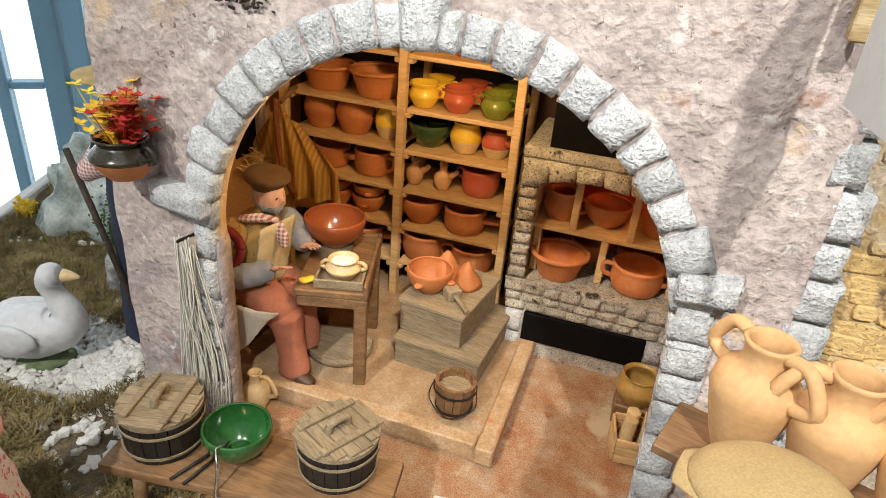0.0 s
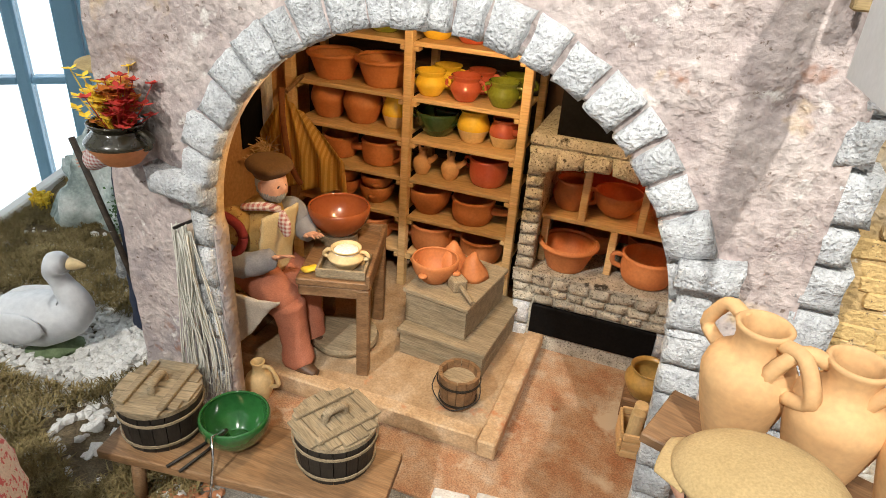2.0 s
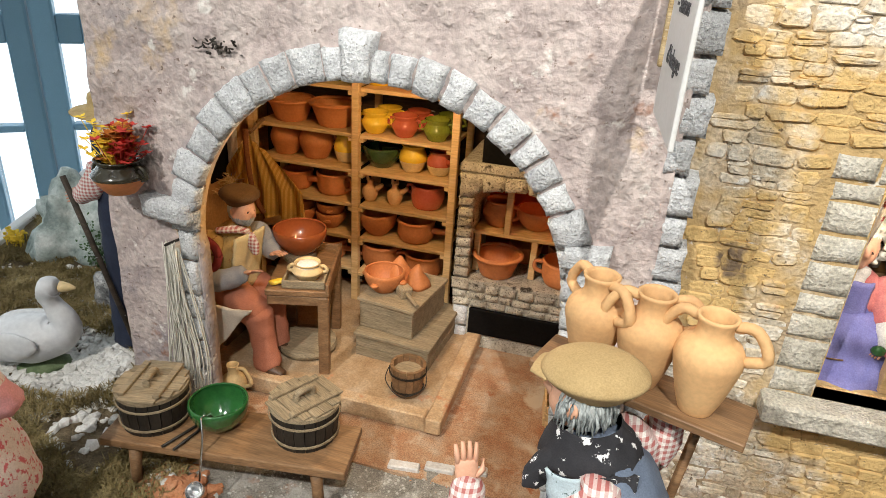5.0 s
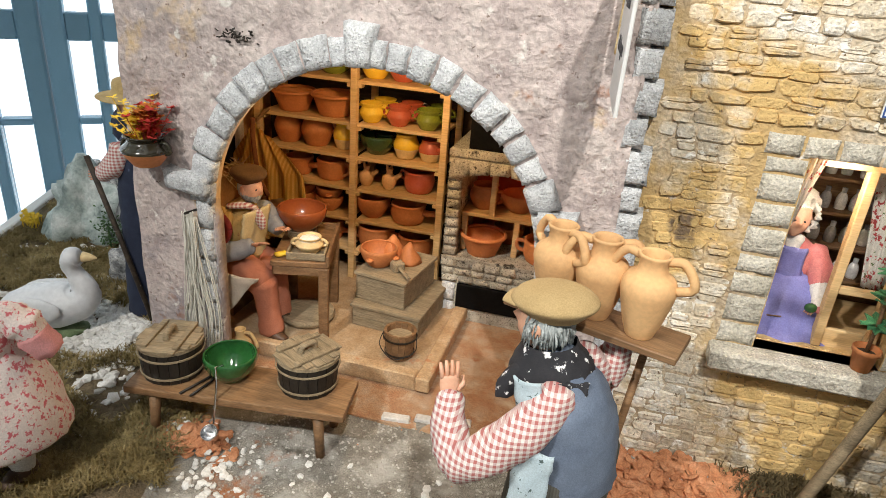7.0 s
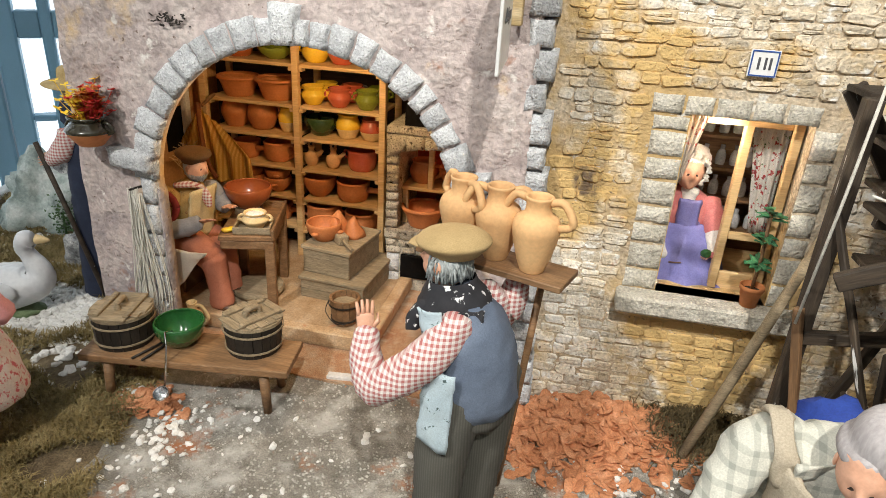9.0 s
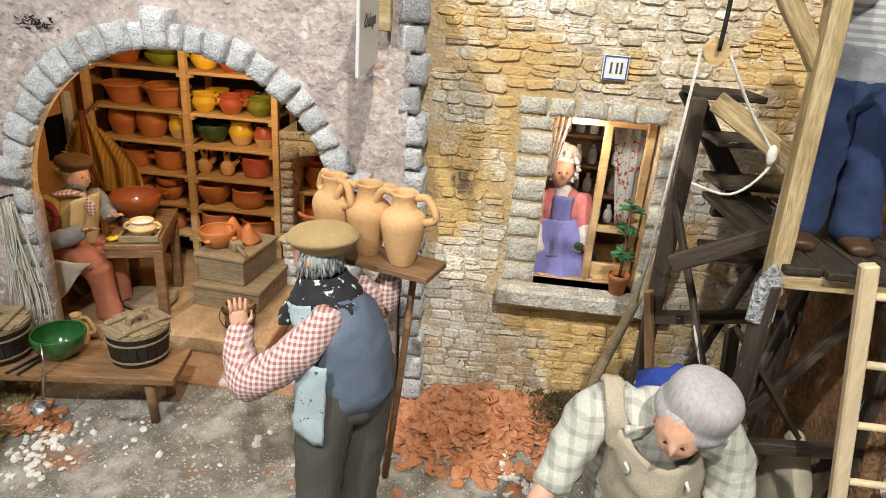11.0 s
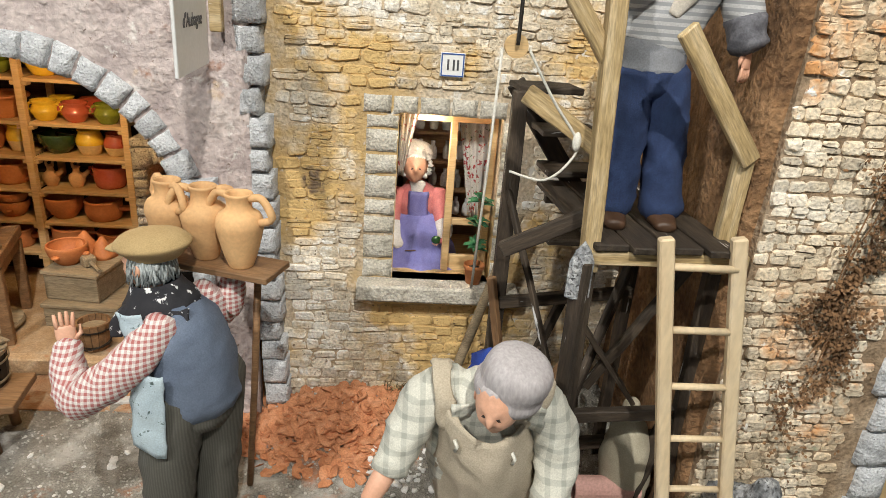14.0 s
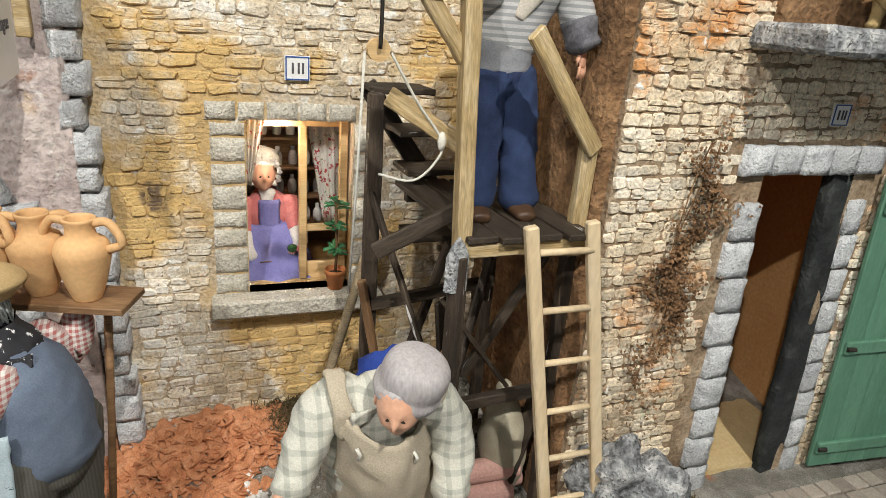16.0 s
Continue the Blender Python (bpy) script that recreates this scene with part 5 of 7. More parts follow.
scatter("white_pebbles", "white pebbles round the goose", "pebbles", 2600, lambda r: r.choice(((r.gauss(-0.445, 0.055), r.gauss(0.02, 0.040)), (r.gauss(-0.45, 0.06), r.gauss(0.14, 0.05)), (r.gauss(-0.36, 0.03), r.gauss(0.05, 0.05)), (r.uniform(-0.75, -0.28), r.uniform(-0.15, 0.32)))), (0.0025, 0.0095), M_PEBBLE, 4, 0.6)
scatter("gravel", "fine pale gravel over the street", "gravel", 9000, lambda r: (r.uniform(-0.12, 0.80), r.uniform(-0.45, 0.03)), (0.0007, 0.0022), M_GRAVEL, 5, 0.7, 1)
scatter("clay_crumbs", "crumbs of clay on the shop floor", "crumbs", 900, lambda r: (r.uniform(-0.16, 0.24), r.uniform(0.03, 0.29)) if r.random() < 0.5 else (r.gauss(0.14, 0.05), r.gauss(0.12, 0.06)), (0.0005, 0.0013), M_SHARD, 6, 0.7, 1)


def grass(name, label, n, where, length, material, seed, lift=0.0):
    rnd = random.Random(seed)
    vs, fs = [], []
    for k in range(n):
        x, y = where(rnd)
        z = ground(x, y) + rnd.random() * lift
        a, t = rnd.uniform(0, 2 * math.pi), rnd.uniform(0.15, 1.25)
        L_ = rnd.uniform(*length)
        d = Vector((math.cos(a) * math.sin(t), math.sin(a) * math.sin(t), math.cos(t) * 0.75))
        w = Vector((-math.sin(a), math.cos(a), 0.2)) * rnd.uniform(0.0004, 0.0008)
        p = Vector((x, y, z))
        q = p + d * L_ * 0.55 + Vector((0, 0, 0.0010))
        e = p + d * L_ + Vector((rnd.uniform(-1, 1), rnd.uniform(-1, 1), -0.5)) * L_ * 0.35
        o = len(vs)
        vs.extend([tuple(p - w), tuple(p + w), tuple(q + w), tuple(q - w), tuple(e)])
        fs.extend([(o, o + 1, o + 2, o + 3), (o + 3, o + 2, o + 4)])
    me = bpy.data.meshes.new(name)
    me.from_pydata(vs, [], fs)
    me.materials.append(material)
    return tagged(new(name, me), label, "grass", kind="stuff")


M_HAY = mat("dry_grass", [(0.09, 0.065, 0.025), (0.25, 0.19, 0.075), (0.50, 0.40, 0.20)], 24, 0.95, 0, 800, fineamt=0.4)
M_HAYD = mat("dark_dry_grass", [(0.05, 0.035, 0.015), (0.11, 0.08, 0.035), (0.18, 0.13, 0.06)], 90, 0.95, 0, 800, fineamt=0.4)


def meadow(r):
    while True:
        x, y = r.uniform(-0.90, -0.10), r.uniform(-0.40, 0.42)
        if x < edge_x(y) + 0.02 or (x > -0.285 and y > -0.02) or x > -0.13 - 0.25 * (y + 0.2):
            continue
        if (x + 0.445) ** 2 / 0.012 + (y - 0.04) ** 2 / 0.0055 < 1 or noise.noise(Vector((x * 9, y * 9, 4))) > 0.30:
            continue
        return x, y


grass("dry_grass", "matted brown dry grass on the stage", 100000, meadow, (0.010, 0.024), M_HAY, 1, 0.006)
grass("dry_grass", "dark withered grass at the wall's foot", 5000, lambda r: (r.gauss(0.540, 0.035), min(0.022, r.gauss(0.0, 0.025))), (0.008, 0.022), M_HAYD, 2, 0.012)
grass("dry_grass", "dark withered grass by the doorway", 900, lambda r: (r.gauss(0.865, 0.022), r.gauss(-0.262, 0.012)), (0.006, 0.014), M_HAYD, 3, 0.01)


# ---------- dolls ----------
def limb(bm, pts, rad, mi=0, side=(1, 0, 0), seg=30, n=8):
    """A soft limb or trunk of oval section through points: each has a half width towards side and a half depth; round ends."""
    P = spline(pts, n)
    W = spline([(r[0], r[1], 0) if isinstance(r, tuple) else (r, r, 0) for r in rad], n)
    side = Vector(side)
    rings = []

    def ring(p, d, a, b):
        u = side - d * side.dot(d)
        if u.length < 0.1:
            u = d.orthogonal()
        u.normalize()
        v = d.cross(u)
        rings.append([bm.verts.new(p + u * a * math.cos(2 * math.pi * k / seg) + v * b * math.sin(2 * math.pi * k / seg)) for k in range(seg)])
    for i, p in enumerate(P):
        d = (P[min(i + 1, len(P) - 1)] - P[max(i - 1, 0)]).normalized()
        a, b = W[i].x, W[i].y
        if i == 0:
            ring(p - d * min(a, b) * 0.5, d, a * 0.5, b * 0.5)
            ring(p - d * min(a, b) * 0.28, d, a * 0.85, b * 0.85)
        ring(p, d, a, b)
        if i == len(P) - 1:
            ring(p + d * min(a, b) * 0.28, d, a * 0.85, b * 0.85)
            ring(p + d * min(a, b) * 0.5, d, a * 0.5, b * 0.5)
    for a, b in zip(rings, rings[1:]):
        for k in range(seg):
            bm.faces.new((a[k], a[(k + 1) % seg], b[(k + 1) % seg], b[k])).material_index = mi
    for r in (rings[0], rings[-1]):
        bm.faces.new(r).material_index = mi


def head(bm, c, s, rz, tilt=0, skin=0, hair=0, eye=0, top=0.35, back=0.05, beard=None):
    """A carved head of half height s that looks along its own x: brow, eyes, nose, mouth, chin, ears and rough hair."""
    m = Matrix.Translation(c) @ rotm(0, tilt, rz)
    g = bmesh.ops.create_icosphere(bm, subdivisions=4, radius=1)
    dents = [((1, 0, -0.04), 0.27, 0.14), ((1, 0, 0.10), 0.14, 0.12), ((0.95, 0.30, 0.30), 0.07, 0.20), ((0.95, -0.30, 0.30), 0.07, 0.20),
             ((0.93, 0.34, 0.10), -0.11, 0.15), ((0.93, -0.34, 0.10), -0.11, 0.15), ((0.80, 0.5, -0.20), 0.07, 0.25), ((0.80, -0.5, -0.20), 0.07, 0.25),
             ((0.9, 0, -0.40), -0.05, 0.10), ((0.92, 0, -0.33), 0.05, 0.10), ((0.75, 0, -0.80), 0.16, 0.28)]
    dents = [(Vector(d).normalized(), a, w) for d, a, w in dents]
    faces = {f for v in g["verts"] for f in v.link_faces}
    for f in faces:
        q = f.calc_center_median().normalized()
        f.material_index = skin
        if (q.x < back and q.z > -0.55) or q.z > top + 0.5 * max(q.x, 0):
            f.material_index = hair
        if beard is not None and q.z < -0.36 and q.x > -0.2:
            f.material_index = beard
        if any((q - Vector((0.93, e, 0.10)).normalized()).length < 0.085 for e in (0.36, -0.36)):
            f.material_index = eye
    rough = {v for f in faces if f.material_index in (hair, beard) for v in f.verts}
    for v in g["verts"]:
        q = v.co.normalized()
        k = 1 + sum(a * math.exp(-(q - d).length_squared / (2 * (w * 0.75) ** 2)) for d, a, w in dents)
        if v in rough:
            k += 0.07 + 0.10 * noise.noise(Vector((q.x * 9, q.y * 9, q.z * 4 + c[0] * 50)))
        v.co = m @ (Vector((q.x * 0.86 * k, q.y * 0.76 * k, q.z * k)) * s)
    for e in (1, -1):
        blob(bm, m @ (Vector((-0.02, e * 0.80, 0.0)) * s), (0.17 * s, 0.07 * s, 0.26 * s), m.to_3x3().to_4x4(), skin, 2)


def palm(bm, wrist, d, up, s, mi, spread=0.5):
    """A small carved palm with four fingers and a thumb."""
    wrist, d, up = Vector(wrist), Vector(d).normalized(), Vector(up).normalized()
    a = d.cross(up).normalized()
    limb(bm, [wrist, wrist + d * s * 0.5, wrist + d * s], [(0.28 * s, 0.22 * s), (0.46 * s, 0.20 * s), (0.46 * s, 0.15 * s)], mi, a, 14, 3)
    for k in range(4):
        o = (k - 1.5) / 1.5
        p = wrist + d * s * 0.95 + a * o * 0.34 * s
        q = p + (d + a * o * 0.25 * spread) * s * (0.40 if k in (0, 3) else 0.48)
        e = q + (d + a * o * 0.2 * spread - up * 0.35).normalized() * s * 0.34
        tube(bm, [p, q, e], [0.115 * s, 0.105 * s, 0.075 * s], 8, mi)
    p = wrist + d * s * 0.35 + a * 0.38 * s
    tube(bm, [p, p + (a + d * 0.8).normalized() * s * 0.38, p + (a * 0.55 + d * 1.4).normalized() * s * 0.72], [0.15 * s, 0.13 * s, 0.08 * s], 8, mi)


def sheet(bm, f, nu, nv, th, mi):
    """A piece of cloth over f(u, v), with real thickness."""
    pts = [[Vector(f(i / nu, j / nv)) for i in range(nu + 1)] for j in range(nv + 1)]
    fr, bk = [], []
    for j in range(nv + 1):
        r0, r1 = [], []
        for i in range(nu + 1):
            du = pts[j][min(i + 1, nu)] - pts[j][max(i - 1, 0)]
            dv = pts[min(j + 1, nv)][i] - pts[max(j - 1, 0)][i]
            nn = du.cross(dv).normalized() * th / 2
            r0.append(bm.verts.new(pts[j][i] + nn))
            r1.append(bm.verts.new(pts[j][i] - nn))
        fr.append(r0)
        bk.append(r1)

    def q(*v):
        bm.faces.new(v).material_index = mi
    for j in range(nv):
        for i in range(nu):
            q(fr[j][i], fr[j][i + 1], fr[j + 1][i + 1], fr[j + 1][i])
            q(bk[j][i], bk[j + 1][i], bk[j + 1][i + 1], bk[j][i + 1])
    for j in range(nv):
        q(fr[j][0], fr[j + 1][0], bk[j + 1][0], bk[j][0])
        q(fr[j][nu], bk[j][nu], bk[j + 1][nu], fr[j + 1][nu])
    for i in range(nu):
        q(fr[0][i], bk[0][i], bk[0][i + 1], fr[0][i + 1])
        q(fr[nv][i], fr[nv][i + 1], bk[nv][i + 1], bk[nv][i])


def doll(label, build, mats, cloths, amp=0.0022, freq=52, seed=0.0):
    """One doll as one mesh; the cloth materials get folds and creases."""
    bm = bmesh.new()
    build(bm)
    bmesh.ops.recalc_face_normals(bm, faces=bm.faces[:])
    bm.normal_update()
    soft = {v for f in bm.faces if f.material_index in cloths for v in f.verts}
    for v in soft:
        p = v.co + Vector((seed, seed * 0.7, 0))
        w = noise.noise_vector(p * 22) * 0.012
        a = 1 - abs(noise.noise(Vector((p.x + w.x, p.y + w.y, (p.z + w.z) * 0.8)) * freq)) * 2
        b = noise.noise(p * freq * 2.6)
        v.co += v.normal * (amp * (max(a, 0) ** 2 - 0.35) + amp * 0.22 * b)
    return lone(part("doll", bm, mats, smooth=True), label, "doll")


M_GING = cloth("red_gingham", (0.74, 0.70, 0.66), (0.36, 0.035, 0.03), 0.0046, "check")
M_VEST = mat("blue_grey_felt", [(0.10, 0.13, 0.19), (0.16, 0.20, 0.27)], 50, 0.95, 0.4, 900, bdist=0.0008, rnd=0)
M_CORD = cloth("grey_corduroy", (0.105, 0.102, 0.086), (0.075, 0.072, 0.060), 0.0022, "vstripe")
M_CAP = mat("tan_felt", [(0.36, 0.25, 0.11), (0.46, 0.33, 0.16)], 40, 0.95, 0.3, 900, rnd=0)
M_HAIR = mat("grey_wool", [(0.10, 0.12, 0.12), (0.42, 0.46, 0.46), (0.60, 0.62, 0.60)], 160, 0.95, 0.6, 900, rnd=0, stretch=(3, 3, 0.4))
M_SCARF = mat("black_print_cotton", [(0.012, 0.012, 0.016), (0.03, 0.03, 0.035)], 60, 0.9, 0.3, 900, rnd=0, spots=[((0.72, 0.72, 0.72), 120, 0.605, 0.02)])
M_LBLUE = mat("pale_blue_print", [(0.40, 0.50, 0.56), (0.50, 0.60, 0.64)], 60, 0.9, 0.3, 900, rnd=0, spots=[((0.08, 0.12, 0.12), 150, 0.63, 0.02)])
M_SHOE = mat("brown_leather", [(0.05, 0.025, 0.012), (0.10, 0.05, 0.025)], 60, 0.5, 0.2, 700, rnd=0)
# carrier with jugs
M_EYE = mat("dark_painted_eye", [(0.02, 0.012, 0.01), (0.05, 0.03, 0.02)], 60, 0.3, 0, 300, rnd=0)


def carrier(bm):
    limb(bm, [(0.262, -0.218, 0.190), (0.254, -0.225, 0.13), (0.251, -0.227, 0.07), (0.249, -0.228, 0.016)], [0.029, 0.025, 0.0215, 0.0205], 2)
    limb(bm, [(0.286, -0.190, 0.198), (0.285, -0.191, 0.13), (0.282, -0.192, 0.07), (0.278, -0.194, 0.016)], [0.029, 0.025, 0.0215, 0.0205], 2)
    limb(bm, [(0.273, -0.204, 0.165), (0.273, -0.204, 0.195)], [(0.034, 0.034), (0.038, 0.039)], 2)
    for x, y in ((0.241, -0.230), (0.268, -0.196)):
        limb(bm, [(x + 0.014, y, 0.010), (x - 0.006, y, 0.009), (x - 0.022, y - 0.002, 0.006)], [(0.011, 0.012), (0.012, 0.010), (0.009, 0.006)], 8, (0, 1, 0), 16, 4)
    limb(bm, [(0.274, -0.204, 0.180), (0.270, -0.203, 0.218), (0.262, -0.203, 0.252), (0.256, -0.203, 0.276)], [(0.040, 0.040), (0.040, 0.043), (0.034, 0.040), (0.017, 0.020)], 1)
    sheet(bm, lambda u, v: (0.239 + 0.027 * u - 0.004 * v, -0.236 - 0.018 * math.sin(0.9 + u * 1.1), 0.228 - 0.070 * v - 0.012 * u * v), 12, 14, 0.0016, 7)
    sheet(bm, lambda u, v: (0.228 + 0.020 * u + 0.004 * v, -0.214 - 0.026 * math.sin(1.0 + u), 0.276 - 0.024 * v), 10, 6, 0.0016, 7)
    limb(bm, [(0.262, -0.228, 0.262), (0.240, -0.246, 0.238), (0.212, -0.257, 0.214), (0.196, -0.256, 0.205)], [0.0150, 0.0172, 0.0158, 0.0145], 0)
    limb(bm, [(0.197, -0.256, 0.204), (0.187, -0.241, 0.215), (0.180, -0.224, 0.236)], [0.0148, 0.0140, 0.0108], 0)
    limb(bm, [(0.274, -0.172, 0.262), (0.290, -0.160, 0.245), (0.300, -0.156, 0.270)], [0.016, 0.016, 0.012], 0)
    palm(bm, (0.180, -0.224, 0.236), (-0.12, 0.25, 1), (0.5, -0.9, 0.2), 0.0165, 3)
    lathe(bm, smoothprof([(0.026, 0.002), (0.0300, 0.006), (0.0270, 0.013), (0.0215, 0.022), (0.0180, 0.028)]), 30, 6, pose(0.252, -0.200, 0.262, 0, -8, 0), 1.06, 1.0)
    sheet(bm, lambda u, v: (0.256 + 0.024 * u, -0.232 + 0.010 * u - 0.004 * v, 0.274 - v * (0.008 + 0.024 * (1 - abs(2 * u - 1)))), 14, 8, 0.0014, 6)
    limb(bm, [(0.230, -0.214, 0.268), (0.222, -0.220, 0.255), (0.220, -0.222, 0.246)], [0.006, (0.009, 0.004), (0.005, 0.002)], 6, (1, 0, 0), 12, 4)
    head(bm, (0.241, -0.195, 0.301), 0.0225, 166, 0, 3, 5, 9, 0.5, 0.12)
    rh = random.Random(31)
    for k in range(150):
        a = rh.uniform(-2.1, 2.1) - 0.2
        p = Vector((0.242 + 0.0180 * math.cos(a), -0.195 + 0.0170 * math.sin(a), 0.309 + rh.uniform(-0.006, 0.003)))
        e = p + Vector((math.cos(a) * 0.004, math.sin(a) * 0.003, -rh.uniform(0.008, 0.018)))
        tube(bm, [p, (p + e) / 2 + Vector((rh.gauss(0, 0.0012), rh.gauss(0, 0.0012), 0)), e], [0.0010, 0.0012, 0.0005], 5, 5)
    lathe(bm, smoothprof([(0.0190, -0.004), (0.0225, 0.000), (0.0285, 0.006), (0.0290, 0.010), (0.0220, 0.0165), (0.010, 0.0195), (0, 0.020)]), 34, 4, pose(0.247, -0.195, 0.3125, 0, -6, -14), 1.12, 0.94)
    limb(bm, [(0.223, -0.190, 0.3165), (0.211, -0.187, 0.314)], [(0.019, 0.0035), (0.012, 0.0022)], 4, (0.25, 1, 0), 20, 4)


doll("doll in a blue vest carrying jugs on a board", carrier, [M_GING, M_VEST, M_CORD, M_SKIN, M_CAP, M_HAIR, M_SCARF, M_LBLUE, M_SHOE, M_EYE], (0, 1, 2, 6, 7))
board = Matrix.Translation((0.277, -0.152, 0.288)) @ rotm(0, 0, -18)
o = part("carrying_board", box(bmesh.new(), (0, 0, 0), (0.142, 0.044, 0.006), None, 0.0008), M_WOOD)
o.matrix_world = board
lone(o, "brown wooden board carried on the doll's shoulder", "board")
for x, y, a in ((0.037, -0.004, 0), (-0.001, 0.001, 20), (-0.038, 0.002, -30)):
    pot("clay_jug", "amphora", 0.0280, 0.067, board @ pose(x, y, 0.0032, 0, 0, a), M_CLAY, "plain buff clay jug with two handles on the board", "jug", "jugs on the carrying board",
        ((180, "ear", 0.64, 0.95, 0.010, 0.0036), (0, "ear", 0.64, 0.95, 0.011, 0.0036)))
o = part("prop_stick", tube(bmesh.new(), [(0.322, -0.150, 0.285), (0.312, -0.140, 0.15), (0.300, -0.130, 0.010)], 0.0035, 7), M_WOOD, smooth=True)
lone(o, "thin brown stick propping the board", "stick")

# potter at the table
M_PINKT = mat("rust_corduroy", [(0.42, 0.15, 0.09), (0.52, 0.21, 0.13)], 60, 0.9, 0.4, 700, rnd=0)
M_GREYC = mat("blue_grey_cotton", [(0.22, 0.23, 0.26), (0.33, 0.34, 0.37)], 60, 0.9, 0.4, 700, rnd=0)
M_APR = mat("white_apron_linen", [(0.55, 0.50, 0.42), (0.68, 0.63, 0.55)], 50, 0.9, 0.3, 700, rnd=0)
M_REDV = mat("dark_red_wool", [(0.16, 0.015, 0.015), (0.26, 0.03, 0.025)], 60, 0.95, 0.4, 700, rnd=0)
M_OCHV = mat("ochre_print", [(0.36, 0.22, 0.06), (0.48, 0.32, 0.12)], 90, 0.9, 0.3, 700, rnd=0, spots=[((0.20, 0.07, 0.03), 160, 0.6, 0.03)])
M_BRNF = mat("brown_felt", [(0.10, 0.05, 0.02), (0.16, 0.085, 0.035)], 60, 0.95, 0.3, 700, rnd=0)
M_BIB = mat("cream_bib", [(0.60, 0.50, 0.28), (0.70, 0.60, 0.36)], 50, 0.9, 0.3, 700, rnd=0)


def potter(bm):
    limb(bm, [(-0.240, 0.146, 0.108), (-0.236, 0.144, 0.140), (-0.226, 0.140, 0.178), (-0.212, 0.136, 0.210)], [(0.034, 0.036), (0.033, 0.037), (0.032, 0.038), (0.014, 0.016)], 4)
    sheet(bm, lambda u, v: (-0.206 + 0.012 * math.sin(0.2 + 1.4 * u) - 0.006 * v + 0.006 * (1 - v), 0.104 + 0.054 * u, 0.206 - 0.080 * v), 12, 14, 0.0022, 10)
    limb(bm, [(-0.238, 0.104, 0.176), (-0.235, 0.100, 0.190), (-0.228, 0.106, 0.204)], [(0.018, 0.016), (0.021, 0.017), (0.014, 0.012)], 4)
    ring = [(-0.237 + 0.023 * math.cos(a), 0.089 + 0.004 * math.cos(a * 2), 0.186 + 0.025 * math.sin(a)) for a in [k * math.pi / 7 for k in range(15)]]
    tube(bm, spline(ring, 3), 0.0052, 9, 3)
    limb(bm, [(-0.222, 0.106, 0.214), (-0.204, 0.118, 0.214), (-0.196, 0.134, 0.206)], [(0.004, 0.004), (0.005, 0.005), (0.003, 0.004)], 9)
    limb(bm, [(-0.192, 0.130, 0.204), (-0.186, 0.128, 0.192), (-0.182, 0.126, 0.180)], [(0.006, 0.005), (0.008, 0.004), (0.004, 0.002)], 9)
    limb(bm, [(-0.238, 0.094, 0.174), (-0.240, 0.088, 0.164), (-0.232, 0.086, 0.151)], [0.0140, 0.0160, 0.0150], 1)
    limb(bm, [(-0.234, 0.088, 0.152), (-0.210, 0.092, 0.154), (-0.186, 0.100, 0.163)], [0.0150, 0.0145, 0.0110], 1)
    palm(bm, (-0.186, 0.100, 0.164), (1, 0.25, 0.28), (0.2, 0.5, 1), 0.0145, 5)
    limb(bm, [(-0.208, 0.168, 0.194), (-0.196, 0.176, 0.174), (-0.178, 0.162, 0.168)], [0.015, 0.015, 0.011], 1)
    palm(bm, (-0.178, 0.162, 0.169), (1, -0.5, 0.25), (0, 0, 1), 0.0140, 5)
    limb(bm, [(-0.230, 0.128, 0.122), (-0.194, 0.108, 0.118), (-0.172, 0.104, 0.108)], [0.024, 0.0215, 0.0195], 0)
    limb(bm, [(-0.172, 0.104, 0.108), (-0.166, 0.106, 0.068), (-0.162, 0.106, 0.034)], [0.0195, 0.0160, 0.0185], 0)
    limb(bm, [(-0.225, 0.164, 0.118), (-0.190, 0.158, 0.110), (-0.178, 0.158, 0.066), (-0.176, 0.158, 0.034)], [0.021, 0.019, 0.016, 0.017], 0)
    for x, y in ((-0.160, 0.103), (-0.172, 0.154)):
        limb(bm, [(x - 0.010, y, 0.029), (x + 0.008, y - 0.002, 0.028), (x + 0.024, y - 0.004, 0.025)], [(0.009, 0.008), (0.010, 0.008), (0.007, 0.005)], 8, (0, 1, 0), 16, 4)
    sheet(bm, lambda u, v: (-0.246 + 0.084 * u + 0.010 * v * (0.5 - u) * 2, 0.072 - 0.012 * math.sin(math.pi * u) - 0.004 * math.sin(9 * u) * v + 0.004 * u, 0.142 - 0.014 * u - v * (0.018 + 0.048 * (1 - abs(2 * u - 0.85) ** 1.2))), 20, 12, 0.0018, 2)
    head(bm, (-0.203, 0.134, 0.236), 0.0200, -14, 4, 5, 6, 11, 0.5, 0.0, 6)
    lathe(bm, smoothprof([(0.0165, -0.004), (0.0185, 0.0), (0.0245, 0.006), (0.0245, 0.011), (0.018, 0.0155), (0, 0.0165)]), 30, 7, pose(-0.206, 0.135, 0.2475, 0, 4, 0))


doll("seated potter doll in apron and brown beret", potter, [M_PINKT, M_GREYC, M_APR, M_REDV, M_OCHV, M_SKIN, M_HAIR, M_BRNF, M_SHOE, M_GING, M_BIB, M_EYE], (0, 1, 2, 4, 10), 0.0018, 60, 1.0)

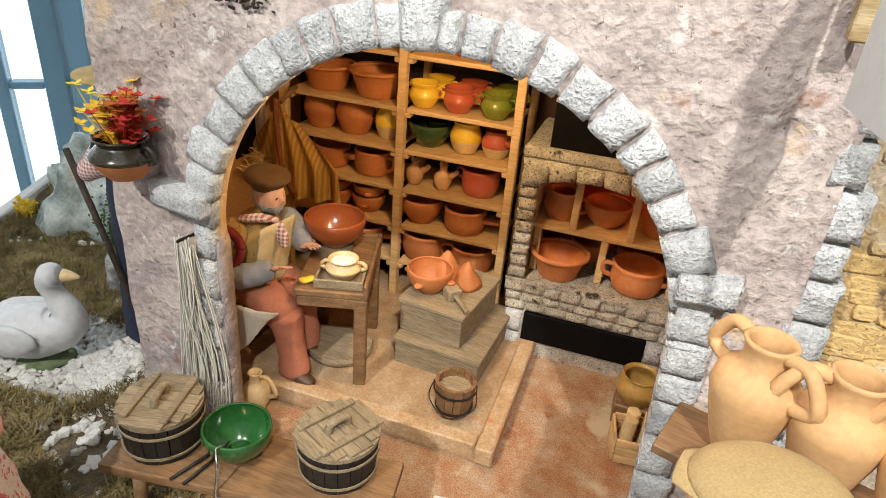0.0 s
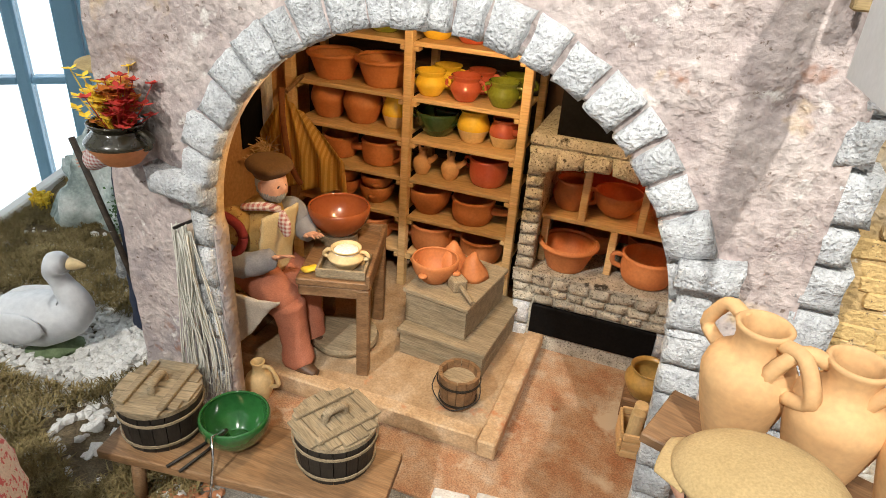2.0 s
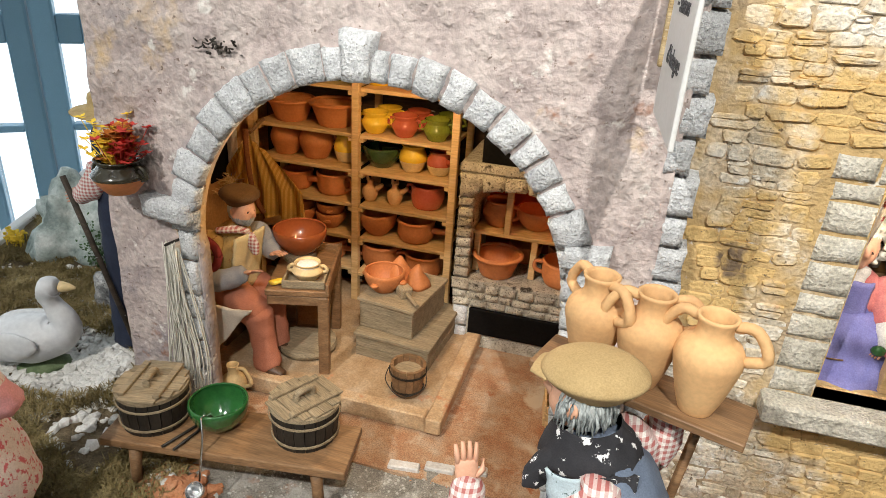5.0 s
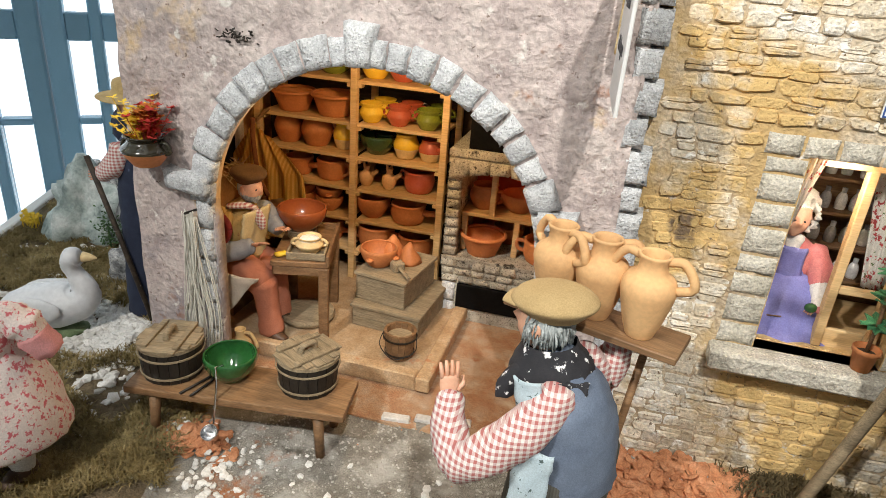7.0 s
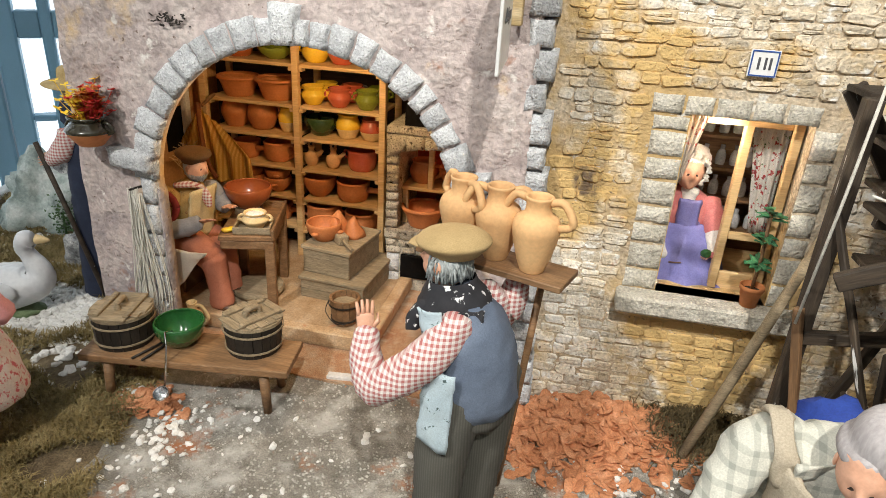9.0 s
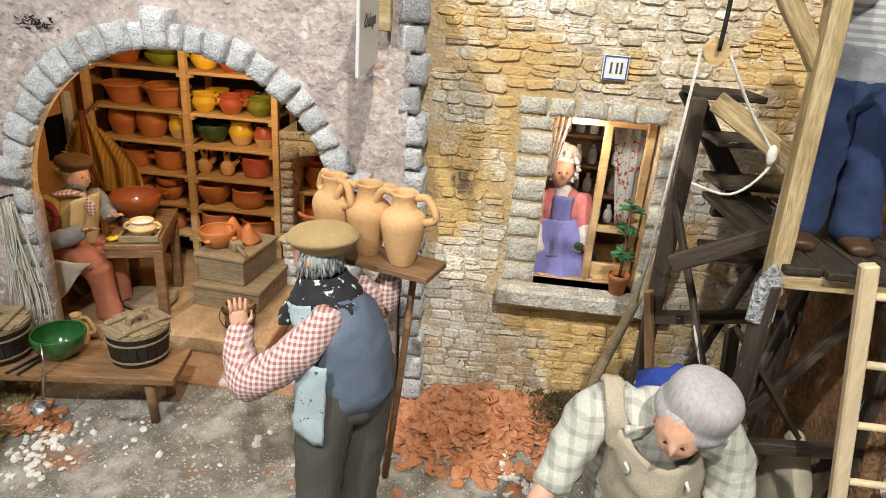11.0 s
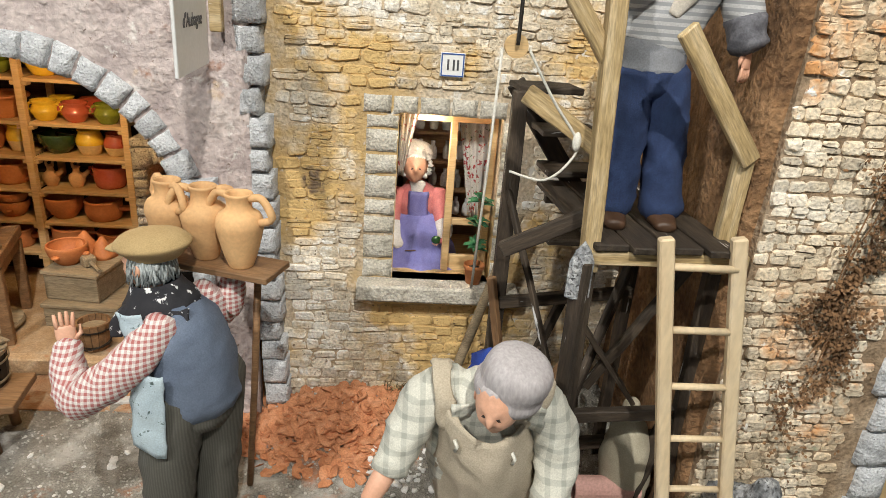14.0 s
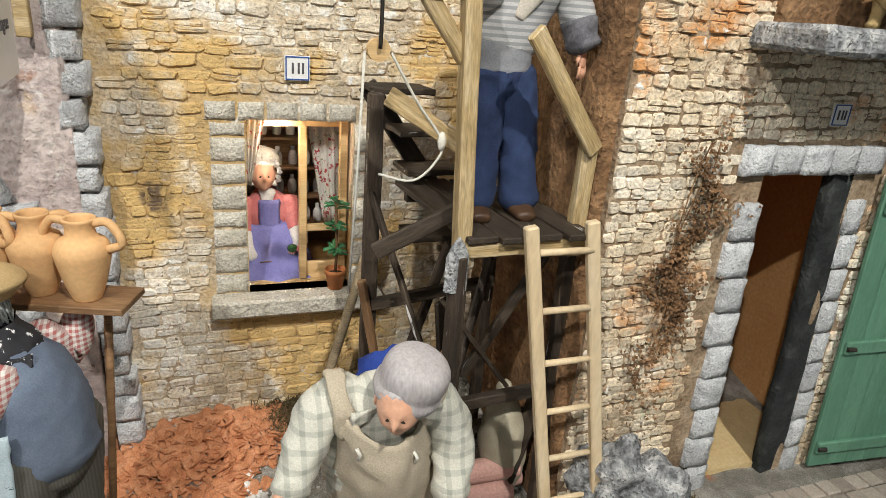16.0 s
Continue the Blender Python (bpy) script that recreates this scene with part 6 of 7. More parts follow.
# kneeling worker before the scaffold
M_PLAID = cloth("green_grey_plaid", (0.62, 0.61, 0.53), (0.29, 0.30, 0.26), 0.012, "plaid")
M_BEIGE = mat("beige_canvas", [(0.42, 0.36, 0.265), (0.50, 0.43, 0.33)], 50, 0.9, 0.3, 800, rnd=0)
M_KNIT = mat("grey_knit", [(0.34, 0.31, 0.31), (0.46, 0.43, 0.43)], 60, 0.95, 0.5, 500, rnd=0, stretch=(1, 1, 0.3))
def worker(bm):
    limb(bm, [(0.540, -0.262, 0.060), (0.532, -0.276, 0.130), (0.522, -0.294, 0.205), (0.520, -0.308, 0.246), (0.523, -0.322, 0.266)], [(0.038, 0.036), (0.042, 0.036), (0.044, 0.034), (0.038, 0.026), (0.015, 0.016)], 0)
    sheet(bm, lambda u, v: (0.516 + 0.019 * v + (u - 0.5) * (0.066 + 0.024 * v), -0.347 + 0.026 * v + 0.028 * (2 * u - 1) ** 2 - 0.004 * math.sin(7 * v), 0.240 - 0.150 * v + 0.012 * (u - 0.5) ** 2 * 4 - 0.014 * (u - 0.5)), 18, 22, 0.0026, 1)
    limb(bm, [(0.530, -0.290, 0.075), (0.526, -0.300, 0.120)], [(0.047, 0.034), (0.044, 0.030)], 1)
    for x0, x1 in ((0.491, 0.484), (0.540, 0.556)):
        limb(bm, [(x0, -0.326, 0.236), (x1 + 0.001, -0.326, 0.264), (x1, -0.306, 0.276), (x1 + 0.004, -0.284, 0.262)], [(0.007, 0.0022)] * 4, 1, (1, 0, 0), 12)
    for x, z in ((0.494, 0.232), (0.536, 0.222)):
        tube(bm, [(x, -0.340, z + 0.004), (x + 0.002, -0.343, z), (x + 0.001, -0.341, z - 0.005)], 0.0014, 6, 5)
    for e, x in ((-1, 0.507), (1, 0.543)):
        sheet(bm, lambda u, v: (x + e * (u - 0.5) * 0.030, -0.332 - 0.004 * u + 0.010 * v, 0.268 - 0.008 * u - 0.020 * v - 0.008 * u * v), 8, 8, 0.002, 0)
    limb(bm, [(0.498, -0.302, 0.256), (0.474, -0.308, 0.246), (0.460, -0.318, 0.222), (0.450, -0.328, 0.202)], [0.0170, 0.0180, 0.0155, 0.0135], 0)
    limb(bm, [(0.452, -0.327, 0.206), (0.442, -0.337, 0.192), (0.436, -0.342, 0.183)], [0.0085, 0.0080, 0.0065], 3)
    palm(bm, (0.437, -0.341, 0.185), (-0.45, -0.35, -0.8), (0.4, -0.8, 0.2), 0.0135, 3)
    limb(bm, [(0.548, -0.302, 0.250), (0.568, -0.308, 0.234), (0.576, -0.316, 0.204), (0.572, -0.330, 0.172)], [0.0175, 0.0185, 0.0165, 0.0140], 0)
    palm(bm, (0.571, -0.332, 0.168), (-0.3, -0.4, -0.9), (0.3, -0.8, 0.2), 0.0135, 3)
    limb(bm, [(0.520, -0.275, 0.076), (0.510, -0.318, 0.050), (0.515, -0.290, 0.010)], [0.028, 0.026, 0.018], 2)
    limb(bm, [(0.557, -0.272, 0.076), (0.565, -0.316, 0.050), (0.561, -0.290, 0.010)], [0.028, 0.026, 0.018], 2)
    head(bm, (0.520, -0.350, 0.276), 0.0205, -116, 20, 3, 4, 6, 0.55, -0.25)
    lathe(bm, smoothprof([(0.0195, -0.004), (0.0235, -0.003), (0.0248, 0.003), (0.0232, 0.008), (0.0238, 0.016), (0.0218, 0.025), (0.0145, 0.0305), (0, 0.0315)]), 36, 4, pose(0.5265, -0.343, 0.2815, 18, 15, 0), 1.0, 0.96)


doll("stooping worker doll in plaid shirt and grey cap", worker, [M_PLAID, M_BEIGE, M_BEIGE, M_SKIN, M_KNIT, M_ROPE, M_EYE], (0, 1, 2), 0.0032, 50, 2.0).matrix_world = Matrix.Translation((0.0, 0.0, 0.006))
lone(part("rag", jitter(blob(bmesh.new(), (0.430, -0.354, 0.172), (0.011, 0.008, 0.010), None, 0, 3, 0.9, 14), 0.003, 120), mat("white_rag", [(0.62, 0.62, 0.60), (0.76, 0.76, 0.75)], 60, 0.9, 0.4, 700), smooth=True), "crumpled white rag held by the stooping worker", "rag")

# man on the scaffold
M_STRIPE = cloth("grey_striped_jersey", (0.52, 0.52, 0.52), (0.30, 0.31, 0.32), 0.0055, "hstripe")
M_SASH = mat("grey_sash", [(0.20, 0.21, 0.23), (0.28, 0.29, 0.31)], 40, 0.9, 0.3, 700, rnd=0)
M_CUFF = mat("dark_checked_cuff", [(0.05, 0.05, 0.06), (0.2, 0.2, 0.22)], 150, 0.9, 0.3, 700, rnd=0)


def scaffold_man(bm):
    limb(bm, [(0.637, -0.165, 0.482), (0.636, -0.165, 0.450), (0.636, -0.166, 0.410), (0.633, -0.168, 0.369)], [(0.0185, 0.019), 0.0180, 0.0165, 0.0185], 0)
    limb(bm, [(0.659, -0.165, 0.482), (0.666, -0.166, 0.450), (0.672, -0.167, 0.410), (0.677, -0.168, 0.369)], [(0.0195, 0.019), 0.0190, 0.0175, 0.0195], 0)
    limb(bm, [(0.648, -0.165, 0.470), (0.647, -0.165, 0.490)], [(0.026, 0.020), (0.026, 0.021)], 0)
    limb(bm, [(0.647, -0.165, 0.486), (0.647, -0.165, 0.500), (0.648, -0.165, 0.510)], [(0.0265, 0.0215), (0.0270, 0.022), (0.0275, 0.022)], 1)
    limb(bm, [(0.648, -0.165, 0.506), (0.654, -0.166, 0.535), (0.665, -0.166, 0.572), (0.666, -0.165, 0.592)], [(0.0285, 0.0225), (0.032, 0.024), (0.033, 0.024), (0.014, 0.014)], 2)
    limb(bm, [(0.690, -0.166, 0.570), (0.706, -0.170, 0.545), (0.716, -0.176, 0.516)], [0.0160, 0.0150, 0.0130], 2)
    limb(bm, [(0.712, -0.174, 0.528), (0.717, -0.177, 0.510)], [0.0150, 0.0145], 4)
    palm(bm, (0.718, -0.177, 0.506), (0.05, -0.1, -1), (0.6, -0.8, 0), 0.0145, 3)
    limb(bm, [(0.640, -0.166, 0.570), (0.624, -0.176, 0.545), (0.618, -0.190, 0.560)], [0.016, 0.015, 0.012], 2)
    head(bm, (0.666, -0.168, 0.615), 0.024, -90, 0, 3, 6, 6)
    limb(bm, [(0.668, -0.190, 0.580), (0.660, -0.194, 0.555), (0.648, -0.190, 0.528)], [(0.010, 0.003), (0.011, 0.003), (0.005, 0.002)], 5)
    for x in (0.632, 0.676):
        limb(bm, [(x, -0.160, 0.363), (x - 0.001, -0.180, 0.363), (x - 0.003, -0.198, 0.361)], [(0.011, 0.0075), (0.012, 0.0075), (0.009, 0.005)], 6, (1, 0, 0), 16, 4)


doll("doll in blue trousers standing on the scaffold", scaffold_man, [M_BLUE, M_SASH, M_STRIPE, M_SKIN, M_CUFF, M_APR, M_SHOE], (0, 1, 2, 4), 0.0026, 50, 3.0).matrix_world = Matrix.Translation((0.0, -0.010, 0.0))

# woman at the window
M_PURP = mat("violet_blue_cotton", [(0.14, 0.14, 0.38), (0.25, 0.25, 0.54)], 60, 0.9, 0.3, 700, rnd=0)
M_PINKS = mat("pink_shawl", [(0.52, 0.14, 0.14), (0.62, 0.24, 0.22)], 80, 0.9, 0.3, 700, rnd=0)
M_LACE = mat("white_lace", [(0.62, 0.60, 0.56), (0.78, 0.76, 0.72)], 120, 0.9, 0.5, 700, rnd=0)
def window_woman(bm):
    limb(bm, [(0.486, 0.056, 0.172), (0.483, 0.060, 0.215), (0.478, 0.065, 0.245), (0.476, 0.066, 0.262)], [(0.050, 0.040), (0.042, 0.032), (0.025, 0.020), (0.021, 0.017)], 0)
    limb(bm, [(0.476, 0.067, 0.256), (0.474, 0.069, 0.278), (0.472, 0.070, 0.298)], [(0.024, 0.017), (0.030, 0.018), (0.011, 0.011)], 1)
    sheet(bm, lambda u, v: (0.464 + 0.024 * u, 0.0465 + 0.006 * (2 * u - 1) ** 2 - 0.002 * v, 0.290 - 0.034 * v), 8, 8, 0.0016, 0)
    sheet(bm, lambda u, v: (0.474 + (u - 0.5) * (0.042 + 0.052 * v) + 0.010 * v, 0.044 - 0.030 * v + 0.010 * (2 * u - 1) ** 2 - 0.003 * math.sin(16 * u) * v, 0.260 - 0.066 * v), 24, 12, 0.0016, 0)
    limb(bm, [(0.474, 0.058, 0.300), (0.474, 0.054, 0.286)], [(0.010, 0.006), (0.007, 0.003)], 2)
    limb(bm, [(0.449, 0.066, 0.284), (0.444, 0.060, 0.268), (0.445, 0.052, 0.250)], [0.0115, 0.0125, 0.0110], 1)
    limb(bm, [(0.445, 0.052, 0.252), (0.448, 0.042, 0.234), (0.455, 0.034, 0.224)], [0.0100, 0.0100, 0.0070], 2)
    palm(bm, (0.455, 0.034, 0.224), (0.8, -0.4, -0.5), (0, -1, 0.2), 0.0090, 3)
    tube(bm, [(0.462, 0.028, 0.219), (0.475, 0.024, 0.222)], 0.0008, 6, 5)
    limb(bm, [(0.499, 0.068, 0.284), (0.506, 0.060, 0.268), (0.508, 0.052, 0.254)], [0.0115, 0.0125, 0.0110], 1)
    limb(bm, [(0.508, 0.052, 0.256), (0.511, 0.044, 0.242), (0.509, 0.036, 0.234)], [0.0100, 0.0100, 0.0070], 2)
    palm(bm, (0.509, 0.036, 0.234), (-0.6, -0.5, -0.2), (0, 0, 1), 0.0090, 3)
    blob(bm, (0.500, 0.027, 0.236), (0.0065, 0.005, 0.0055), None, 4, 2)
    blob(bm, (0.508, 0.026, 0.236), (0.004, 0.004, 0.004), None, 1, 2)
    head(bm, (0.4695, 0.060, 0.319), 0.0190, -86, 2, 3, 2, 6, 0.42, 0.0)
    blob(bm, (0.4690, 0.068, 0.336), (0.0205, 0.018, 0.0155), None, 2, 3, 0.15)
    frill = [(0.4695 + 0.0185 * math.cos(a) * (1 + 0.07 * math.sin(11 * a)), 0.056 - 0.003 * math.sin(13 * a), 0.322 + 0.0200 * math.sin(a) * (1 + 0.05 * math.sin(9 * a))) for a in [-0.9 + k * (math.pi + 1.8) / 40 for k in range(41)]]
    tube(bm, frill, [0.0030 + 0.0009 * math.sin(k * 1.7) for k in range(41)], 8, 2)


wm = doll("doll in violet apron and lace bonnet at the window", window_woman, [M_PURP, M_PINKS, M_LACE, M_SKIN, M_GREEN, M_WOOD, M_EYE], (0, 1, 2), 0.0014, 70, 4.0)
wm.matrix_world = Matrix.Translation((0.469, 0.104, 0.190)) @ Matrix.Scale(1.04, 4) @ Matrix.Translation((-0.4695, -0.060, -0.1945))

# girl in a floral dress
M_FLOR = mat("pink_floral_cotton", [(0.66, 0.56, 0.52), (0.74, 0.66, 0.62)], 50, 0.9, 0.3, 700, rnd=0, spots=[((0.58, 0.14, 0.16), 170, 0.54, 0.03), ((0.30, 0.30, 0.16), 260, 0.66, 0.03)])
M_PINK = mat("pink_cotton", [(0.62, 0.26, 0.26), (0.70, 0.34, 0.34)], 50, 0.9, 0.3, 700, rnd=0)
def floral_girl(bm):
    lathe(bm, smoothprof([(0.054, 0.058), (0.0605, 0.062), (0.055, 0.095), (0.042, 0.130), (0.027, 0.155), (0.024, 0.160)]), 44, 0, pose(-0.290, -0.212, 0.0))
    limb(bm, [(-0.293, -0.215, 0.150), (-0.293, -0.215, 0.185), (-0.295, -0.215, 0.215)], [0.026, 0.030, 0.014], 0)
    limb(bm, [(-0.270, -0.208, 0.202), (-0.254, -0.200, 0.188), (-0.246, -0.196, 0.176)], [0.014, 0.017, 0.015], 0)
    limb(bm, [(-0.248, -0.197, 0.178), (-0.240, -0.192, 0.160)], [0.0165, 0.0150], 1)
    for x in (-0.278, -0.306):
        limb(bm, [(x, -0.215, 0.070), (x, -0.216, 0.014)], [0.013, 0.011], 2)
        limb(bm, [(x, -0.206, 0.010), (x, -0.224, 0.009), (x, -0.240, 0.006)], [(0.011, 0.010), (0.012, 0.009), (0.009, 0.005)], 3, (1, 0, 0), 16, 4)
    head(bm, (-0.296, -0.216, 0.240), 0.025, 90, 0, 5, 4, 3)


doll("doll in a pink floral dress standing on the grass", floral_girl, [M_FLOR, M_PINK, M_LACE, M_SHOE, M_LACE, M_SKIN], (0, 1, 2), 0.0034, 45, 5.0)

# shepherd behind the wall's end
M_STRAW = mat("straw", [(0.34, 0.24, 0.10), (0.50, 0.38, 0.18)], 90, 0.9, 0.5, 700, rnd=0)
M_NAVY = mat("navy_wool", [(0.012, 0.018, 0.04), (0.025, 0.035, 0.07)], 60, 0.9, 0.3, 700, rnd=0)
def shepherd(bm):
    limb(bm, [(-0.385, 0.130, 0.010), (-0.378, 0.130, 0.12), (-0.372, 0.130, 0.20), (-0.366, 0.130, 0.275), (-0.366, 0.128, 0.302)], [0.034, 0.034, 0.036, 0.032, 0.014], 0)
    blob(bm, (-0.400, 0.150, 0.292), (0.026, 0.026, 0.034), None, 0, 3)
    limb(bm, [(-0.380, 0.100, 0.272), (-0.394, 0.096, 0.246), (-0.412, 0.096, 0.234)], [0.0150, 0.0150, 0.0110], 1)
    palm(bm, (-0.412, 0.096, 0.234), (-1, -0.1, -0.25), (0, -1, 0.2), 0.0140, 2)
    head(bm, (-0.362, 0.110, 0.330), 0.0225, -20, 6, 2, 4, 5)
    lathe(bm, smoothprof([(0.040, -0.001), (0.041, 0.001), (0.026, 0.005), (0.0215, 0.010), (0.0200, 0.022), (0.010, 0.0265), (0, 0.027)]), 32, 3, pose(-0.366, 0.112, 0.343, 0, 4, 0))


doll("shepherd doll in a straw hat beside the wall", shepherd, [M_NAVY, M_GING, M_SKIN, M_STRAW, M_HAIR, M_EYE], (0, 1), 0.0024, 50, 6.0)
lone(part("walking_stick", tube(bmesh.new(), [(-0.432, 0.092, 0.258), (-0.395, 0.090, 0.150), (-0.352, 0.088, 0.015)], 0.0038, 8), M_DARKWOOD, smooth=True), "long dark shepherd's stick planted in the grass", "stick")

# goose on a green base
M_GOOSE = mat("white_painted_resin", [(0.55, 0.57, 0.60), (0.72, 0.73, 0.74)], 30, 0.6, 0.3, 120, bdist=0.001, rnd=0, fineamt=0.05)
goose = thing("goose", "white painted goose figurine on the pebbles", "goose figurine", at=pose(-0.456, 0.028, 0.0, 0, 0, 18) @ Matrix.Scale(0.93, 4))
bm = bmesh.new()
tube(bm, spline([(-0.095, 0, 0.040), (-0.060, 0, 0.050), (-0.010, 0, 0.052), (0.030, 0, 0.062), (0.042, 0, 0.082), (0.032, 0, 0.104), (0.026, 0, 0.122), (0.032, 0, 0.136), (0.042, 0, 0.138)], 5),
     [v.x for v in spline([(0.004, 0, 0), (0.026, 0, 0), (0.036, 0, 0), (0.030, 0, 0), (0.020, 0, 0), (0.013, 0, 0), (0.013, 0, 0), (0.016, 0, 0), (0.009, 0, 0)], 5)], 18)
part("body", jitter(bm, 0.002, 60), M_GOOSE, goose, smooth=True)
for s_ in (-1, 1):
    part("wing", blob(bmesh.new(), (-0.030, s_ * 0.031, 0.056), (0.050, 0.008, 0.024), rotm(0, -8, s_ * 8), 0, 3, 0.15), M_GOOSE, goose, smooth=True)
part("beak", lathe(bmesh.new(), [(0.008, 0), (0.006, 0.010), (0.002, 0.020), (0, 0.021)], 12, 0, pose(0.046, 0, 0.137, 0, 94, 0)), M_CREAM, goose, "ochre beak", smooth=True)
part("base", blob(bmesh.new(), (0.0, 0, 0.008), (0.036, 0.026, 0.012), None, 0, 3, 0.3), mat("mossy_green_paint", [(0.06, 0.10, 0.04), (0.20, 0.26, 0.14)], 60, 0.9, 0.3), goose, "mossy green base", smooth=True)


def rock(name, label, c, r, material, seed, group="", sub=4, rough=0.5):
    bm = bmesh.new()
    bmesh.ops.create_icosphere(bm, subdivisions=sub, radius=1)
    for v in bm.verts:
        k = 1 + rough * 0.5 * noise.fractal(v.co * 1.3 + Vector((seed, 0, 0)), 1.0, 2.0, 5)
        v.co = Vector((v.co.x * r[0], v.co.y * r[1], v.co.z * r[2])) * k
    o = part(name, bm, material, smooth=True)
    o.matrix_world = pose(*c)
    return lone(o, label, "rock", group)


M_ROCKG = mat("greenish_rock", [(0.20, 0.26, 0.25), (0.46, 0.54, 0.52), (0.74, 0.78, 0.76)], 30, 0.8, 0.6, 200, bdist=0.003, contrast=0.35)
M_ROCKW = mat("grey_white_rock", [(0.09, 0.095, 0.10), (0.34, 0.35, 0.36), (0.64, 0.64, 0.63)], 55, 0.9, 1.0, 260, bdist=0.004, contrast=0.32, fineamt=0.3, spots=[((0.10, 0.10, 0.10), 320, 0.57, 0.07)])
rock("rock", "large greenish white rock on the grass", (-0.680, 0.330, 0.045), (0.080, 0.06, 0.088), M_ROCKG, 1.0, "rocks on the meadow", rough=1.0)
rock("rock", "grey rock behind the shepherd", (-0.600, 0.370, 0.08), (0.08, 0.06, 0.10), M_ROCKW, 2.0, "rocks on the meadow", rough=0.9)
rock("rock", "grey rock up on the slope", (-0.50, 0.42, 0.10), (0.09, 0.06, 0.10), M_ROCKW, 5.0, "rocks on the meadow", rough=0.9)
for x, y, z, h in ((-0.452, 0.212, 0.028, 0.070), (-0.470, 0.270, 0.052, 0.120), (-0.490, 0.330, 0.080, 0.176)):
    bm = box(bmesh.new(), (0, 0, 0), (0.115, 0.058, h), None, 0.006)
    bmesh.ops.subdivide_edges(bm, edges=[e for e in bm.edges if e.calc_length() > 0.02], cuts=7, use_grid_fill=True)
    o = part("stone_step", jitter(jitter(bm, 0.006, 34, z * 50), 0.003, 110, z * 20), M_ROCKW, smooth=True)
    o.matrix_world = pose(x, y, z, 0, 0, 12)
    lone(o, "rough grey stone step up the slope", "step", "stone steps on the slope")
for k, (x, y, z, r) in enumerate(((0.795, -0.248, 0.082, 0.040), (0.830, -0.262, 0.060, 0.040), (0.790, -0.272, 0.045, 0.040), (0.845, -0.290, 0.036, 0.034), (0.812, -0.302, 0.032, 0.032))):
    rock("rock", "rough grey white rock at the wall's corner", (x, y, z), (r, r * 0.8, r), M_ROCKW, 7.0 + k, "rocks at the wall corner", rough=0.95)
# yellow flowers at the stage edge
bm = bmesh.new()
ry_ = random.Random(14)
for k in range(60):
    p = Vector((-0.790 + ry_.gauss(0, 0.010), 0.300 + ry_.gauss(0, 0.008), 0.022 + abs(ry_.gauss(0, 0.010))))
    blob(bm, p, (0.0035, 0.0035, 0.0028), None, 0, 1)
    tube(bm, [(p.x, p.y, 0.0), tuple(p)], 0.0005, 4)
lone(part("yellow_flowers", bm, M_FY), "small clump of yellow flowers by the stage edge", "flowers")
# green tufts
M_TUFT = mat("green_foam_foliage", [(0.03, 0.07, 0.03), (0.08, 0.16, 0.06)], 120, 0.95, 0, 700)
rt = random.Random(4)
for (cx_, cy_, cz_, n_) in ((-0.585, 0.275, 0.045, 260), (-0.500, 0.245, 0.08, 120)):
    bm = bmesh.new()
    for k in range(n_):
        p = Vector((cx_ + rt.gauss(0, 0.012), cy_ + rt.gauss(0, 0.010), cz_ + rt.gauss(0, 0.022)))
        d = Vector((rt.uniform(-1, 1), rt.uniform(-1, 1), rt.uniform(-0.2, 1))).normalized() * 0.006
        s_ = d.orthogonal().normalized() * 0.0018
        bm.faces.new([bm.verts.new(q) for q in (p, p + d * 0.5 + s_, p + d, p + d * 0.5 - s_)])
    tube(bm, [(cx_, cy_, 0.0), (cx_, cy_, cz_ + 0.01)], 0.002, 5)
    lone(part("shrub", bm, M_TUFT), "small dark green shrub beside the rocks", "shrub", "shrubs")


# ---------- scaffold and ladder ----------
scaf = thing("scaffold", "rickety builder's scaffold of dark and ochre timber", "scaffold")


def tim(nm, a, b, w, h, m_, lab=""):
    a, b = Vector(a), Vector(b)
    bm = box(bmesh.new(), (0, 0, 0), ((b - a).length, w, h), None, 0.001)
    bmesh.ops.subdivide_edges(bm, edges=[e for e in bm.edges if e.calc_length() > 0.03], cuts=5)
    o = part(nm, jitter(bm, 0.0009, 60, a[0] * 90), m_, scaf, lab)
    o.matrix_local = Matrix.Translation((a + b) / 2) @ along(a, b)
    return o


tim("post", (0.604, -0.232, 0.330), (0.588, -0.232, 0.62), 0.015, 0.013, M_YELWOOD, "ochre front post")
tim("post", (0.612, -0.224, 0.015), (0.604, -0.224, 0.405), 0.013, 0.013, M_DARKWOOD)
tim("beam", (0.495, -0.232, 0.545), (0.607, -0.232, 0.545), 0.012, 0.011, M_YELWOOD)
tim("brace", (0.558, -0.228, 0.542), (0.598, -0.228, 0.490), 0.010, 0.012, M_YELWOOD)
tim("brace", (0.545, -0.190, 0.462), (0.606, -0.212, 0.424), 0.010, 0.015, M_YELWOOD)
tim("brace", (0.540, -0.185, 0.325), (0.612, -0.206, 0.371), 0.009, 0.014, M_DARKWOOD)
tim("post", (0.556, -0.110, 0.015), (0.555, -0.110, 0.452), 0.014, 0.014, M_DARKWOOD)
tim("post", (0.596, -0.250, 0.010), (0.592, -0.254, 0.345), 0.013, 0.008, M_DARKWOOD)
bm = bmesh.new()
lathe(bm, [(0.010, 0), (0.010, 0.030), (0.006, 0.040), (0.0, 0.048)], 6, 0, pose(0.5915, -0.254, 0.315), 1, 0.5)
part("post_tip", bm, M_ROCKW, scaf, "white painted post tip")
tim("strut", (0.553, -0.115, 0.36), (0.602, -0.17, 0.20), 0.006, 0.006, M_DARKWOOD)
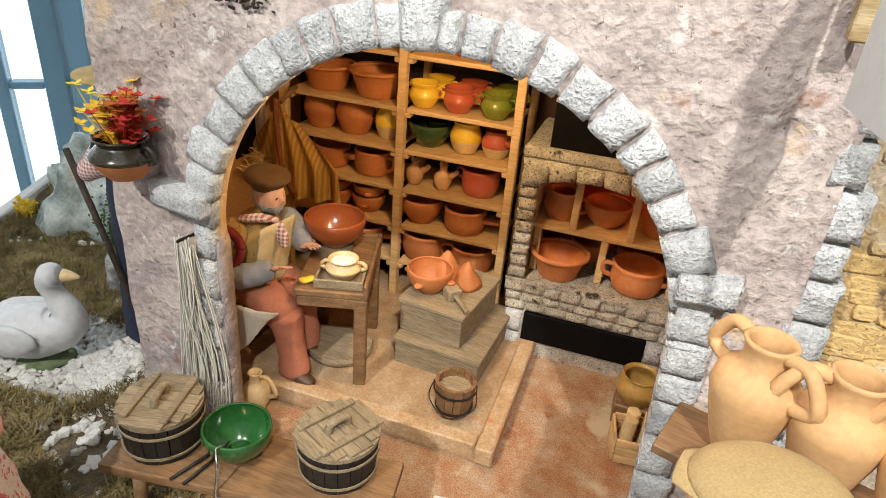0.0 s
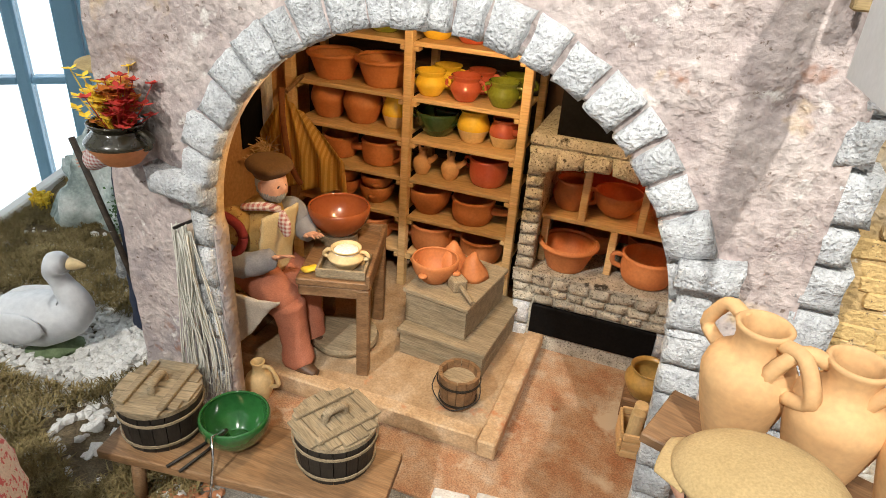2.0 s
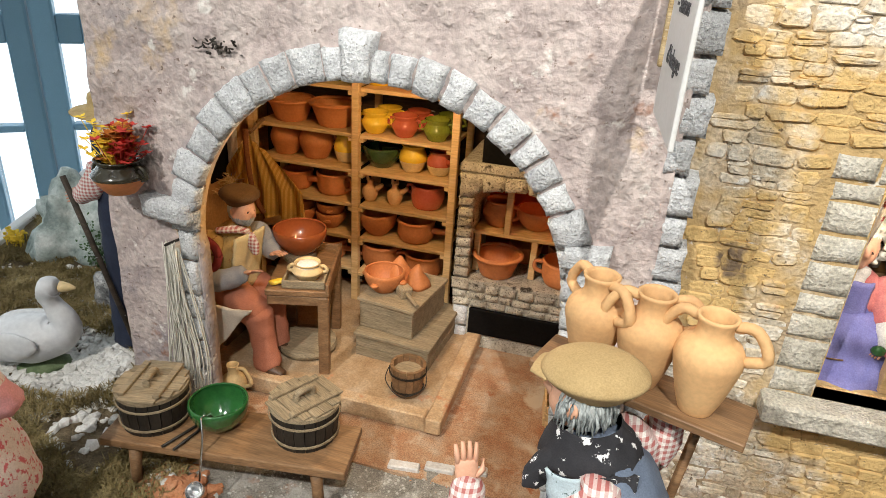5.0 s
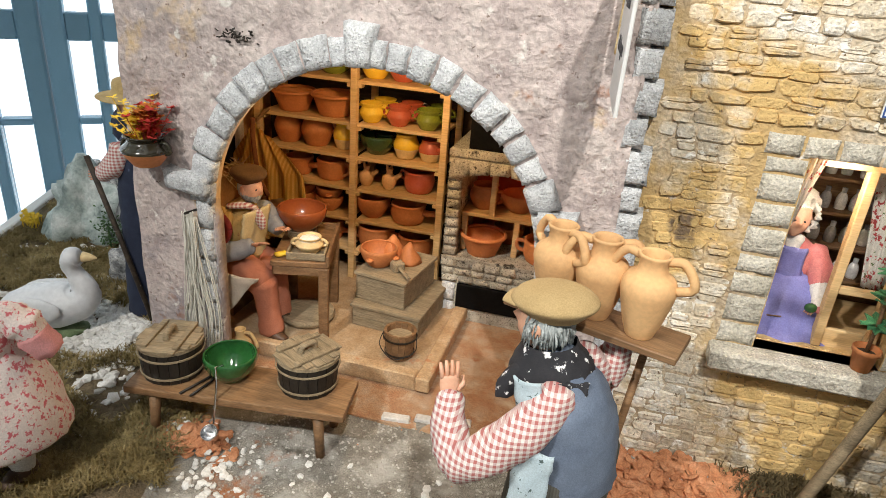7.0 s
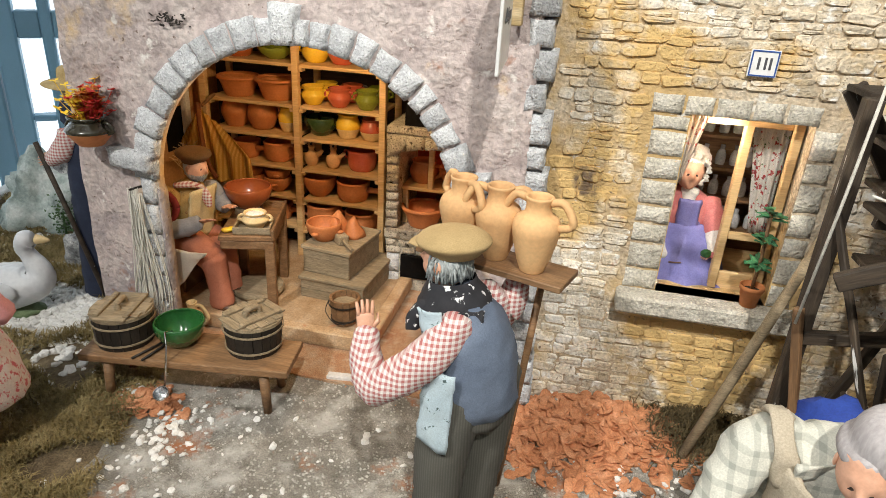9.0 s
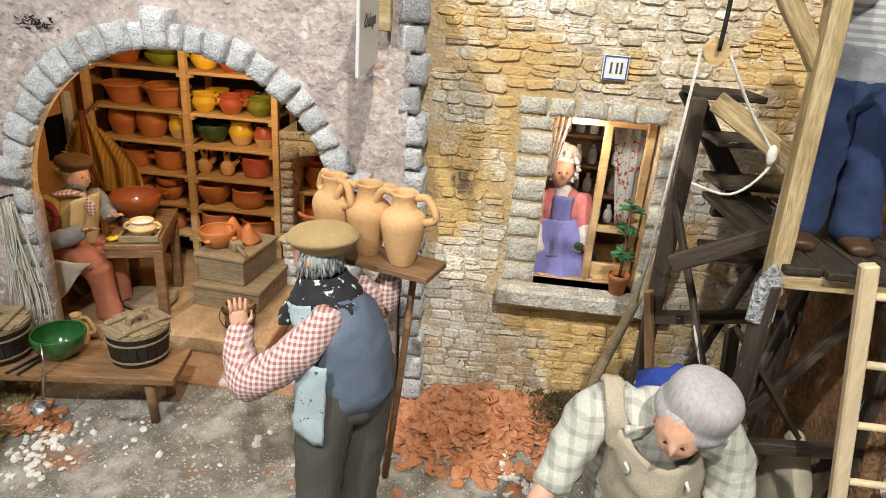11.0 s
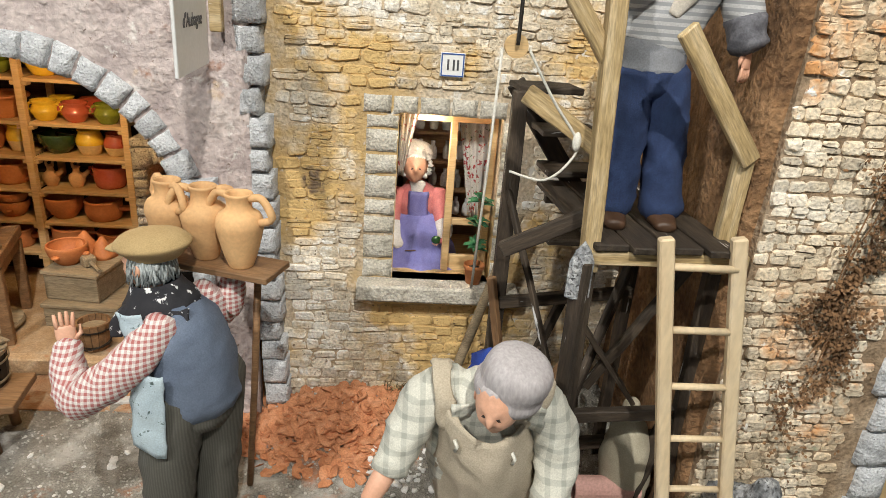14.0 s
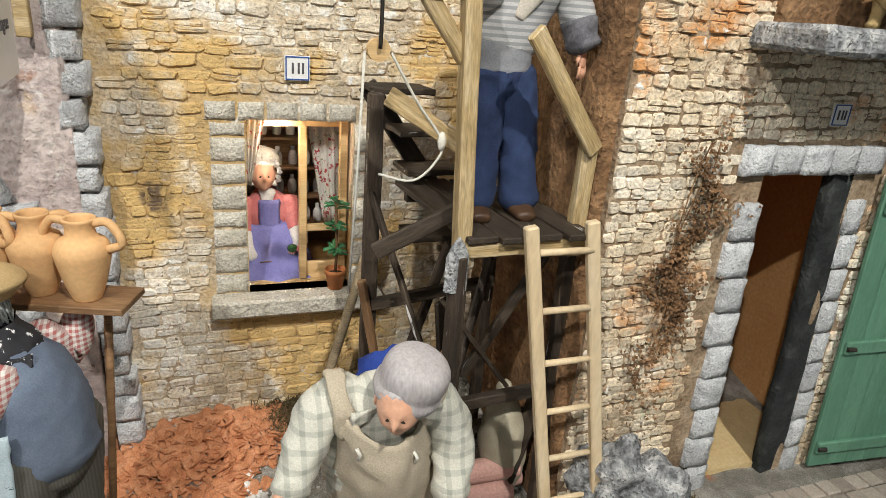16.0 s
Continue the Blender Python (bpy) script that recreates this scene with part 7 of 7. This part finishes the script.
tim("strut", (0.545, -0.12, 0.27), (0.575, -0.14, 0.10), 0.008, 0.008, M_WOOD)
tim("strut", (0.612, -0.215, 0.240), (0.556, -0.235, 0.165), 0.011, 0.011, M_WOOD)
tim("strut", (0.606, -0.205, 0.130), (0.690, -0.120, 0.315), 0.008, 0.010, M_DARKWOOD)
tim("beam", (0.600, -0.205, 0.165), (0.745, -0.200, 0.172), 0.010, 0.012, M_DARKWOOD)
tim("beam", (0.610, -0.150, 0.085), (0.745, -0.150, 0.105), 0.010, 0.012, M_DARKWOOD)
tim("loose_board", (0.622, -0.165, 0.255), (0.690, -0.165, 0.165), 0.040, 0.005, M_DARKWOOD)
tim("loose_board", (0.600, -0.130, 0.190), (0.660, -0.150, 0.070), 0.030, 0.005, M_DARKWOOD)
tim("loose_board", (0.700, -0.185, 0.040), (0.735, -0.175, 0.150), 0.022, 0.005, M_DARKWOOD)
tim("post", (0.722, -0.214, 0.325), (0.722, -0.214, 0.432), 0.011, 0.015, M_YELWOOD, "ochre corner post")
tim("post", (0.730, -0.204, 0.015), (0.724, -0.204, 0.345), 0.012, 0.012, M_DARKWOOD)
tim("loose_board", (0.575, -0.175, 0.020), (0.640, -0.160, 0.200), 0.024, 0.005, M_DARKWOOD)
tim("loose_board", (0.660, -0.120, 0.020), (0.640, -0.100, 0.230), 0.026, 0.005, M_DARKWOOD)
tim("strut", (0.720, -0.190, 0.335), (0.640, -0.175, 0.180), 0.008, 0.009, M_DARKWOOD)
tim("strut", (0.570, -0.105, 0.060), (0.650, -0.090, 0.300), 0.008, 0.010, M_DARKWOOD)
tim("beam", (0.556, -0.118, 0.240), (0.700, -0.100, 0.250), 0.009, 0.012, M_DARKWOOD)
tim("post", (0.705, -0.075, 0.015), (0.705, -0.075, 0.352), 0.012, 0.012, M_DARKWOOD)
tim("brace", (0.642, -0.244, 0.520), (0.724, -0.222, 0.424), 0.006, 0.016, M_YELWOOD)
tim("beam", (0.598, -0.238, 0.344), (0.735, -0.234, 0.344), 0.010, 0.012, M_YELWOOD)
tim("beam", (0.598, -0.080, 0.344), (0.735, -0.080, 0.344), 0.010, 0.012, M_DARKWOOD)
for k, x in enumerate((0.617, 0.647, 0.678, 0.709)):
    tim("plank", (x, -0.245 - 0.004 * (k % 2), 0.354), (x - 0.012, -0.062, 0.354), 0.028, 0.006, M_DARKWOOD)
for k, (x, z) in enumerate(((0.585, 0.452), (0.612, 0.412), (0.622, 0.372), (0.632, 0.300))):
    tim("tread", (x - 0.030, -0.075, z), (x + 0.032, -0.070, z), 0.045, 0.006, M_DARKWOOD)
tim("stringer", (0.560, -0.05, 0.452), (0.690, -0.05, 0.270), 0.008, 0.020, M_DARKWOOD)
lone(part("pole", tube(bmesh.new(), [(0.588, -0.012, 0.300), (0.545, -0.025, 0.155), (0.499, -0.040, 0.008)], [0.0055, 0.006, 0.0062], 10), M_GREYWOOD, smooth=True), "long weathered pole leaning on the stone wall", "pole")
ladder = thing("ladder", "pale wooden ladder leaning on the scaffold", "ladder")
for a, b in (((0.655, -0.252, 0.368), (0.719, -0.256, 0.020)), ((0.7145, -0.250, 0.370), (0.780, -0.256, 0.020))):
    part("rail", beam(bmesh.new(), a, b, 0.009, 0.012, 0.0015), M_LADDER, ladder)
for z in (0.344, 0.288, 0.234, 0.180, 0.124, 0.070):
    t_ = (0.368 - z) / 0.348
    part("rung", tube(bmesh.new(), [(0.657 + 0.064 * t_, -0.2525, z), (0.7135 + 0.065 * t_, -0.2525, z)], 0.0032, 8), M_LADDER, ladder, smooth=True)
pulley = thing("pulley", "small wooden pulley wheel with white string", "pulley")
part("wheel", lathe(bmesh.new(), [(0, -0.003), (0.0085, -0.003), (0.007, 0), (0.0085, 0.003), (0, 0.003)], 20, 0, pose(0.527, -0.223, 0.499, 90, 0, 0)), M_PINE, pulley)
part("hook", tube(bmesh.new(), spline([(0.527, -0.229, 0.540), (0.527, -0.230, 0.520), (0.527, -0.229, 0.500)], 4), 0.0015, 6), M_IRON, pulley, smooth=True)
part("string", tube(bmesh.new(), [(0.517, -0.223, 0.497), (0.516, -0.215, 0.40), (0.514, -0.205, 0.296)], 0.0011, 6), M_ROPE, pulley, smooth=True)
part("string", tube(bmesh.new(), spline([(0.537, -0.223, 0.497), (0.560, -0.220, 0.462), (0.583, -0.218, 0.432), (0.580, -0.218, 0.415), (0.562, -0.215, 0.398), (0.535, -0.208, 0.402)], 5), 0.0011, 6), M_ROPE, pulley, smooth=True)
part("knot", blob(bmesh.new(), (0.583, -0.219, 0.431), (0.0035, 0.0035, 0.008), None, 0, 2), M_ROPE, pulley, smooth=True)
bm = bmesh.new()
limb(bm, [(0.705, -0.165, 0.024), (0.705, -0.165, 0.052), (0.701, -0.165, 0.098), (0.700, -0.165, 0.130), (0.700, -0.165, 0.142), (0.697, -0.165, 0.152)], [0.017, 0.026, 0.026, 0.016, 0.006, 0.010])
lone(part("sack", jitter(bm, 0.003, 45), mat("sackcloth", [(0.36, 0.32, 0.23), (0.46, 0.42, 0.32)], 60, 0.95, 0.4, 900), smooth=True), "tied pale sackcloth bag standing behind the ladder", "sack")
M_PINKTILE = mat("pink_clay_tile", [(0.50, 0.28, 0.24), (0.60, 0.36, 0.31)], 40, 0.8, 0.2, 400)
for x, y, z, a in ((0.690, -0.172, 0.036, 4), (0.672, -0.186, 0.034, -6), (0.680, -0.180, 0.058, 0)):
    bm = bmesh.new()
    lathe(bm, [(0.011, -0.035), (0.013, -0.035), (0.013, 0.035), (0.011, 0.035), (0.011, -0.035)], 18, 0, rotm(0, 90, 0))
    o = part("roof_tile", bm, M_PINKTILE, smooth=False)
    o.matrix_world = pose(x, y, z, 0, 0, a)
    lone(o, "pink clay roof tile lying under the scaffold", "roof tile", "roof tiles")
# Blue lump stands in for another doll's hat behind the worker.
bm = bmesh.new()
blob(bm, (0.538, -0.262, 0.246), (0.026, 0.022, 0.024), None, 0, 3, 0.4)
lone(part("blue_cloth", bm, mat("bright_blue_cloth", [(0.01, 0.03, 0.20), (0.02, 0.06, 0.32)], 60, 0.8, 0.4, 600), smooth=True), "crumpled bright blue cloth on the worker's back", "cloth")

# ---------- window room ----------
for nm, c, s in (("wall_12", (0.40, 0.14, 0.30), (0.02, 0.14, 0.36)), ("wall_13", (0.63, 0.14, 0.30), (0.02, 0.14, 0.36)), ("wall_14", (0.515, 0.222, 0.30), (0.25, 0.02, 0.36))):
    lone(part(nm, box(bmesh.new(), c, s), M_WOOD), "brown panelled wall of the small room", "wall", kind="structure")
lone(part("ceiling_3", box(bmesh.new(), (0.515, 0.14, 0.486), (0.25, 0.14, 0.012)), M_WOOD), "brown ceiling of the small room", "ceiling", kind="structure")
lone(part("floor_2", box(bmesh.new(), (0.515, 0.14, 0.184), (0.21, 0.14, 0.012)), M_PINE), "pine floor of the small room", "floor", kind="structure")
wframe = thing("window_2", "pale pine window frame with an inner post", "window", kind="structure")
for c, s in (((0.5125, 0.064, 0.298), (0.009, 0.012, 0.204)), ((0.559, 0.055, 0.298), (0.009, 0.010, 0.204)), ((0.506, 0.062, 0.394), (0.114, 0.008, 0.012))):
    part("window_frame", box(bmesh.new(), c, s, None, 0.001), M_PINE, wframe)
part("cross_rail", box(bmesh.new(), (0.536, 0.064, 0.262), (0.038, 0.008, 0.008), None, 0.001), M_PINE, wframe)
part("low_panel", box(bmesh.new(), (0.536, 0.066, 0.205), (0.038, 0.006, 0.022), None, 0.001), M_PINE, wframe)
M_CURT = mat("floral_curtain", [(0.74, 0.70, 0.64), (0.80, 0.77, 0.72)], 60, 0.9, 0.2, 800, spots=[((0.50, 0.07, 0.07), 120, 0.57, 0.03), ((0.14, 0.20, 0.08), 170, 0.63, 0.02)])


def curtain(label, x0, x1, y, z0, z1, taper):
    bm = bmesh.new()
    g_ = []
    for j in range(13):
        v = j / 12
        row = []
        for i in range(25):
            u = i / 24
            xx = x0 + (x1 - x0) * u * (1 - taper * v) if taper > 0 else x1 - (x1 - x0) * (1 - u) * (1 + taper * v)
            row.append(bm.verts.new((xx, y + 0.0025 * math.sin(u * 22), z1 + (z0 - z1) * v)))
        g_.append(row)
    for j in range(12):
        for i in range(24):
            bm.faces.new((g_[j][i], g_[j][i + 1], g_[j + 1][i + 1], g_[j + 1][i]))
    bmesh.ops.solidify(bm, geom=bm.faces[:], thickness=0.0008)
    lone(part("curtain", bm, M_CURT, smooth=True), label, "curtain", "floral curtains")


curtain("white floral curtain drawn aside in the window", 0.447, 0.470, 0.056, 0.320, 0.402, 0.75)
curtain("white floral curtain gathered behind the window post", 0.517, 0.557, 0.072, 0.265, 0.400, -0.55)
cab = thing("bottle_shelf", "brown shelves lined with small pale bottles", "shelf")
for z in (0.232, 0.272, 0.312, 0.352):
    part("shelf", box(bmesh.new(), (0.515, 0.185, z), (0.205, 0.046, 0.004), None, 0.0006), M_WOOD, cab)
bot = None
rb = random.Random(2)
M_BOTTLE = mat("pale_glazed_bottle", [(0.40, 0.40, 0.40), (0.62, 0.61, 0.60)], 80, 0.25, 0.1, 500, local=True, rnd=0.4)
for z in (0.234, 0.274, 0.314, 0.354):
    for k in range(11):
        x = 0.424 + 0.0178 * k + rb.uniform(-0.002, 0.002)
        if bot is None:
            bot = thing("bottle", "small pale bottle on the brown shelf", "bottle", "small bottles on the shelves")
            part("body", lathe(bmesh.new(), smoothprof([(0, 0), (0.0055, 0), (0.0062, 0.010), (0.0050, 0.016), (0.0024, 0.020)]), 12), M_BOTTLE, bot, smooth=True)
            part("cap", lathe(bmesh.new(), [(0.0028, 0.0195), (0.0030, 0.025), (0, 0.0255)], 10), M_BOTTLE, bot, smooth=True)
            bot.matrix_world = pose(x, 0.178, z)
        else:
            copy_thing(bot, pose(x, 0.178 + rb.uniform(-0.006, 0.006), z, 0, 0, rb.uniform(0, 360)))
plant = thing("potted_plant", "small green leafy plant in a terracotta pot", "plant", at=pose(0.5470, 0.026, 0.1955) @ Matrix.Scale(1.18, 4))
part("pot", lathe(bmesh.new(), wallprof([(0.0075, 0), (0.010, 0.017), (0.0112, 0.0172), (0.0112, 0.021)], 0.0012), 18), M_TERRA, plant, smooth=True)
part("soil", lathe(bmesh.new(), [(0, 0.016), (0.0088, 0.016), (0, 0.0175)], 12), M_DARKWOOD, plant)
part("stem", tube(bmesh.new(), [(0, 0, 0.014), (0.001, 0, 0.05), (-0.001, 0, 0.094)], 0.0016, 6), M_WOOD, plant, smooth=True)
rl = random.Random(6)
M_LEAF = mat("glossy_leaf", [(0.03, 0.13, 0.06), (0.09, 0.30, 0.13)], 100, 0.4, 0.1, 600)
for zc in (0.040, 0.066, 0.090):
    for k in range(13):
        a = 2 * math.pi * k / 13 + zc * 50
        L_ = rl.uniform(0.010, 0.016)
        bm = bmesh.new()
        d = Vector((math.cos(a), math.sin(a), rl.uniform(0.0, 0.7)))
        p = Vector((0, 0, zc + rl.uniform(-0.004, 0.006)))
        s_ = d.cross(Vector((0, 0, 1))).normalized() * 0.0034
        ps = [p, p + d * L_ * 0.5 + s_, p + d * L_ + Vector((0, 0, -0.003)), p + d * L_ * 0.5 - s_]
        up_ = Vector((0, 0, 0.0006))
        vt = [bm.verts.new(q + up_) for q in ps]
        vb = [bm.verts.new(q - up_) for q in ps]
        bm.faces.new(vt)
        bm.faces.new(vb[::-1])
        for i in range(4):
            bm.faces.new((vt[i], vb[i], vb[(i + 1) % 4], vt[(i + 1) % 4]))
        part("leaf", bm, M_LEAF, plant)

# ---------- plates and sign ----------
M_ENAMEL = mat("white_enamel", [(0.70, 0.70, 0.68), (0.76, 0.76, 0.75)], 60, 0.3, 0.05, 300, fineamt=0.04)
M_BLUEE = mat("blue_enamel", [(0.03, 0.08, 0.28), (0.05, 0.11, 0.34)], 60, 0.3, 0.05, 300, fineamt=0.04)
M_INK = mat("black_paint", [(0.04, 0.04, 0.045), (0.09, 0.09, 0.10)], 60, 0.6, 0.05, 300)


def plate(label, at, w):
    t = thing("number_plate", label, "plate", "enamel plates on the walls", at=at)
    part("plate", box(bmesh.new(), (0, 0, 0), (w, 0.002, w * 0.96), None, 0.0004), M_ENAMEL, t)
    for c, s in (((0, -0.0013, w * 0.43), (w * 0.92, 0.0006, w * 0.05)), ((0, -0.0013, -w * 0.43), (w * 0.92, 0.0006, w * 0.05)), ((w * 0.44, -0.0013, 0), (w * 0.05, 0.0006, w * 0.80)), ((-w * 0.44, -0.0013, 0), (w * 0.05, 0.0006, w * 0.80))):
        part("border", box(bmesh.new(), c, s), M_BLUEE, t)
    for x in (-0.18, 0.05, 0.22):
        part("bar", box(bmesh.new(), (x * w, -0.0013, 0), (w * 0.08, 0.0006, w * 0.42)), M_INK, t)


plate("white enamel plate with a blue border on stone", pose(0.501, 0.0235, 0.457), 0.027)
plate("white enamel plate with a blue border over the doorway", pose(0.986, RY - 0.008, 0.463), 0.022)
sign = thing("hanging_sign", "white board sign with handwritten dark lettering", "sign", at=pose(0.2615, -0.104, 0.514, 0, 0, -86.5 + 180))
part("panel", box(bmesh.new(), (0, 0, 0), (0.114, 0.003, 0.128), None, 0.0006), M_ENAMEL, sign)
for sy in (-1, 1):
    for txt, z, sz in (("Poterie", 0.034, 0.018), ("~ Santons", 0.006, 0.0155), ("d'Aubagne", -0.026, 0.0165)):
        cu = bpy.data.curves.new("lettering", "FONT")
        cu.body, cu.size, cu.align_x, cu.shear, cu.extrude = txt, sz, "CENTER", 0.25, 0.0002
        tmp = new("lettering_curve", cu)
        me = bpy.data.meshes.new_from_object(tmp)
        bpy.data.objects.remove(tmp)
        me.materials.clear()
        me.materials.append(M_INK)
        o = new("lettering", me)
        o.parent = sign
        o.matrix_local = pose(0, sy * 0.0018, z, 90, 0, 0 if sy < 0 else 180)
bracket = thing("sign_bracket", "ochre wooden bracket holding the sign on the wall", "bracket")
part("post", box(bmesh.new(), (0.2605, -0.016, 0.560), (0.012, 0.012, 0.165), None, 0.001), M_YELWOOD, bracket)
part("arm", box(bmesh.new(), (0.2615, -0.090, 0.583), (0.008, 0.136, 0.008), None, 0.001), M_YELWOOD, bracket)


# ---------- doorway side ----------
M_GREENP = mat("worn_green_paint", [(0.10, 0.24, 0.16), (0.16, 0.34, 0.23)], 20, 0.6, 0.15, 200, fineamt=0.1, stretch=(3, 3, 0.5))
gd = thing("door_1", "open green plank door beside the doorway", "door", kind="structure", at=pose(1.092, RY - 0.014, 0.030, 0, -3, -8))
for k in range(5):
    part("plank", box(bmesh.new(), (0.0145 + 0.027 * k, 0, 0.19), (0.0262, 0.006, 0.38), None, 0.001), M_GREENP, gd)
for z in (0.03, 0.17, 0.34):
    part("batten", box(bmesh.new(), (0.068, -0.0055, z), (0.128, 0.005, 0.016), None, 0.001), M_GREENP, gd)
    part("hinge", tube(bmesh.new(), [(0.004, -0.008, z), (0.014, -0.010, z)], 0.003, 6), M_IRON, gd)
# Dark jamb coloured nearly black so that it carries the ledge's shadow too.
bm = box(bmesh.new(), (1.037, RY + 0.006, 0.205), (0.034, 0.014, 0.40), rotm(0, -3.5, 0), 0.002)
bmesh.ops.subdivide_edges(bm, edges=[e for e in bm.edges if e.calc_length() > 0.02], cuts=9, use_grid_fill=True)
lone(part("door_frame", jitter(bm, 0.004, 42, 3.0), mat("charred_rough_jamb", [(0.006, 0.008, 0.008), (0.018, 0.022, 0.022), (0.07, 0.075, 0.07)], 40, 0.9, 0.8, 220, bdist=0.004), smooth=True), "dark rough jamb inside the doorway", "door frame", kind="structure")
M_STEP = mat("worn_dark_step", [(0.13, 0.055, 0.022), (0.24, 0.11, 0.045), (0.34, 0.18, 0.08)], 30, 0.85, 0.4, 300, bdist=0.001)
for k in range(4):
    lone(part("step", jitter(box(bmesh.new(), (0.955, -0.085 + 0.042 * k, 0.020 + (0.050 + 0.042 * k) / 2), (0.16, 0.044, 0.050 + 0.042 * k), None, 0.003), 0.002, 50, k * 3.0), M_STEP), "worn dark ochre step inside the doorway", "step", "steps inside the doorway")
lone(part("floor_3", box(bmesh.new(), (1.0, -0.14, 0.018), (0.26, 0.15, 0.020)), M_CREAM), "pale floor inside the doorway", "floor", kind="structure")
bal = thing("ledge", "grey stone ledge over the doorway", "ledge", kind="structure")
for k in range(8):
    x = 0.885 + 0.05 * k
    part("slab", jitter(box(bmesh.new(), (x, RY - 0.040, 0.530), (0.048, 0.086, 0.022), None, 0.004), 0.0025, 60, x), M_ROCKW, bal)
part("parapet", jitter(box(bmesh.new(), (1.08, RY - 0.006, 0.590), (0.40, 0.012, 0.10), None, 0.002), 0.003, 50), M_BROWNWALL, bal, "dark brown panel above the ledge")
bm = bmesh.new()
limb(bm, [(0.958, RY - 0.044, 0.574), (0.985, RY - 0.046, 0.578), (1.012, RY - 0.044, 0.575)], [0.016, 0.018, 0.015], 0, (0, 1, 0))
for x, y in ((0.962, -0.056), (0.964, -0.034), (1.006, -0.056), (1.008, -0.034)):
    limb(bm, [(x, RY + y, 0.570), (x - 0.002, RY + y, 0.550), (x - 0.004, RY + y, 0.544)], [0.007, 0.0055, 0.006], 0, (1, 0, 0), 12, 4)
limb(bm, [(0.958, RY - 0.046, 0.580), (0.944, RY - 0.050, 0.592), (0.936, RY - 0.052, 0.590)], [0.012, 0.013, 0.008], 0, (0, 1, 0))
lone(part("animal_figurine", jitter(bm, 0.0018, 90), M_STRAW, smooth=True), "straw-yellow animal figurine standing on the ledge", "figurine")
# pavement tiles
M_TILE = mat("pinkish_paving", [(0.36, 0.30, 0.25), (0.48, 0.42, 0.36)], 40, 0.9, 0.4, 400, local=True, rnd=0.2)
pav = thing("pavement", "small square paving tiles before the doorway", "pavement", kind="structure")
bm = box(bmesh.new(), (0, 0, 0), (0.0215, 0.0215, 0.008), None, 0.0015)
pm = bpy.data.meshes.new("tile")
bm.to_mesh(pm)
bm.free()
pm.materials.append(M_TILE)
for i in range(22):
    for j in range(8):
        x, y = 0.95 + 0.0235 * i, -0.275 - 0.0235 * j
        if x < 0.99 - 0.5 * (y + 0.275) * -1 * 0.4:
            continue
        o = new("tile", pm)
        o.parent = pav
        o.matrix_local = pose(x, y, 0.0235 + random.Random(i * 9 + j).uniform(-0.0008, 0.0008), 0, 0, 12 * 0)
# dry vine on the wall
bm = bmesh.new()
rv = random.Random(9)
for k in range(3):
    x, z = 0.815 + rv.uniform(-0.015, 0.03), 0.22 + rv.uniform(-0.02, 0.05)
    pts = []
    while z < 0.44:
        pts.append((x, RY - 0.009 - rv.random() * 0.004, z))
        x += rv.gauss(0.002, 0.006)
        z += 0.03
    tube(bm, spline(pts, 3), 0.0007, 5)
for k in range(2600):
    z = rv.gauss(0.32, 0.065)
    p = Vector((0.832 + 0.014 * math.sin(z * 55) + (z - 0.30) * 0.12 + rv.gauss(0, 0.012 + 0.008 * math.sin(z * 90)), RY - 0.008 - abs(rv.gauss(0, 0.004)), z))
    d = Vector((rv.uniform(-1, 1), rv.uniform(-1, 0.2), rv.uniform(-1, 1))).normalized() * rv.uniform(0.002, 0.0050)
    s_ = d.orthogonal().normalized() * 0.0020
    bm.faces.new([bm.verts.new(q) for q in (p, p + d * 0.5 + s_, p + d, p + d * 0.5 - s_)])
tagged(part("dry_vine", bm, M_BROWNWALL), "dry brown vine climbing the stone wall", "vine", kind="stuff")
# Fill light added behind the lintel for the doll that the spots miss.
lamp("window_room_lamp", "POINT", pose(0.482, 0.050, 0.386), 0.34, (1.0, 0.82, 0.62), soft=0.012)
# Unseen warm point light added to brighten the room behind the doorway.
lamp("doorway_lamp", "POINT", pose(0.95, -0.12, 0.36), 0.035, (1.0, 0.5, 0.22), soft=0.01)


# ---------- courses of the walls ----------
courses(stone_wall, (0.300, 0.745, 0.0, 0.64), 0.031, (0.009, 0.016), (0.014, 0.036), 0.0036, M_OCHRESTONE, [(0.404, 0.594, 0.172, 0.422), (0.26, 0.306, -0.1, 0.7)], (0.30, 0.62, 0.04, 0.50), 7)
courses(right_wall, (RX0, 1.45, 0.0, 0.66), RY + 0.001, (0.0090, 0.0125), (0.012, 0.022), 0.0034, M_BRICKSTONE, [(0.884, 1.072, -0.1, 0.434)], (0.745, 0.90, 0.10, 0.44), 9)
